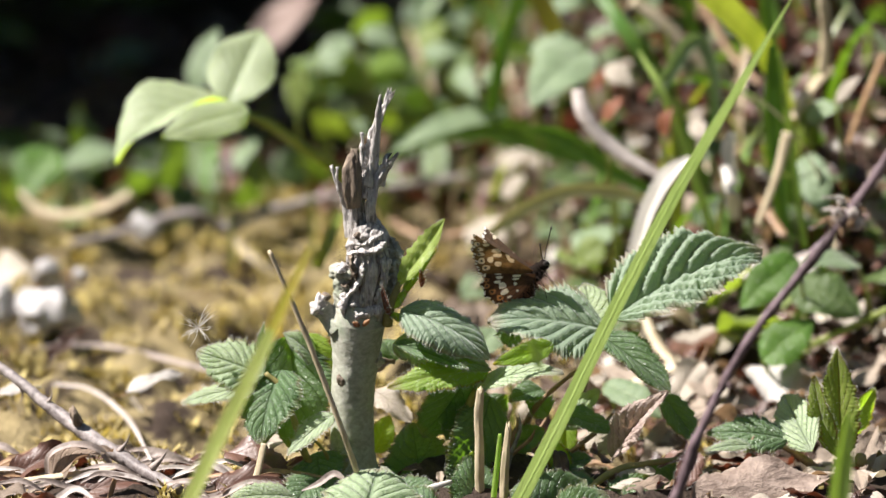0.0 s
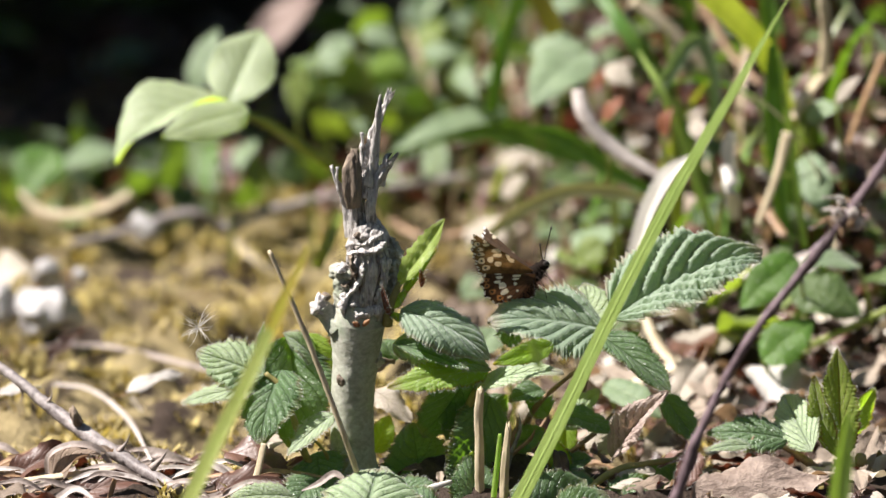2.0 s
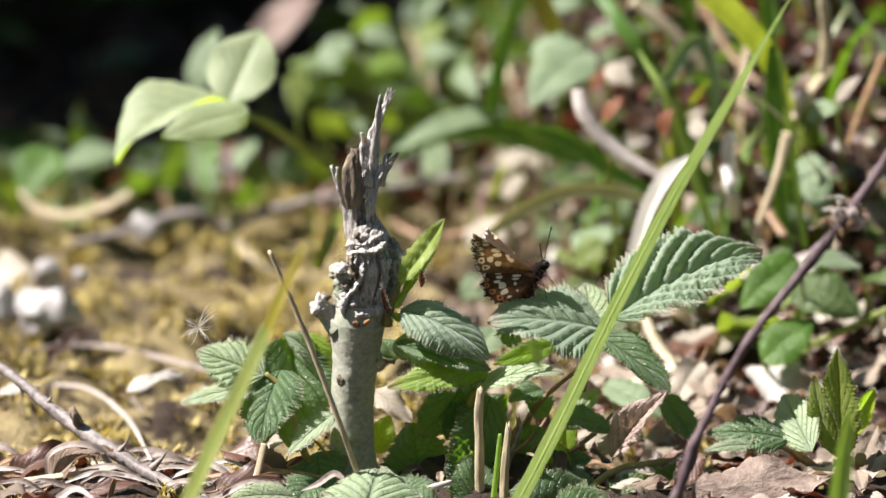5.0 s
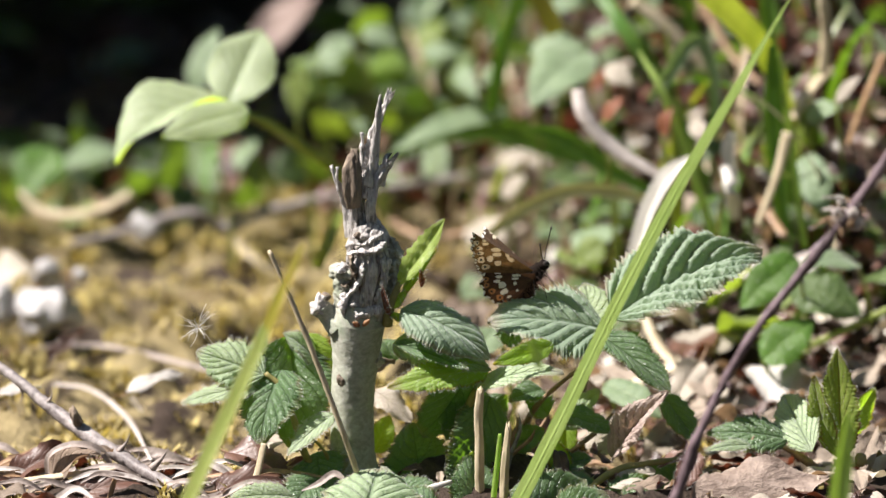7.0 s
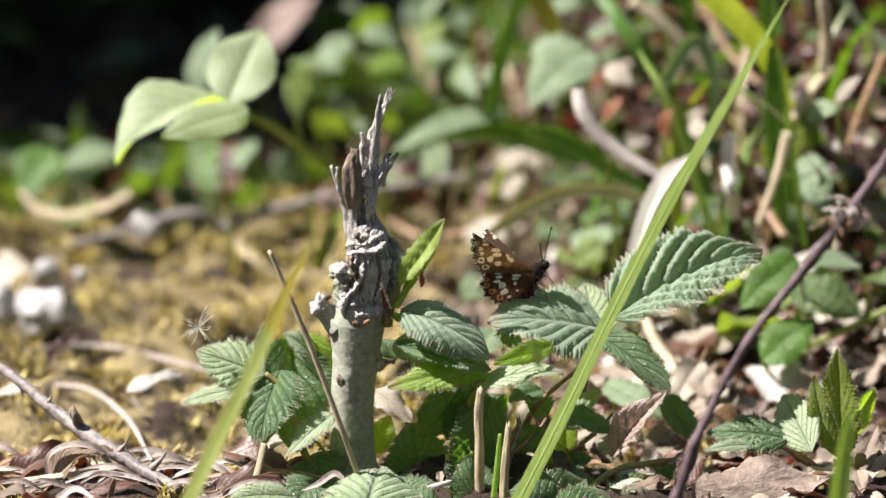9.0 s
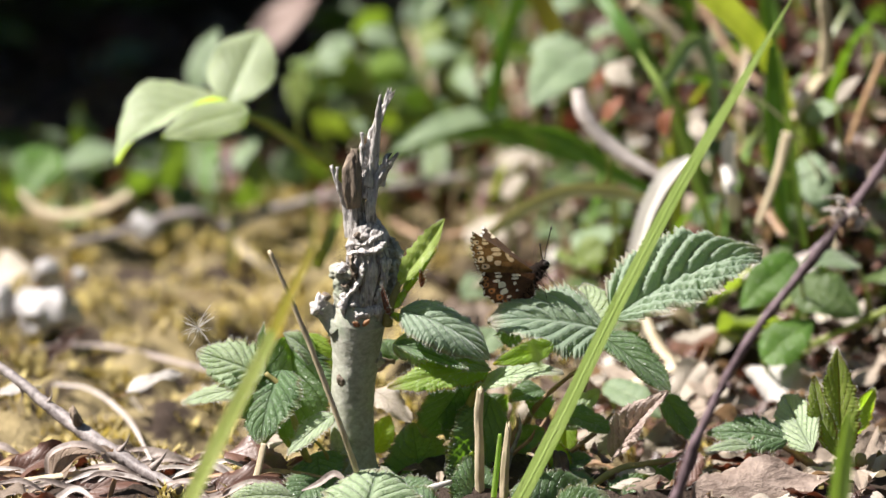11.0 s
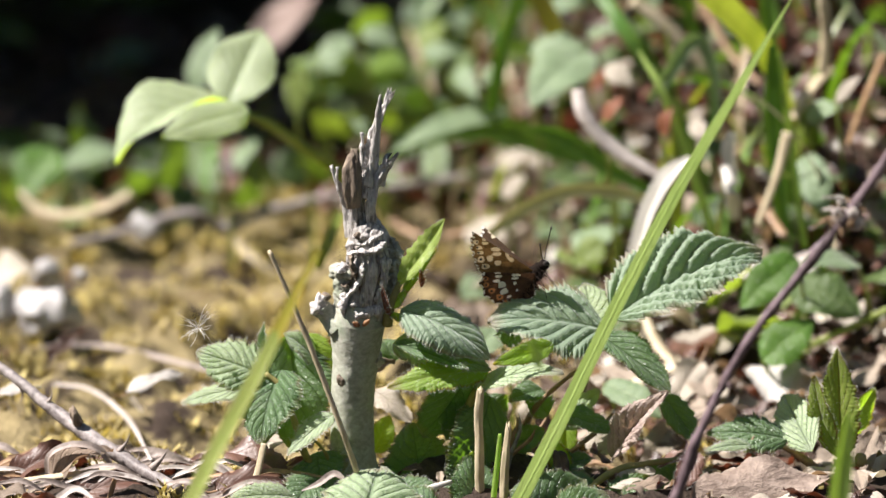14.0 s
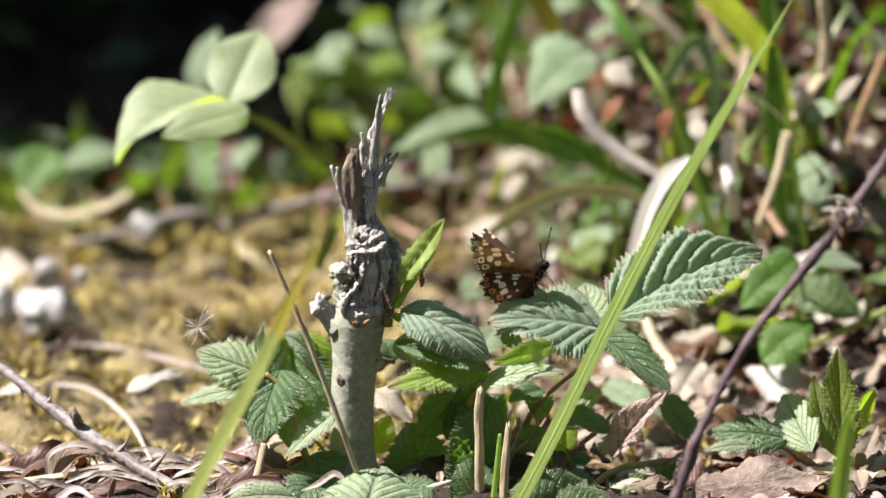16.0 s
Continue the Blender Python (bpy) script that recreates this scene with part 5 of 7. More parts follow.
    # broad bleached leaf of a sedge, bent over
    single("bleached_blade", ribbon([(0.04358, 0.115, 0.01304), (0.04548, 0.115, 0.02118), (0.04777, 0.115, 0.02861), (0.05189, 0.115, 0.03602), (0.05735, 0.115, 0.04006)], [0.0016, 0.0022, 0.0023, 0.0024, 0.0008], (-0.5, -0.6, 0.5), 40, 0.6, 10), STRAW_WHITE, (0.04488, 0.115, 0.0144), "broad bleached white dry blade bent over in the litter", "dead blade")


dry_stems()


# ---- the butterfly ----
def wing_material(name, a, b, thin):
    return natural(name, a, b, 900, 0.6, 0.3, 0.0001, thin, (1.35, 1.1, 0.8), 0.12, sheen=0.1)


WING = wing_material("brown_wing", (0.06, 0.038, 0.016), (0.17, 0.11, 0.048), 0.4)
WING_DARK = wing_material("dark_wing", (0.024, 0.015, 0.011), (0.085, 0.05, 0.033), 0.4)
WING_UPPER = wing_material("dark_wing_upper_side", (0.022, 0.014, 0.009), (0.075, 0.045, 0.025), 0.12)
PATCH = wing_material("tawny_patch", (0.1, 0.062, 0.024), (0.24, 0.155, 0.07), 0.45)
CREAM = wing_material("cream_spot", (0.46, 0.4, 0.28), (0.74, 0.67, 0.52), 0.4)
WHITE_SPOT = wing_material("white_spot", (0.5, 0.51, 0.48), (0.76, 0.76, 0.72), 0.2)
ORANGE = wing_material("orange_spot", (0.26, 0.12, 0.05), (0.4, 0.21, 0.1), 0.3)
BLACK = natural("black_chitin", (0.012, 0.010, 0.009), (0.04, 0.033, 0.028), 900, 0.4, 0.3, 0.0001)
BODY = natural("brown_body_fur", (0.004, 0.003, 0.0025), (0.018, 0.013, 0.01), 2500, 0.9, 0.8, 0.0002, spec=0.05)
BELLY = natural("pale_body_fur", (0.3, 0.27, 0.2), (0.5, 0.46, 0.38), 2500, 0.8, 0.6, 0.0002)

BODY_AXIS = Vector((0.6, 0.0, 0.8))
HINGE = (0.0195, 0.004, 0.0411)


def wing_radius(kind, s):
    """Reach of the wing in metres across its fan, s from the front edge (0) to the back edge (1)."""
    front = ((0, 0.04, 0.3, 0.6, 0.85, 1.0), (0.0161, 0.0163, 0.0150, 0.0133, 0.0122, 0.0112))
    hind = ((0, 0.13, 0.3, 0.43, 0.58, 0.76, 1.0), (0.0110, 0.0120, 0.0118, 0.0109, 0.0097, 0.0076, 0.0050))
    k = front if kind == "fore_wing" else hind
    r = np.interp(s, k[0], k[1])
    return r * (1 + 0.018 * np.cos(np.asarray(s) * 2 * math.pi * (6 if kind == "fore_wing" else 7)))


WING_FAN = {"fore_wing": (145.0, 183.0), "hind_wing": (177.0, 266.0)}


def wing(butterfly, kind, lift, inner=True):
    """One wing in the body's plane: a thin curved fan with raised veins, its spots given by rows along the fan."""
    fore = kind == "fore_wing"
    # spots in the wing's plane: place and half sizes in millimetres from the hinge, tilt, colour
    if fore and not inner:
        spots = ((-11.35, 8.23, 0.60, 0.44, 0, 2), (-10.69, 7.27, 0.60, 0.44, 0, 2), (-8.12, 6.48, 0.36, 0.55, 0, 2), (-5.54, 4.23, 0.41, 0.44, 0, 2), (-9.39, 7.91, 0.36, 0.32, 0, 2))
    elif fore:
        spots = ((-5.50, 4.61, 1.69, 0.86, -30, 1), (-2.49, 2.75, 1.45, 0.49, -30, 1), (-9.20, 4.37, 1.69, 1.23, 0, 1), (-11.84, 5.72, 0.97, 1.72, -10, 1), (-6.19, 1.75, 1.21, 0.61, 0, 1), (-12.69, 6.88, 0.60, 0.49, 0, 2), (-11.96, 5.60, 0.67, 0.43, 0, 2), (-11.71, 4.46, 0.73, 0.39, 0, 2), (-11.58, 2.95, 0.73, 0.68, 0, 2), (-10.61, 1.41, 0.85, 0.55, 0, 2), (-12.45, 6.87, 0.22, 0.25, 0, 5), (-12.32, 5.61, 0.24, 0.25, 0, 5), (-12.07, 4.47, 0.27, 0.22, 0, 5), (-11.58, 2.95, 0.27, 0.25, 0, 5), (-10.73, 1.41, 0.30, 0.25, 0, 5), (-10.90, 7.44, 0.54, 0.32, 0, 2), (-10.77, 6.62, 0.67, 0.34, 0, 2), (-8.14, 6.21, 0.48, 0.25, -20, 2), (-8.49, 5.22, 0.97, 0.49, 0, 2), (-8.24, 4.09, 0.97, 0.44, 0, 2), (-9.67, 3.13, 0.67, 0.68, 0, 2), (-7.99, 2.07, 0.73, 0.55, 0, 2), (-5.97, 3.63, 0.34, 0.86, 25, 2), (-5.24, 2.85, 0.60, 0.49, -30, 2))
    else:
        spots = ((-8.08, 1.34, 0.85, 0.32, 0, 3), (-6.77, 1.55, 0.48, 0.30, 0, 3), (-8.19, 0.47, 0.73, 0.32, 0, 3), (-7.95, -0.49, 0.73, 0.34, 0, 3), (-3.54, 1.30, 0.91, 0.34, 0, 3), (-3.89, 0.50, 0.97, 0.30, 0, 3), (-4.24, -0.31, 0.91, 0.32, 0, 3), (-4.47, -1.05, 0.73, 0.27, 0, 3), (-8.30, -1.54, 0.73, 0.37, 0, 3), (-7.21, -2.46, 0.79, 0.74, 10, 3), (-6.72, -3.99, 0.85, 0.61, 30, 3), (-4.46, -2.19, 0.36, 0.37, 0, 3), (-3.96, -3.84, 0.24, 0.25, 0, 3), (-5.63, -5.17, 0.48, 0.25, 20, 3), (-9.75, 1.03, 0.36, 0.30, 0, 3), (-10.69, -0.95, 0.60, 0.55, 0, 4), (-10.56, -2.34, 0.60, 0.61, 0, 4), (-9.35, -3.77, 0.73, 0.61, 0, 4), (-7.66, -5.22, 0.73, 0.61, 0, 4), (-6.46, -6.40, 0.48, 0.43, 0, 4), (-10.69, -0.95, 0.24, 0.25, 0, 5), (-10.56, -2.34, 0.27, 0.27, 0, 5), (-9.35, -3.77, 0.29, 0.27, 0, 5), (-7.66, -5.22, 0.29, 0.27, 0, 5))
    ns, nr = 150, 80
    S, K = np.meshgrid(np.linspace(0, 1, ns + 1), 0.03 + 0.97 * np.linspace(0, 1, nr + 1), indexing="ij")
    lo, hi = WING_FAN[kind]
    t = np.radians(lo + (hi - lo) * S)
    R = wing_radius(kind, S) * K
    vein = 0.00007 * np.clip(1 - np.abs(((S * 8) % 1) - 0.5) / 0.1, 0, 1) * (K < 0.95)
    Y = lift - vein + 0.0006 * np.sin(K * 2.4) * np.sin(S * 3)
    V = np.stack([R * np.cos(t), Y, R * np.sin(t)], -1).reshape(-1, 3) + np.array(HINGE)
    m = nr + 1
    f = [(i * m + j, i * m + j + 1, (i + 1) * m + j + 1, (i + 1) * m + j) for i in range(ns) for j in range(nr)]
    sc, kc = (S[:-1, :-1] + S[1:, 1:]) / 2, (K[:-1, :-1] + K[1:, 1:]) / 2
    tc = np.radians(lo + (hi - lo) * sc)
    rc = wing_radius(kind, sc) * kc * 1000
    xc, zc = rc * np.cos(tc), rc * np.sin(tc)
    slot = np.zeros(sc.shape, int)
    for x, z, hw, hh, tilt, mat in spots:
        c, d = math.cos(radians(tilt)), math.sin(radians(tilt))
        a, b = ((xc - x) * c + (zc - z) * d) / hw, ((zc - z) * c - (xc - x) * d) / hh
        e = 1 + 0.18 * np.sin(np.arctan2(b, a) * 3 + x * 4)
        slot[np.abs(a) ** 2.6 + np.abs(b) ** 2.6 < e] = mat
    slot[(kc > 0.968) & ((sc * 13) % 1 < 0.6)] = 3
    return part(kind, (V, f, np.stack([S, K], -1).reshape(-1, 2)), [(WING if fore else WING_DARK) if inner else WING_UPPER, PATCH, CREAM, WHITE_SPOT, ORANGE, BLACK], butterfly, at=HINGE, slots=slot.ravel())


def butterfly():
    b = thing("butterfly", HINGE, "small brown butterfly with cream-spotted half-closed wings on a bramble leaf", "butterfly")
    part("thorax", tube([(0.01833, 0.0048, 0.03906), (0.01939, 0.0048, 0.04053), (0.02059, 0.0043, 0.04205)], [0.0013, 0.0017, 0.0013], 18, 20, rough=0.00015, rough_scale=1500), BODY, b)
    part("abdomen", tube([(0.01905, 0.0052, 0.03969), (0.01763, 0.0055, 0.03765), (0.01609, 0.0055, 0.03568), (0.01467, 0.0055, 0.03383)], [0.0009, 0.0011, 0.0010, 0.0003], 18, 26, rough=0.0001, rough_scale=1500, ridge=0.03, ridges=7), BODY, b)
    rng = random.Random(5)
    fur = []
    for _ in range(130):
        k = rng.random()
        a = Vector((0.0207, 0.0035, 0.0418)).lerp(Vector((0.0158, 0.0045, 0.0352)), k) + Vector((rng.uniform(-0.0004, 0.0012), -rng.uniform(0.0002, 0.001), rng.uniform(-0.001, 0.0002)))
        d = Vector((rng.uniform(-0.2, 0.9), rng.uniform(-0.5, 0.1), rng.uniform(-1.2, -0.1))) * 0.0011
        fur.append(tube([a, a + d * 0.5, a + d], [0.00007, 0.00006, 0.00002], 4, 3))
    part("fur", join(*fur), BODY, b, "dark hairs under the body")
    h = part("head", lump((0.02120, 0.004, 0.0426), (0.0012, 0.0012, 0.0011), 0.15, 1500, 1.0), BODY, b)
    part("eye", lump((0.02149, 0.0031, 0.04305), (0.0005, 0.0004, 0.0006), 0.0, 1), BLACK, h)
    part("eye", lump((0.02153, 0.0049, 0.04271), (0.0005, 0.0004, 0.0006), 0.0, 1), BLACK, h)
    part("palp", tube([(0.02162, 0.0036, 0.04218), (0.02221, 0.0034, 0.0426)], [0.0002, 0.0001], 6, 4), BELLY, h)
    for a, m, e in (((0.02114, 0.0035, 0.04343), (0.02063, 0.002, 0.0454), (0.02036, 0.001, 0.04748)), ((0.0214, 0.0045, 0.04331), (0.02187, 0.005, 0.04649), (0.02269, 0.0055, 0.04991))):
        ant = part("antenna", tube([a, m, e], [0.00010, 0.00009, 0.00010], 6, 16), BODY, h)
        v = (Vector(e) - Vector(m)).normalized()
        part("club", tube([Vector(e) - v * 0.0003, Vector(e) + v * 0.0002, Vector(e) + v * 0.0007], [0.0001, 0.00026, 0.0001], 8, 8), BLACK, ant)
    for pts in ([(0.02066, 0.003, 0.04172), (0.02181, 0.001, 0.04125), (0.0232, -0.001, 0.04005)], [(0.01972, 0.003, 0.04025), (0.02109, 0, 0.03918), (0.02175, -0.003, 0.0369)], [(0.01901, 0.003, 0.03952), (0.0192, 0, 0.03833), (0.0188, -0.003, 0.03678)], [(0.02047, 0.005, 0.04073), (0.02242, 0.007, 0.03874), (0.02389, 0.008, 0.03676)]):
        part("leg", tube(pts, [0.00010, 0.00008, 0.00005], 6, 10), BODY, b)
    wings = [wing(b, "fore_wing", -0.0004), wing(b, "hind_wing", -0.0012), wing(b, "fore_wing", 0.0, False), wing(b, "hind_wing", 0.0005, False)]
    return b, wings


BUTTERFLY, WINGS = butterfly()


# ---- moss, litter, stones, seed head ----
def scatter_mesh(templates, places):
    """Many small shapes in one mesh: each template is turned, scaled and set down."""
    V, F, UV, n = [], [], [], 0
    for k, m in places:
        v, f, uv = templates[k]
        V.append(v @ m[:3, :3].T + m[:3, 3])
        F += [tuple(i + n for i in q) for q in f]
        UV.append(uv)
        n += len(v)
    return np.vstack(V), F, np.vstack(UV)


def turned(x, y, z, size, rx, ry, rz):
    return np.array(pose(x, y, z, rx, ry, rz)) @ np.diag((size, size, size, 1))


def moss():
    rng = np.random.RandomState(5)
    n = 60000
    x, y = rng.uniform(-0.17, 0.10, n), rng.uniform(-0.05, 0.33, n)
    patch = swell(x, y, 0.05, 11) + 0.6 * swell(x, y, 0.02, 12)
    tuft = swell(x, y, 0.013, 13)
    keep = (tuft + 0.6 * patch > -0.02) & (patch > -0.16) & (x + 0.25 * np.maximum(y - 0.03, 0) < 0.06 + 0.02 * patch) & ((y > 0.02) | (x < -0.03) & (patch > 0.12))
    x, y, patch, tuft = x[keep], y[keep], patch[keep], tuft[keep]
    n = len(x)
    z = land(x, y) - 0.0006 + 0.0026 * np.clip(tuft, 0, 1)
    h = rng.uniform(0.0018, 0.0048, n) * (0.5 + 2.0 * np.clip(patch + 0.1, 0, 1)) * (0.8 + 0.9 * np.clip(tuft, -0.4, 1))
    h = np.minimum(h, 0.0045 - 0.0012 * (y < 0.05))
    a, lean = rng.uniform(0, 6.28, n), rng.uniform(0.2, 1.5, n)
    w = rng.uniform(0.00025, 0.0006, n)
    d = np.stack([np.cos(a), np.sin(a), np.zeros(n)], 1)
    s = np.stack([-np.sin(a), np.cos(a), np.zeros(n)], 1) * w[:, None]
    p = np.stack([x, y, z], 1)
    up = np.array([0, 0, 1.0])
    mid = p + up * (h * 0.6)[:, None] + d * (h * lean * 0.35)[:, None]
    top = p + up * h[:, None] + d * (h * lean)[:, None]
    v = np.stack([p - s * 0.6, p + s * 0.6, mid - s, mid + s, top], 1).reshape(-1, 3)
    b = np.arange(n) * 5
    f = [(i, i + 1, i + 3, i + 2) for i in b] + [(i + 2, i + 3, i + 4) for i in b]
    single("moss", (v, f, np.zeros((len(v), 2))), MOSS, (0, 0, 0), "dry golden-green moss cushions over the bank", "moss", kind="stuff", smooth=False)


moss()


def dead_leaves():
    lab = "curled brown dead leaf on the ground"
    rows = (((0.05116, -0.026, -0.00201), (0.08055, -0.016, 0.00232), 0.0155, CRUMPLED, (-0.1, -0.7, 0.7), dict(fold=4, curl=40, wave=0.16, quilt=0.02, droop=0.2), "big crumpled pale brown dead leaf"),
            ((0.08394, 0.06737, -0.00526), (0.06863, 0.07818, -0.00072), 0.01111, BLEACHED, (-0.2, -0.55, 0.8), dict(fold=14, curl=45, wave=0.12, quilt=0.05), "bleached white dead leaf on the bank"),
            ((0.06086, 0.07521, -0.00588), (0.07137, 0.06913, -0.00681), 0.0060, DEAD_PALE, (-0.2, -0.5, 0.85), dict(fold=15, curl=50, wave=0.05, quilt=0.02), "bleached dead leaf scrap"),
            ((0.05293, 0.09866, -0.00434), (0.07133, 0.10261, 0.00136), 0.0110, DEAD_PALE, (0, -0.5, 0.85), dict(fold=20, curl=50, wave=0.1), "pale tan dead leaf on the bank"),
            ((0.03442, -0.012, -0.00133), (0.04453, -0.01, 0.00103), 0.0060, DEAD_PALE, (-0.2, -0.5, 0.85), dict(fold=20, curl=50, wave=0.1), "bleached dead leaf scrap"),
            ((0.03317, 0.006, 0.00104), (0.04284, 0.008, 0.00359), 0.0065, DEAD_PALE, (-0.2, -0.6, 0.8), dict(fold=20, curl=50, wave=0.1), "bleached dead leaf scrap"),
            ((0.03836, -0.018, -0.00236), (0.04723, -0.016, 0.00109), 0.0050, DEAD_TAN, (-0.3, -0.5, 0.8), dict(fold=25, curl=60, wave=0.1), "tan dead leaf scrap"),
            ((0.02866, 0.06534, -0.00575), (0.03698, 0.0696, 0.00031), 0.0060, DEAD_PALE, (-0.3, -0.6, 0.75), dict(fold=25, curl=60, wave=0.1), "bleached dead leaf scrap"),
            ((0.01838, 0.05701, -0.00666), (0.02218, 0.05984, -0.00026), 0.0060, DEAD_PALE, (-0.3, -0.7, 0.7), dict(fold=25, curl=60, wave=0.1), "bleached dead leaf scrap"),
            ((-0.07021, 0.05, 0.00145), (-0.0578, 0.062, 0.00254), 0.00498, BLEACHED, (-0.2, -0.35, 0.9), dict(fold=14, curl=40, wave=0.12), "greyish bleached dead leaf on the moss"),
            ((-0.09874, 0.045, 0.00259), (-0.08891, 0.05, 0.00326), 0.00371, BLEACHED, (-0.2, -0.35, 0.9), dict(fold=14, curl=30, wave=0.12), "greyish bleached dead leaf on the moss"),
            ((-0.09088, -0.006, -0.00164), (-0.07799, -0.002, 0.00338), 0.0085, DEAD_RED, (0.3, -0.4, 0.8), dict(fold=35, curl=60, wave=0.12), "dark red-brown curled dead leaf"),
            ((-0.08269, -0.012, -0.0017), (-0.0691, -0.01, 0.00572), 0.0080, DEAD_TAN, (-0.3, -0.3, 0.85), dict(fold=40, curl=70, wave=0.14), lab),
            ((-0.0771, -0.016, -0.00235), (-0.06137, -0.012, 0.00015), 0.0080, DEAD_RED, (0.2, -0.6, 0.7), dict(fold=20, curl=50, wave=0.14), lab),
            ((-0.04588, 0, 0.00279), (-0.03259, -0.006, -0.00164), 0.0095, DEAD_RED, (0.1, -0.5, 0.8), dict(fold=25, curl=50, wave=0.12), lab),
            ((-0.04125, 0.004, 0.00225), (-0.02741, 0.002, 0.00346), 0.0060, DEAD_PALE, (0.1, -0.4, 0.9), dict(fold=25, curl=50, wave=0.12), lab),
            ((-0.04771, -0.014, -0.00172), (-0.03364, -0.01, 0.00078), 0.0070, DEAD_RED, (0.1, -0.5, 0.8), dict(fold=25, curl=50, wave=0.12), lab),
            ((-0.01494, 0.012, 0.01309), (-0.00649, 0.008, 0.00671), 0.0060, DEAD_PALE, (0.2, -0.7, 0.6), dict(fold=15, curl=40, wave=0.12), lab),
            ((-0.01484, 0.006, 0.01849), (-0.01005, 0.006, 0.02097), 0.0040, DEAD, (0.2, -0.5, 0.8), dict(fold=35, curl=60, wave=0.12), lab),
            ((0.00932, 0.03, 0.00806), (0.01418, 0.025, 0.00185), 0.0065, DEAD, (0.0, -0.7, 0.6), dict(fold=15, curl=60, wave=0.12), lab),
            ((0.03094, 0.012, -0.00071), (0.03952, 0.016, 0.0019), 0.0080, DEAD_PALE, (0.0, -0.5, 0.8), dict(fold=25, curl=60, wave=0.12), lab),
            ((0.05805, 0.07221, 0.0029), (0.05015, 0.06348, -0.00785), 0.0080, DEAD_PALE, (0.0, -0.7, 0.7), dict(fold=25, curl=60, wave=0.12), lab),
            ((0.08598, -0.004, -0.00473), (0.09177, 0.004, 0.00661), 0.0070, DEAD, (0.0, -0.7, 0.7), dict(fold=35, curl=60, wave=0.12), lab),
            ((0.05551, -0.006, -0.00785), (0.0615, -0.004, -0.00224), 0.0060, DEAD_RED, (0.0, -0.5, 0.8), dict(fold=35, curl=60, wave=0.12), lab),
            ((0.04142, 0, -0.00593), (0.0544, -0.004, -0.00659), 0.0070, DEAD_PALE, (0.0, -0.5, 0.8), dict(fold=30, curl=60, wave=0.12), lab))
    for i, (a, b, w, m, up, kw, lb) in enumerate(rows):
        g, sl = leaf_shape(a, b, w, up, 0, seed=i * 1.3, teeth=9, bite=0.12, nu=44, **{"quilt": 0.02, **kw})
        t = thing("dead_leaf", a, lb, "dead leaf", "dead leaves")
        part("leaf_blade", g, m, t)
        part("stalk", tube([Vector(a).lerp(Vector(b), 0.06), Vector(a).lerp(Vector(b), -0.08), Vector(a).lerp(Vector(b), -0.2) + Vector((0, 0, 0.0008))], [0.0003, 0.0003, 0.0002], 6, 8), STEM_BROWN, t)


dead_leaves()


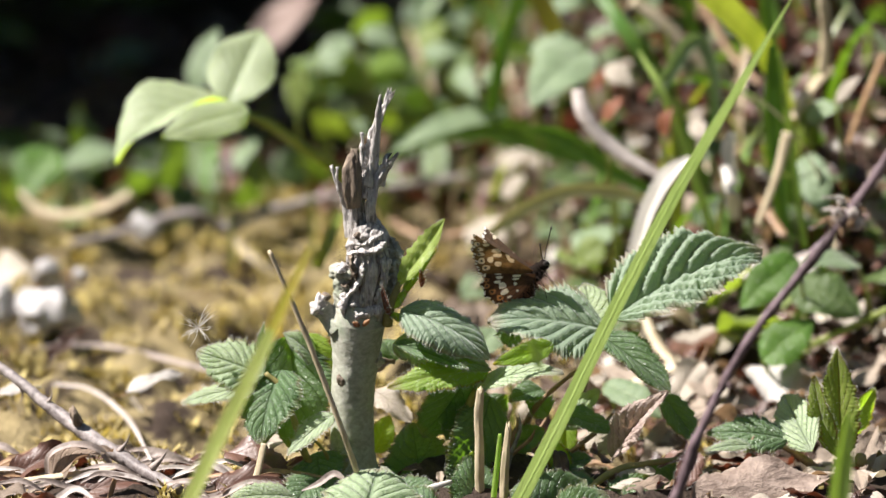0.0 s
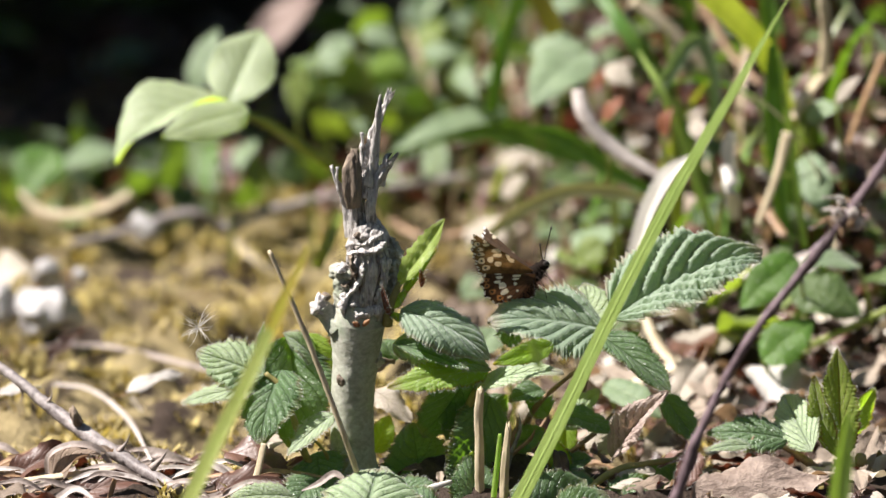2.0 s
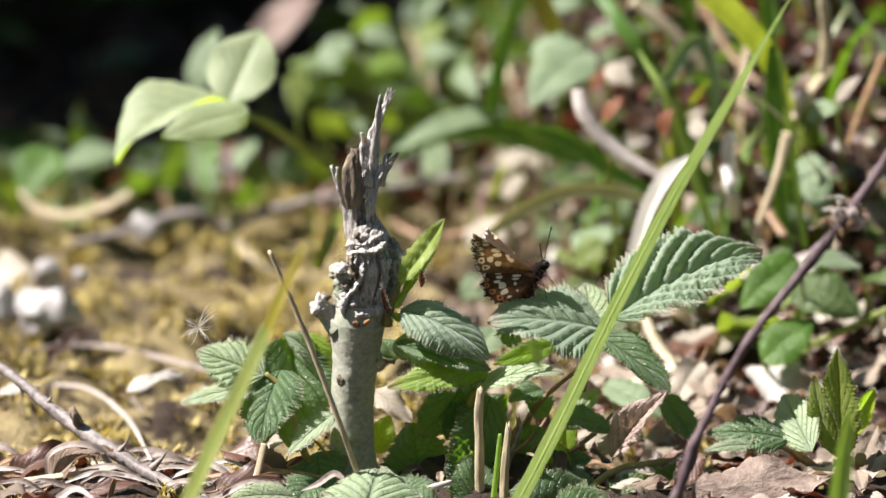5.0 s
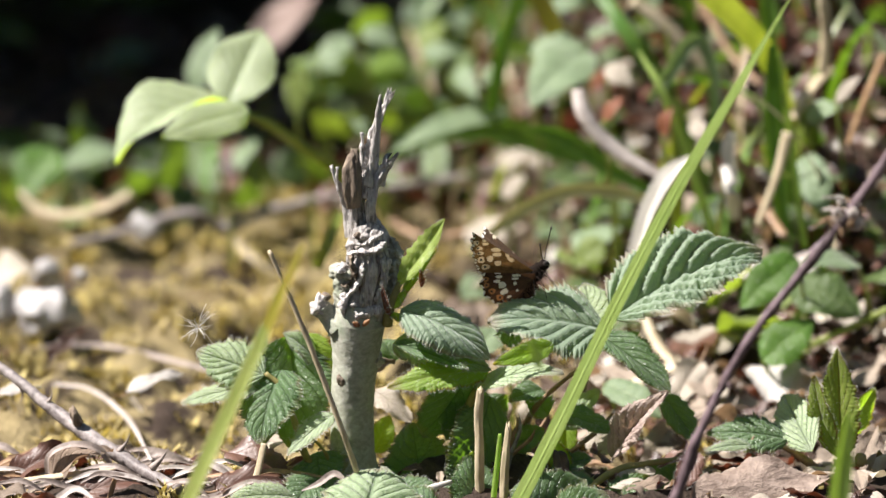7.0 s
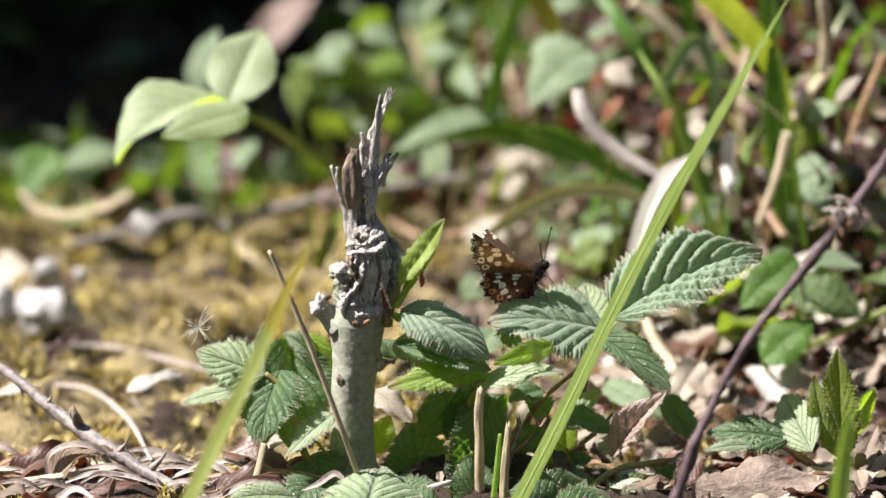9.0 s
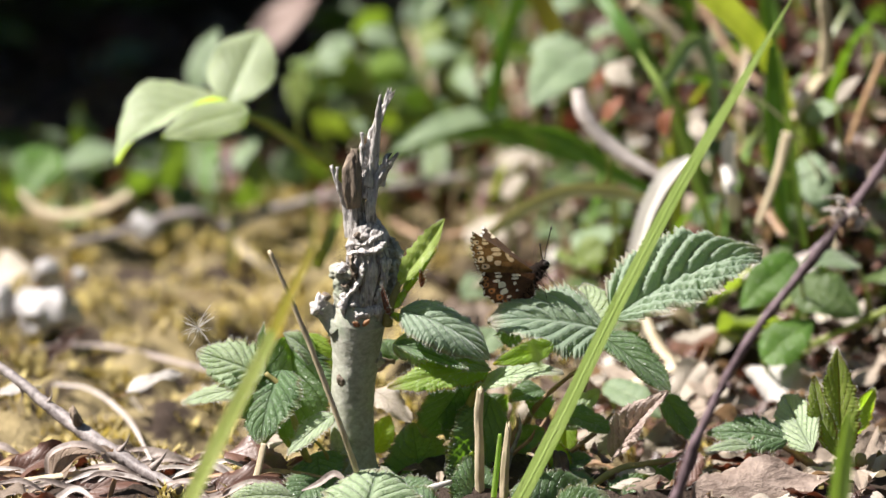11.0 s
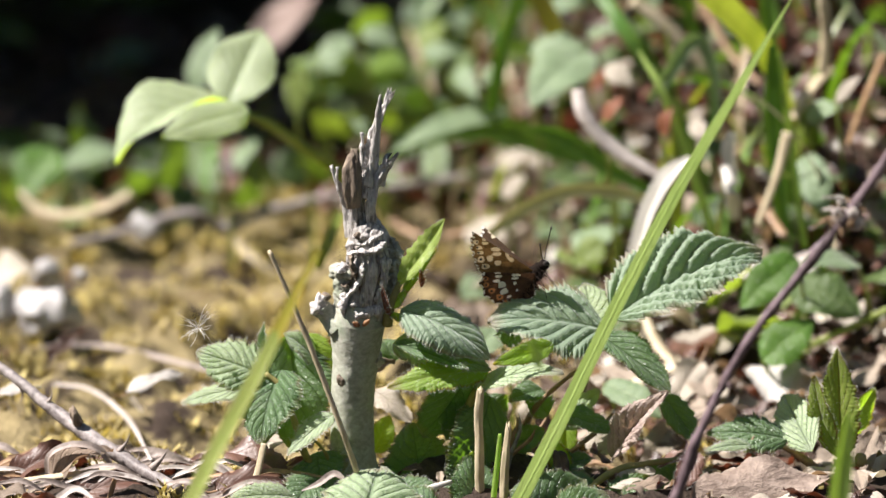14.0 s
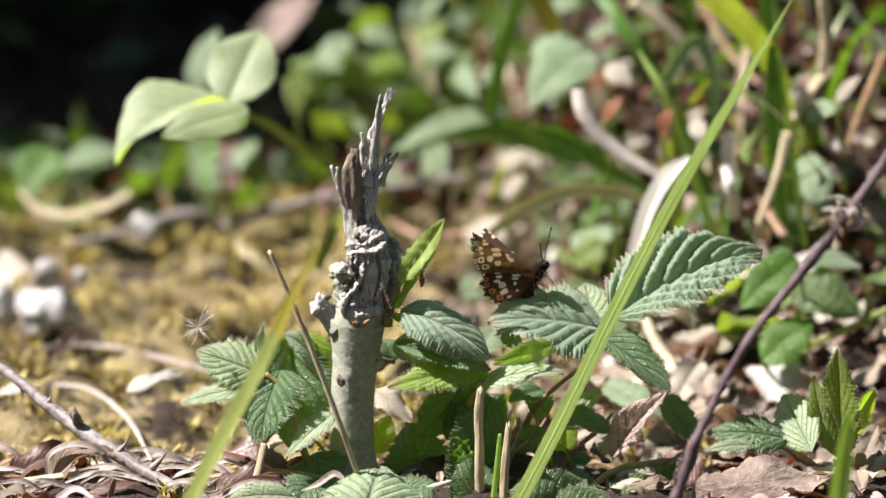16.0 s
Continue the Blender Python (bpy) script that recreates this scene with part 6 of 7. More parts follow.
def litter():
    """Leaf litter all over the bank, too many scraps to count."""
    rng = random.Random(8)
    tmpl = [blade_grid(1, rng.uniform(0.4, 0.75), rng.uniform(5, 45), rng.uniform(-40, 110), 0.1, 6, 0.12, 5, 0.06, 0.12, i * 1.1, 20, 8) for i in range(10)]
    for name, m, n, lab in (("leaf_litter", DEAD, 700, "brown dead leaves strewn over the bank"), ("pale_litter", DEAD_PALE, 330, "pale tan dead leaf scraps strewn over the bank"), ("red_litter", DEAD_RED, 800, "dark red-brown dead leaves strewn over the bank")):
        pl = []
        while len(pl) < n:
            x, y = rng.uniform(-0.16, 0.2), rng.uniform(-0.07, 0.7)
            open_moss = x + 0.2 * y < 0.03 and 0.012 < y < 0.31
            if open_moss and rng.random() < 0.93 or y < 0.025 and -0.035 < x < 0.055 or y < 0 and rng.random() < 0.4 or m is DEAD_RED and y < 0.03 and x < -0.03 and rng.random() < 0.75 or m is DEAD_PALE and (y > 0.16 or x < 0.03 and y > 0) and rng.random() < 0.85 or m is DEAD and y > 0.16 and rng.random() < 0.5:
                continue
            s, lie = (rng.uniform(0.006, 0.02), 1.0) if y > 0.03 else (rng.uniform(0.005, 0.012), 0.55)
            pl.append((rng.randrange(10), turned(x, y, float(land(x, y)) + rng.uniform(0, 0.006) * lie, s, rng.uniform(-40, 60) * lie, rng.uniform(-40, 40) * lie, rng.uniform(0, 360))))
        single(name, scatter_mesh(tmpl, pl), m, (0, 0, 0), lab, "leaf litter", kind="stuff")
    for name, m, n, size, lab in (("bank_litter", DEAD_RED, 700, (0.007, 0.014), "dark red-brown dead leaves heaped on the bank"), ("curled_litter", DEAD_PALE, 40, (0.005, 0.012), "pale curled dead leaves on the bank"), ("russet_litter", DEAD_RUSSET, 110, (0.004, 0.009), "russet dead leaf scraps on the bank"), ("tan_litter", DEAD_TAN, 60, (0.005, 0.012), "tan dead leaves on the bank")):
        pl = []
        while len(pl) < n:
            x, y = rng.uniform(0.03, 0.17), rng.uniform(0.14, 0.42)
            if x + 0.25 * y < 0.1:
                continue
            pl.append((rng.randrange(10), turned(x, y, float(land(x, y)) + rng.uniform(0.001, 0.012), rng.uniform(*size), rng.uniform(-60, 70), rng.uniform(-60, 60), rng.uniform(0, 360))))
        single(name, scatter_mesh(tmpl, pl), m, (0, 0, 0), lab, "leaf litter", kind="stuff")
    small = []
    while len(small) < 1500:
        x, y = rng.uniform(0.015, 0.17), 0.03 + 0.42 * rng.random()
        if x + 0.2 * y < 0.045:
            continue
        small.append((rng.randrange(10), turned(x, y, float(land(x, y)) + rng.uniform(0, 0.004), rng.uniform(0.003, 0.009), rng.uniform(-60, 70), rng.uniform(-50, 50), rng.uniform(0, 360))))
    for _ in range(260):
        x, y = rng.uniform(-0.1, 0.1), rng.uniform(-0.07, 0.02)
        small.append((rng.randrange(10), turned(x, y, float(land(x, y)) + rng.uniform(0, 0.002), rng.uniform(0.003, 0.008), rng.uniform(-40, 50), rng.uniform(-40, 40), rng.uniform(0, 360))))
    single("crumbled_litter", scatter_mesh(tmpl, small[::2]), DEAD_RED, (0, 0, 0), "crumbled dark red-brown leaf scraps on the bank", "leaf litter", kind="stuff")
    single("pale_crumbled_litter", scatter_mesh(tmpl, small[1::2]), DEAD, (0, 0, 0), "crumbled brown leaf scraps on the bank", "leaf litter", kind="stuff")
    for name, m, n, lab in (("twig_litter", STEM_BROWN, 120, "thin dead twigs strewn over the bank"), ("straw_litter", STRAW, 80, "dry straws strewn over the bank")):
        shapes = []
        for i in range(n):
            x, y = rng.uniform(-0.15, 0.2), rng.uniform(-0.06, 0.6)
            if y < 0.03 or x + 0.2 * y < 0.03 and 0.012 < y < 0.25 and rng.random() < 0.85:
                continue
            a, L, el = rng.uniform(0, 6.28), rng.uniform(0.01, 0.05), rng.uniform(-0.1, 0.5)
            b = Vector(on_land(x, y, 0.002))
            d = Vector((math.cos(a), math.sin(a), el)) * L
            shapes.append(tube([b, b + d * 0.5 + Vector((0, 0, rng.uniform(-0.002, 0.003))), b + d], [rng.uniform(0.0003, 0.0009), 0.0006, 0.0003], 5, 6))
        single(name, join(*shapes), m, (0, 0, 0), lab, "leaf litter", kind="stuff")


litter()


def stones():
    for p, s, sd in (((-0.09499, 0.145, -0.00226), (0.0078, 0.006, 0.0050), 1), ((-0.09779, 0.185, -0.00416), (0.0042, 0.004, 0.0042), 2), ((-0.07569, 0.222, -0.00109), (0.0034, 0.003, 0.0030), 3), ((-0.10622, 0.15, -0.00145), (0.0044, 0.004, 0.0046), 4), ((-0.08933, 0.18, -0.00375), (0.0018, 0.002, 0.0018), 5)):
        single("stone", lump((p[0], p[1], p[2] - s[2] * 0.55), s, 0.6, 210, sd * 2.0, 28, 18), STONE, (p[0], p[1], p[2] - s[2]), "pale white flint half sunk in the moss", "stone", "stones")


stones()


def seed_head():
    c = (-0.05122, -0.004, 0.03105)
    s = thing("seed_head", c, "tiny white feathery seed head caught on the leaf tip", "seed head")
    rng = random.Random(21)
    for i in range(30):
        d = Vector((rng.uniform(-1, 1), rng.uniform(-1, 1), rng.uniform(-0.9, 1))).normalized() * rng.uniform(0.0022, 0.0056)
        bend = Vector((rng.uniform(-1, 1), 0, rng.uniform(-1, 1))) * 0.0006
        part("filament", tube([c, Vector(c) + d * 0.5 + bend, Vector(c) + d], [0.00006, 0.00005, 0.00003], 4, 5), STRAW_WHITE, s)
    part("seed", lump(c, (0.0003, 0.0003, 0.0005), 0.3, 900, 1.0, 8, 6), STRAW, s)
    return s


SEED = seed_head()


# ---- undergrowth behind ----
def back_leaf(a, b, w, m, up, label, name="bramble_leaf", **kw):
    t = thing(name, on_land(a[0] + 0.004, a[1] + 0.008), label, "leaf", "leaves behind")
    kw.setdefault("seed", a[0] * 300)
    g, sl = leaf_shape(a, b, w, up, 0, nu=40, nv=8, **kw)
    part("leaf_blade", g, m, t)
    foot = Vector(on_land(a[0] + 0.004, a[1] + 0.008, -0.001))
    part("stalk", tube([a, Vector(a).lerp(foot, 0.5) + Vector((0.001, 0.003, 0)), foot], [0.0004, 0.0005, 0.0006], 6, 12), GRASS_OLIVE, t)
    return t


def undergrowth():
    t = thing("bramble_sprig", on_land(-0.0272, 0.17), "large pale green three-part bramble leaf on a green stalk", "bramble", "leaves behind")
    part("stalk", tube([(-0.05011, 0.12, 0.05075), (-0.04158, 0.13, 0.04502), (-0.03358, 0.15, 0.03449), (-0.02506, 0.16, 0.0255), (-0.01986, 0.172, 0.00995)], [0.0009, 0.0012, 0.0013, 0.0014, 0.0014], 10, 30), GRASS_OLIVE, t)
    for a, b, w, up, kw in (((-0.05011, 0.12, 0.05102), (-0.07477, 0.105, 0.04103), 0.0235, (-0.1, -0.15, 1.0), dict(fold=36, curl=72, seed=1.1, wide=0.72)),
                            ((-0.05037, 0.12, 0.05102), (-0.04263, 0.135, 0.06642), 0.0165, (-0.1, -0.9, 0.42), dict(fold=16, curl=14, seed=2.1, wide=0.85)),
                            ((-0.0445, 0.104, 0.054), (-0.0636, 0.088, 0.05099), 0.0105, (0.1, -0.72, 0.7), dict(fold=6, curl=18, seed=3.1))):
        g, sl = leaf_shape(a, b, w, up, 0, bite=0.05, quilt=0.03, **kw)
        part("leaf", g, SPRIG, t)
    G, Y, D, GREEN = UNDER_PALE, UNDER_YOUNG, UNDER, UNDER_GREEN
    for a, b, w, m, up, lb in (((0.03484, 0.19, 0.04913), (0.02135, 0.17, 0.04003), 0.0150, G, (-0.2, -0.7, 0.6), "pale grey-green veined leaf drooping in the undergrowth"),
                               ((0.02183, 0.2, 0.04633), (0.03581, 0.2, 0.04918), 0.0100, G, (0.1, -0.5, 0.8), "pale grey-green leaf in the undergrowth"),
                               ((0.01655, 0.22, 0.02758), (-0.01322, 0.2, 0.0212), 0.0075, G, (0.0, -0.5, 0.85), "long pale green leaf in the undergrowth"),
                               ((0.08501, 0.13, 0.03728), (0.08981, 0.12, 0.0247), 0.0085, G, (-0.3, -0.8, 0.5), "small grey-green leaf hanging in the litter"),
                               ((0.07985, 0.08, 0.02456), (0.06695, 0.075, 0.01466), 0.0105, GREEN, (0.1, -0.7, 0.6), "glossy green rounded leaf by the bank"),
                               ((0.0719, 0.07, 0.00349), (0.08355, 0.075, 0.01137), 0.0105, GREEN, (-0.1, -0.7, 0.6), "glossy green rounded leaf by the bank"),
                               ((0.07937, 0.09, 0.01673), (0.09457, 0.085, 0.01005), 0.0140, D, (0.1, -0.6, 0.7), "broad green leaf on the bank"),
                               ((0.0956, 0.1, 0.01819), (0.08188, 0.09, 0.02072), 0.0080, G, (0.1, -0.4, 0.9), "grey-green leaf on the bank"),
                               ((0.03614, 0.2, 0.00092), (0.02185, 0.19, 0.00194), 0.0075, G, (0, -0.6, 0.8), "pale rounded leaf behind the butterfly"),
                               ((0.03842, 0.14, 0.01362), (0.03174, 0.14, 0.00808), 0.0080, Y, (0, -0.7, 0.7), "bright green leaf behind the butterfly"),
                               ((0.01177, 0.16, -0.00121), (0.00421, 0.15, -0.00286), 0.0090, G, (0, -0.7, 0.7), "pale leaf behind the butterfly"),
                               ((0.01206, 0.06, 0.01404), (0.00698, 0.05, 0.00895), 0.0080, G, (0, -0.6, 0.8), "pale leaf low behind the shoot"),
                               ((0.03571, 0.05, 0.00378), (0.04783, 0.04, -0.00116), 0.0080, G, (0, -0.6, 0.8), "pale leaf low on the bank"),
                               # four sunlit spots, their brightness put into the paler leaf colour
                               ((-0.03237, 0.24, 0.03766), (-0.02312, 0.24, 0.03973), 0.0075, G, (-0.2, -0.6, 0.8), "grey-green leaf coloured pale as a sunlit spot"),
                               ((-0.02079, 0.24, 0.04415), (-0.01098, 0.24, 0.0412), 0.0065, G, (-0.2, -0.6, 0.8), "grey-green leaf coloured pale as a sunlit spot"),
                               ((-0.0052, 0.24, 0.0387), (0.00491, 0.24, 0.0387), 0.0060, G, (-0.2, -0.6, 0.8), "grey-green leaf coloured pale as a sunlit spot"),
                               ((0.02611, 0.22, 0.05431), (0.03561, 0.22, 0.05547), 0.0060, G, (-0.2, -0.6, 0.8), "grey-green leaf coloured pale as a sunlit spot"),
                               ((-0.05137, 0.33, 0.02039), (-0.03482, 0.34, 0.03417), 0.0125, DEAD_PINK, (-0.4, -0.7, 0.6), "greyish pink dead leaf caught in the undergrowth"),
                               ((-0.03695, 0.3, 0.02231), (-0.03872, 0.28, 0.01356), 0.0075, Y, (-0.3, -0.8, 0.5), "yellow-green leaf catching light"),
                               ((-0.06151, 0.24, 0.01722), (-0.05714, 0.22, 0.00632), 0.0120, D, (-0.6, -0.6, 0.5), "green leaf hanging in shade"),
                               ((-0.10105, 0.255, 0.01053), (-0.10869, 0.245, -0.00038), 0.0150, GREEN, (-0.2, -0.8, 0.55), "bright green leaf at the moss edge"),
                               ((-0.11062, 0.25, -0.00308), (-0.12275, 0.24, 0.00381), 0.0180, Y, (0, -0.8, 0.6), "bright green leaf at the moss edge"),
                               ((-0.10249, 0.27, 0.00131), (-0.08692, 0.26, 0.00515), 0.0100, D, (0, -0.5, 0.8), "grey-green leaf at the moss edge"),
                               ((-0.0982, 0.24, -0.00592), (-0.08582, 0.23, -0.00096), 0.0080, Y, (0, -0.6, 0.8), "yellow-green leaf on the moss"),
                               ((0.05003, 0.24, 0.03501), (0.04285, 0.24, 0.02835), 0.0090, DEAD_PALE, (0, -0.6, 0.7), "pinkish pale dead leaf on the bank"),
                               ((0.02576, 0.25, 0.01047), (0.01832, 0.24, 0.00679), 0.0090, DEAD_PALE, (0, -0.6, 0.7), "pinkish pale dead leaf on the bank"),
                               ((0.0072, 0.2, 0.0031), (0.01555, 0.19, 0.00194), 0.0100, DEAD_PALE, (0, -0.6, 0.8), "pinkish dead leaf behind the butterfly"),
                               ((-0.03622, 0.2, 0.03027), (-0.03501, 0.2, 0.04375), 0.00537, Y, (-0.5, -0.8, 0.3), "upright yellow-green leaf catching light"),
                               ((-0.02454, 0.3, 0.02107), (-0.03518, 0.3, 0.01519), 0.00886, GREEN, (-0.2, -0.7, 0.6), "vivid green leaf in the undergrowth"),
                               ((-0.00089, 0.28, 0.03931), (-0.00562, 0.27, 0.03198), 0.00692, Y, (-0.3, -0.8, 0.5), "yellow-green leaf in the undergrowth"),
                               ((0.00398, 0.22, 0.03953), (0.00877, 0.21, 0.03298), 0.00517, G, (-0.4, -0.7, 0.6), "small pale leaf in the undergrowth"),
                               ((0.01509, 0.22, 0.03924), (0.01017, 0.21, 0.03702), 0.00488, G, (-0.2, -0.6, 0.7), "small pale leaf in the undergrowth"),
                               ((-0.01742, 0.2, 0.02653), (-0.02303, 0.2, 0.0297), 0.0048, G, (-0.2, -0.5, 0.8), "small rounded pale leaf behind the stump"),
                               ((-0.04982, 0.26, 0.0112), (-0.05273, 0.25, 0.00536), 0.00682, G, (-0.5, -0.7, 0.5), "pale leaf hanging in half shade"),
                               ((-0.05679, 0.2, 0.02394), (-0.0587, 0.19, 0.01332), 0.00537, GREEN, (-0.5, -0.8, 0.4), "green leaf hanging under the bramble sprig"),
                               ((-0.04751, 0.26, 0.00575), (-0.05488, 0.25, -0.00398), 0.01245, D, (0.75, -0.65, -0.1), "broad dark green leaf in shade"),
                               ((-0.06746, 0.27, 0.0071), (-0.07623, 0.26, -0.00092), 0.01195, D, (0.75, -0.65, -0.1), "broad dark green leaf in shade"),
                               ((-0.06356, 0.24, 0.02835), (-0.05789, 0.25, 0.04299), 0.00759, G, (-0.3, -0.8, 0.3), "pale upright leaf behind the sprig"),
                               ((-0.08471, 0.25, 0.01167), (-0.09765, 0.24, 0.00829), 0.0097, G, (-0.3, -0.6, 0.7), "greyish pale leaf at the moss edge"),
                               ((0.03869, 0.15, 0.05432), (0.04525, 0.145, 0.05073), 0.00515, DEAD_PALE, (-0.5, -0.7, 0.5), "pinkish white dead leaf in the litter"),
                               ((0.05889, 0.14, 0.0432), (0.06269, 0.135, 0.03955), 0.00457, DEAD_PALE, (-0.5, -0.7, 0.5), "pinkish white dead leaf in the litter"),
                               ((0.01351, 0.2, 0.01759), (0.02194, 0.2, 0.02221), 0.00509, DEAD_PALE, (-0.4, -0.7, 0.5), "pinkish pale dead leaf in the litter"),
                               ((0.01482, 0.19, 0.01274), (0.02039, 0.19, 0.01849), 0.00476, DEAD_PALE, (-0.4, -0.7, 0.5), "pinkish pale dead leaf in the litter"),
                               ((0.09127, 0.12, 0.05209), (0.09692, 0.12, 0.05852), 0.00317, DEAD_PALE, (-0.5, -0.7, 0.4), "thin pale curled leaf in the litter"),
                               ((0.08525, 0.13, 0.04638), (0.09301, 0.125, 0.04992), 0.00586, G, (-0.2, -0.7, 0.6), "grey-green leaf in the litter"),
                               ((0.0376, 0.13, 0.04584), (0.04232, 0.13, 0.05125), 0.004, DEAD_RUSSET, (-0.5, -0.7, 0.5), "small russet dead leaf in the litter"),
                               ((0.05141, 0.13, 0.04204), (0.05371, 0.13, 0.04936), 0.004, DEAD_RUSSET, (-0.5, -0.7, 0.5), "small russet dead leaf in the litter"),
                               ((0.10015, 0.13, 0.00372), (0.10243, 0.13, 0.00951), 0.0048, DEAD_RUSSET, (-0.5, -0.7, 0.5), "small russet dead leaf in the litter"),
                               ((-0.03528, 0.35, -0.00114), (-0.01927, 0.33, -0.00308), 0.0100, D, (0, -0.6, 0.7), "green leaf in half shade")):
        back_leaf(a, b, w, m, up, lb, fold=14, curl=45, bite=0.12, quilt=0.04)
    rng = random.Random(17)
    # single leaves on stalks, further back, many in the sun
    for i in range(300):
        y = rng.uniform(0.27, 0.9) if i < 220 else rng.uniform(0.1, 0.35)
        x = rng.uniform(-0.13, 0.13) * (1 + 0.6 * y) if i < 220 else rng.uniform(0.02, 0.15)
        z = float(land(x, y)) + rng.uniform(0.005, 0.075) + 0.05 * max(0, y - 0.5)
        a, L = rng.uniform(0, 6.28), rng.uniform(0.012, 0.03) if i < 220 else rng.uniform(0.006, 0.014)
        if x < 0.0 or x < 0.025 and i % 4 or x > 0.085 and y > 0.15 and i % 3:
            continue
        b = Vector((x, y, z if i < 220 else float(land(x, y)) + rng.uniform(0.002, 0.02)))
        e = b + Vector((math.cos(a), math.sin(a), rng.uniform(-0.7, 0.5))) * L
        root = Vector(on_land(x + rng.uniform(-0.01, 0.01), y + rng.uniform(-0.01, 0.01), -0.002))
        t = thing("ground_leaf", root, "green leaf on a thin stalk in the undergrowth", "leaf", "undergrowth leaves")
        g, sl = leaf_shape(b, e, L * rng.uniform(0.6, 0.95), (rng.uniform(-0.5, 0.5), rng.uniform(-0.8, 0.2), 1), 0, seed=i * 0.7, nu=16, nv=6, teeth=5, bite=0.1, curl=rng.uniform(10, 60))
        part("leaf_blade", g, rng.choice((UNDER, UNDER, UNDER, UNDER_PALE, UNDER_YOUNG)), t)
        part("stalk", tube([root, (root + b) / 2 + Vector((0.003, 0, 0)), b], [0.0008, 0.0007, 0.0005], 5, 8), PETIOLE, t)


undergrowth()


def ground_cover():
    """Low leaves carpeting the ground behind the moss, too many to count."""
    rng = random.Random(77)
    tmpl = [blade_grid(1, rng.uniform(0.55, 0.9), 14, rng.uniform(10, 70), 0.1, 5, 0.1, 5, 0.03, 0.06, i, 10, 6) for i in range(6)]
    for name, m, n, lab in (("ground_cover", UNDER, 900, "low green leaves carpeting the ground in the undergrowth"), ("grey_ground_cover", UNDER_PALE, 170, "scattered grey-green leaves in the undergrowth"), ("young_ground_cover", UNDER_YOUNG, 170, "scattered bright young leaves in the undergrowth")):
        pl = []
        while len(pl) < n:
            x = rng.uniform(-0.2, 0.2)
            y = (0.28 if x < 0.0 else 0.16 if x < 0.05 else 0.24) + 0.6 * rng.random() ** 1.6
            if x < -0.03 and (y < 0.5 or rng.random() < 0.8) or x < 0.03 and rng.random() < 0.75 or y < 0.27 and x < 0.05 and rng.random() < 0.9 or x > 0.055 and rng.random() < 0.7 or x > 0.085 and y > 0.15 and m is not UNDER:
                continue
            if x > 0.03 + 0.1 * y and rng.random() < 0.6:
                y = rng.uniform(0.08, 0.4)
            s = rng.uniform(0.006, 0.022)
            pl.append((rng.randrange(6), turned(x, y, float(land(x, y)) + rng.uniform(0, 0.05) * (1 if y > 0.26 else 0.4), s, rng.uniform(-50, 70), rng.uniform(-50, 50), rng.uniform(0, 360))))
        single(name, scatter_mesh(tmpl, pl), m, (0, 0, 0), lab, "undergrowth", kind="stuff")


ground_cover()


def thicket():
    """Dense shrubs behind and around: twigs and leaves, dark on the side turned from the sun."""
    rng = random.Random(31)
    tmpl = [blade_grid(1, rng.uniform(0.55, 0.8), 15, rng.uniform(10, 60), 0.1, 3, 0.1, 5, 0.0, 0.06, i, 5, 2) for i in range(6)]

    def shrub(name, cx, cy, rx, ry, top, n, size, label):
        pl, tw = [], []
        for _ in range(n):
            a, k = rng.uniform(0, 6.28), math.sqrt(rng.random())
            x, y = cx + rx * k * math.cos(a), cy + ry * k * math.sin(a)
            z = float(land(x, y)) + top * (1 - 0.55 * k * k) * rng.random() ** 0.8
            pl.append((rng.randrange(6), turned(x, y, z, size * rng.uniform(0.6, 1.3), rng.uniform(-60, 60), rng.uniform(-60, 60), rng.uniform(0, 360))))
        for _ in range(max(12, n // 40)):
            a = rng.uniform(0, 6.28)
            b = Vector(on_land(cx + rng.uniform(-0.5, 0.5) * rx, cy + rng.uniform(-0.5, 0.5) * ry, -0.01))
            e = b + Vector((math.cos(a) * rx * 0.5, math.sin(a) * ry * 0.5, top * rng.uniform(0.6, 0.95)))
            tw.append(tube([b, b.lerp(e, 0.5) + Vector((rng.uniform(-0.02, 0.02), 0, 0.02)), e], [size * 0.12, size * 0.09, size * 0.03], 6, 10))
        s = thing(name, on_land(cx, cy), label, "shrub", "shrubs around")
        part("twigs", join(*tw), STEM_BROWN, s)
        tagged(part("foliage", scatter_mesh(tmpl, pl), UNDER, s), kind="stuff")

    shrub("shrub", -0.28, 0.88, 0.30, 0.26, 0.34, 3000, 0.026, "dense dark green shrub in its own shade")
    # two unseen tall shrubs, added to cast shade over the hollow behind
    shrub("shrub", -0.45, 0.69, 0.28, 0.42, 0.85, 5400, 0.032, "tall dense shrub out of view, added to shade the undergrowth")
    shrub("shrub", -0.72, 1.12, 0.34, 0.34, 0.85, 4600, 0.04, "tall dense shrub out of view, added to shade the undergrowth")
    shrub("shrub", -0.55, 1.5, 0.7, 0.5, 0.8, 5200, 0.045, "dense dark green shrub")
    shrub("shrub", 0.25, 2.0, 0.6, 0.5, 0.7, 4200, 0.045, "dense green shrub further back")
    for i in range(9):
        a = radians(100 + i * 40 + 20)
        shrub("shrub", 4.2 * math.cos(a), 4.2 * math.sin(a) + 0.3, 1.4, 1.4, 1.6, 1500, 0.16, "dense green shrub around the clearing")


thicket()


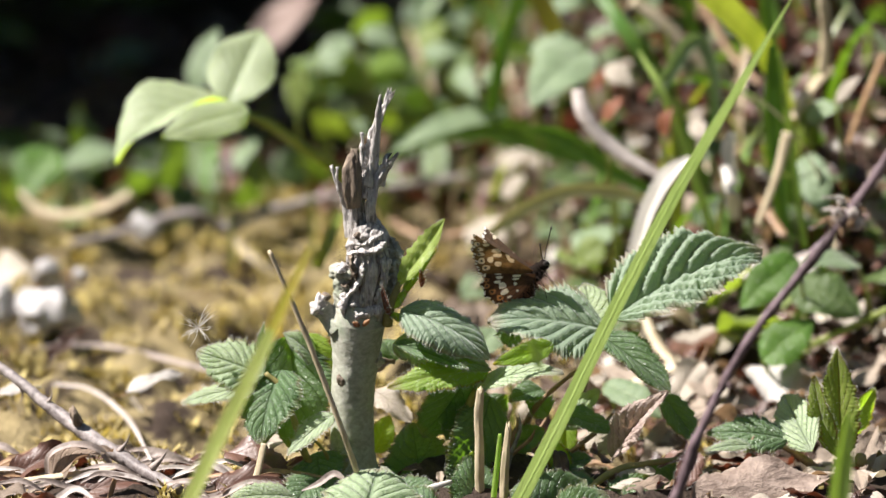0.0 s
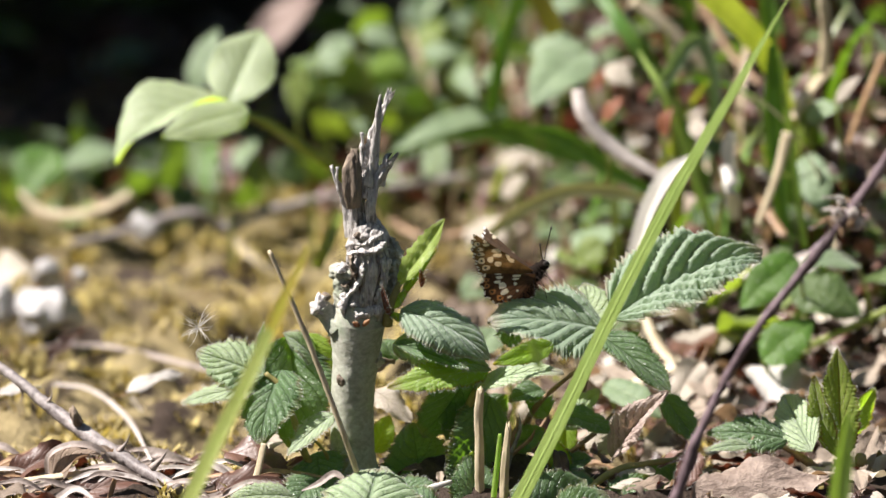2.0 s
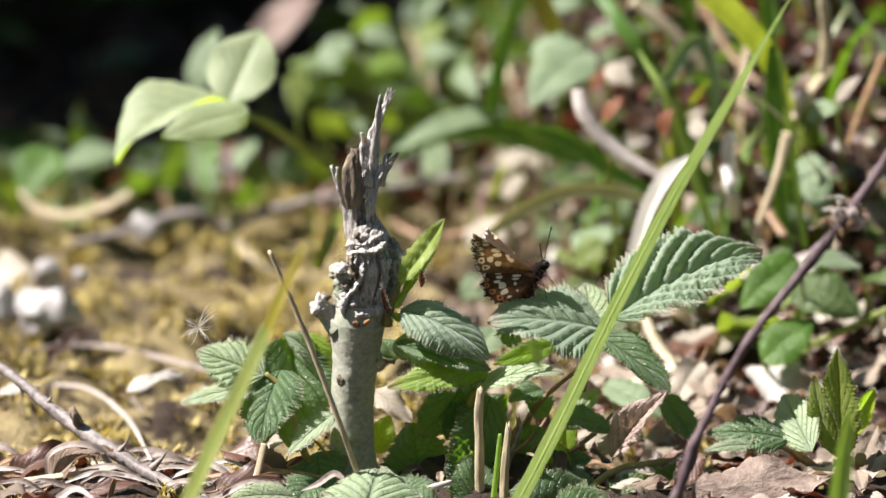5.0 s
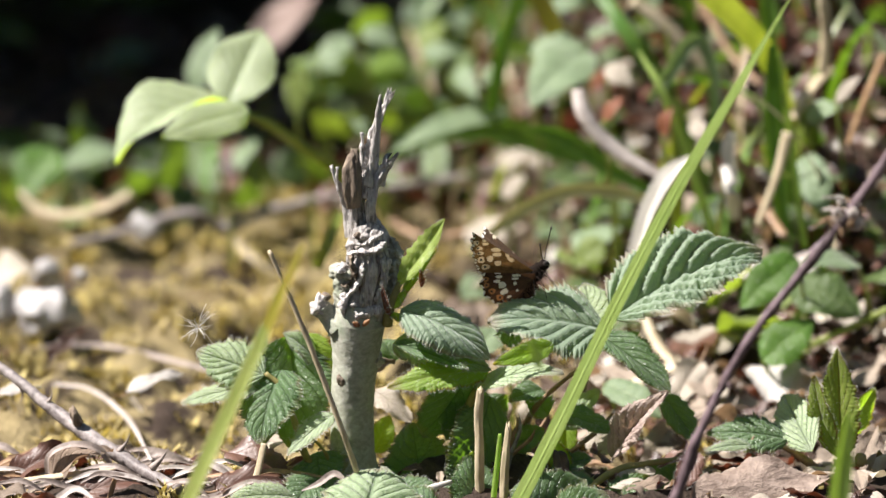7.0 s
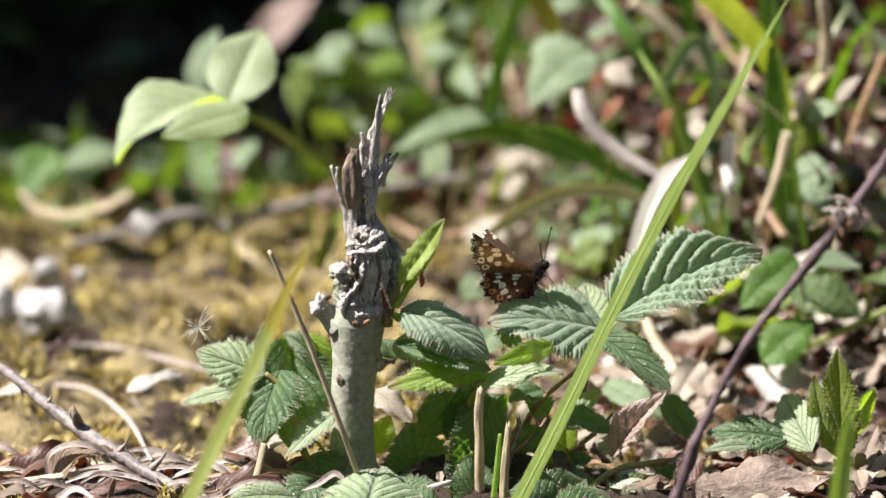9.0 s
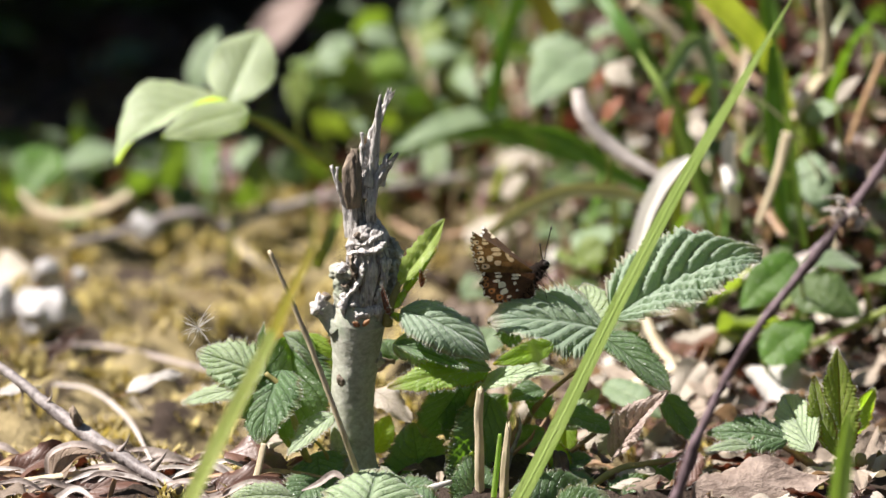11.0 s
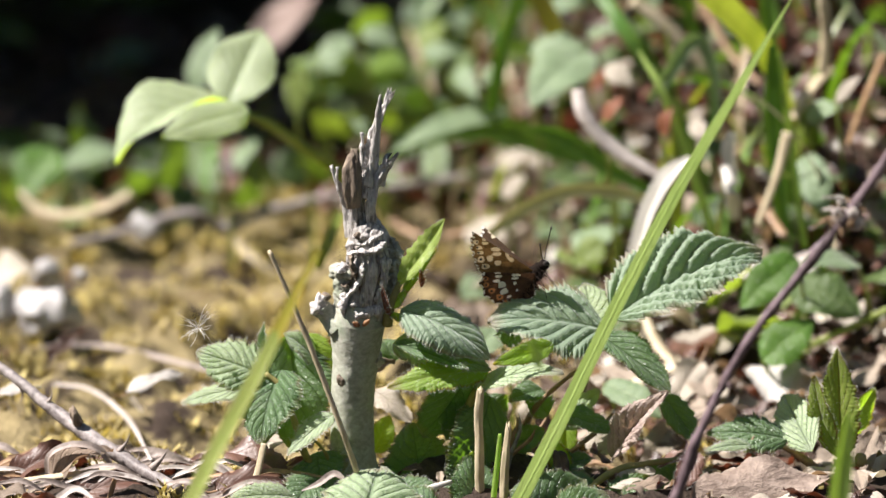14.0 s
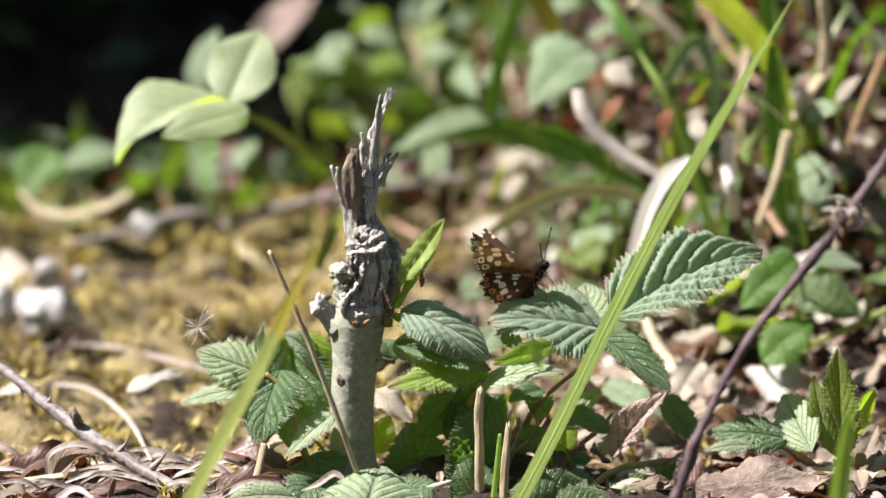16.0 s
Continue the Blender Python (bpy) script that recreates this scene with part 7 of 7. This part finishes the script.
def moss_edge():
    """Leaves and litter along the moss's back rim, dark in place of shade there."""
    rng = random.Random(55)
    tmpl = [blade_grid(1, rng.uniform(0.5, 0.85), 16, rng.uniform(10, 80), 0.1, 5, 0.12, 5, 0.03, 0.08, i, 12, 6) for i in range(6)]
    for name, m, n, lab in (("rim_leaves", UNDER, 60, "green leaves along the back rim of the moss, dark in place of shade"), ("rim_shade_litter", DEAD_RED, 90, "red-brown dead leaves along the back rim of the moss, dark in place of shade")):
        pl = []
        while len(pl) < n:
            x = rng.uniform(-0.13, -0.045) if m is UNDER else rng.uniform(-0.09, 0.045)
            y = 0.265 + 0.07 * rng.random() + 0.012 * math.sin(x * 90) - 0.35 * max(0, x)
            pl.append((rng.randrange(6), turned(x, y, float(land(x, y)) + rng.uniform(0, 0.014), rng.uniform(0.006, 0.016), rng.uniform(-30, 75), rng.uniform(-50, 50), rng.uniform(0, 360))))
        single(name, scatter_mesh(tmpl, pl), m, (0, 0, 0), lab, "undergrowth", kind="stuff")


moss_edge()


def tangle():
    """Thin grass and small pale scraps woven through the litter of the bank, too many to count."""
    rng = random.Random(91)
    tmpl = [blade_grid(1, rng.uniform(0.03, 0.06), 20, rng.uniform(20, 110), 0.0, 1, 0.0, 1, 0.0, 0.0, i, 12, 2, 0.6, 0.4) for i in range(6)]
    for name, m, n, lab in (("fine_grass", GRASS_DARK, 70, "fine green grass growing through the litter"), ("fresh_fine_grass", GRASS_OLIVE, 50, "fresh bright grass growing through the litter"), ("dry_fine_grass", STRAW, 50, "dry bleached grass woven through the litter")):
        pl = []
        while len(pl) < n:
            y = rng.uniform(0.12, 0.5)
            x = rng.uniform(0.0, 0.15)
            if x < 0.03 and y < 0.2 or x > 0.09 and rng.random() < 0.6:
                continue
            s = rng.uniform(0.02, 0.06)
            pl.append((rng.randrange(6), turned(x, y, float(land(x, y)) - 0.002, s, rng.uniform(-20, 20), rng.uniform(-85, -25), rng.uniform(0, 360))))
        single(name, scatter_mesh(tmpl, pl), m, (0, 0, 0), lab, "grass", kind="stuff")
    tmpl = [blade_grid(1, rng.uniform(0.4, 0.8), 20, rng.uniform(0, 90), 0.1, 5, 0.15, 5, 0.03, 0.1, i, 10, 6) for i in range(6)]
    for name, m, n, lab in (("bleached_scraps", STRAW_WHITE, 130, "bleached white leaf scraps in the litter"), ("dark_scraps", DEAD_RED, 300, "dark red-brown leaf scraps in the litter"), ("moss_scraps", UNDER_YOUNG, 130, "small bright green leaves in the litter")):
        pl = []
        while len(pl) < n:
            y = rng.uniform(0.1, 0.4)
            x = rng.uniform(0.02, 0.14)
            if m is STRAW_WHITE and x > 0.075 and y > 0.18:
                continue
            pl.append((rng.randrange(6), turned(x, y, float(land(x, y)) + rng.uniform(0, 0.01), rng.uniform(0.003, 0.008), rng.uniform(-70, 70), rng.uniform(-60, 60), rng.uniform(0, 360))))
        single(name, scatter_mesh(tmpl, pl), m, (0, 0, 0), lab, "leaf litter", kind="stuff")


tangle()


def clearing_floor():
    """Dead leaves and low green leaves over the rest of the clearing, too many to count."""
    rng = random.Random(63)
    tmpl = [blade_grid(1, rng.uniform(0.5, 0.85), rng.uniform(5, 35), rng.uniform(0, 90), 0.1, 3, 0.1, 3, 0.0, 0.1, i, 5, 2) for i in range(6)]
    for name, m, n, lab, cat in (("clearing_litter", DEAD, 4200, "brown dead leaves strewn over the clearing", "leaf litter"), ("clearing_red_litter", DEAD_RED, 2600, "dark red-brown dead leaves strewn over the clearing", "leaf litter"), ("clearing_leaves", UNDER, 3600, "low green leaves over the clearing", "undergrowth"), ("clearing_moss_tufts", GRASS_OLIVE, 1800, "olive grass and moss tufts over the clearing", "grass")):
        pl = []
        while len(pl) < n:
            a, k = rng.uniform(0, 6.28), 0.2 + 3.6 * rng.random() ** 0.8
            x, y = k * math.cos(a), 0.2 + k * math.sin(a)
            if abs(x) < 0.22 + 0.1 * abs(y) and y > -0.2 or x > -0.22 and y > 0 and x < 0.4:
                continue
            if abs(x) < 0.25 and abs(y + 1.03) < 0.25:
                continue
            pl.append((rng.randrange(6), turned(x, y, float(land(x, y)) + rng.uniform(0, 0.012), rng.uniform(0.02, 0.07), rng.uniform(-30, 40), rng.uniform(-35, 35), rng.uniform(0, 360))))
        single(name, scatter_mesh(tmpl, pl), m, (0, 0, 0), lab, cat, kind="stuff")


clearing_floor()


def motions():
    home = Matrix.Translation(TALL_BLADE.location)
    tall = ((0, 0), (0.5, -2), (1, -4), (1.5, -4), (2, -4), (2.5, -2), (3, 0), (3.5, 0), (4, -2), (5.2, -2), (6.5, -2), (7, -2), (7.5, -2), (8, -4), (8.5, -2), (9, -4), (10.2, -1), (11.5, 1), (12, 2), (12.5, 3), (13, 1), (13.5, 3), (14, 0), (14.5, 6), (15, 3), (15.5, 1), (16, 1))
    walk(TALL_BLADE, [(t, home @ pose(0, 0, 0, 0, d * 0.068, 0)) for t, d in tall])
    home2 = Matrix.Translation(SIDE_BLADE.location)
    side = ((0, 0), (0.5, -3), (1, -6), (1.5, -12), (2, -3), (2.5, -7), (3, -5), (3.5, -6), (4, -8), (5.2, -12), (6.5, -15), (7, -13), (7.5, -15), (8, -14), (8.5, -13), (9, -4), (10.2, 1), (11.5, 6), (12, 7), (12.5, 11), (13, 15), (13.5, 6), (14, 13), (14.5, 25), (15, 4), (15.5, 12), (16, 10))
    walk(SIDE_BLADE, [(t, home2 @ pose(0, 0, 0, 0, d * 0.10, 0)) for t, d in side])
    # wings open and close by a few degrees about the body
    near = ((0, 2), (0.5, 0), (1, 2), (1.5, 2), (2, 2), (2.5, 5), (3, 4), (3.5, 2), (4, 2), (6.5, -1), (7, -1), (8, -1), (9, 0), (11.5, -3), (14, -3), (14.5, -1), (16, -1))
    far = ((0, 0), (1, 0), (1.5, -3), (2, -1), (2.5, 2), (3, 3), (4, 3), (6.5, 0), (8, -1), (9, 0), (11.5, -4), (14, -3.5), (16, -3))
    for w, rows, rest, sgn, k in ((WINGS[0], near, 9.5, 1, 1.0), (WINGS[1], near, 9.5, 1, 1.0), (WINGS[2], far, 38, -1, 0.9), (WINGS[3], far, 30, -1, 0.8)):
        at = Matrix.Translation(w.location)
        walk(w, [(t, at @ Matrix.Rotation(radians(sgn * (rest + d * k)), 4, BODY_AXIS)) for t, d in rows])
    at = Matrix.Translation(SEED.location)
    puff = ((0, 0), (0.5, 3), (1, -2), (2, 1), (3, 4), (3.5, 9), (4, 4), (6.5, -2), (7, -4), (8, -2), (9, 0), (11.5, 6), (12, 2), (13, 4), (14, -3), (15, 1), (15.5, -6), (16, -2))
    walk(SEED, [(t, at @ pose(0, 0, 0, 0, d * 1.5, d * 1.2)) for t, d in puff])


motions()
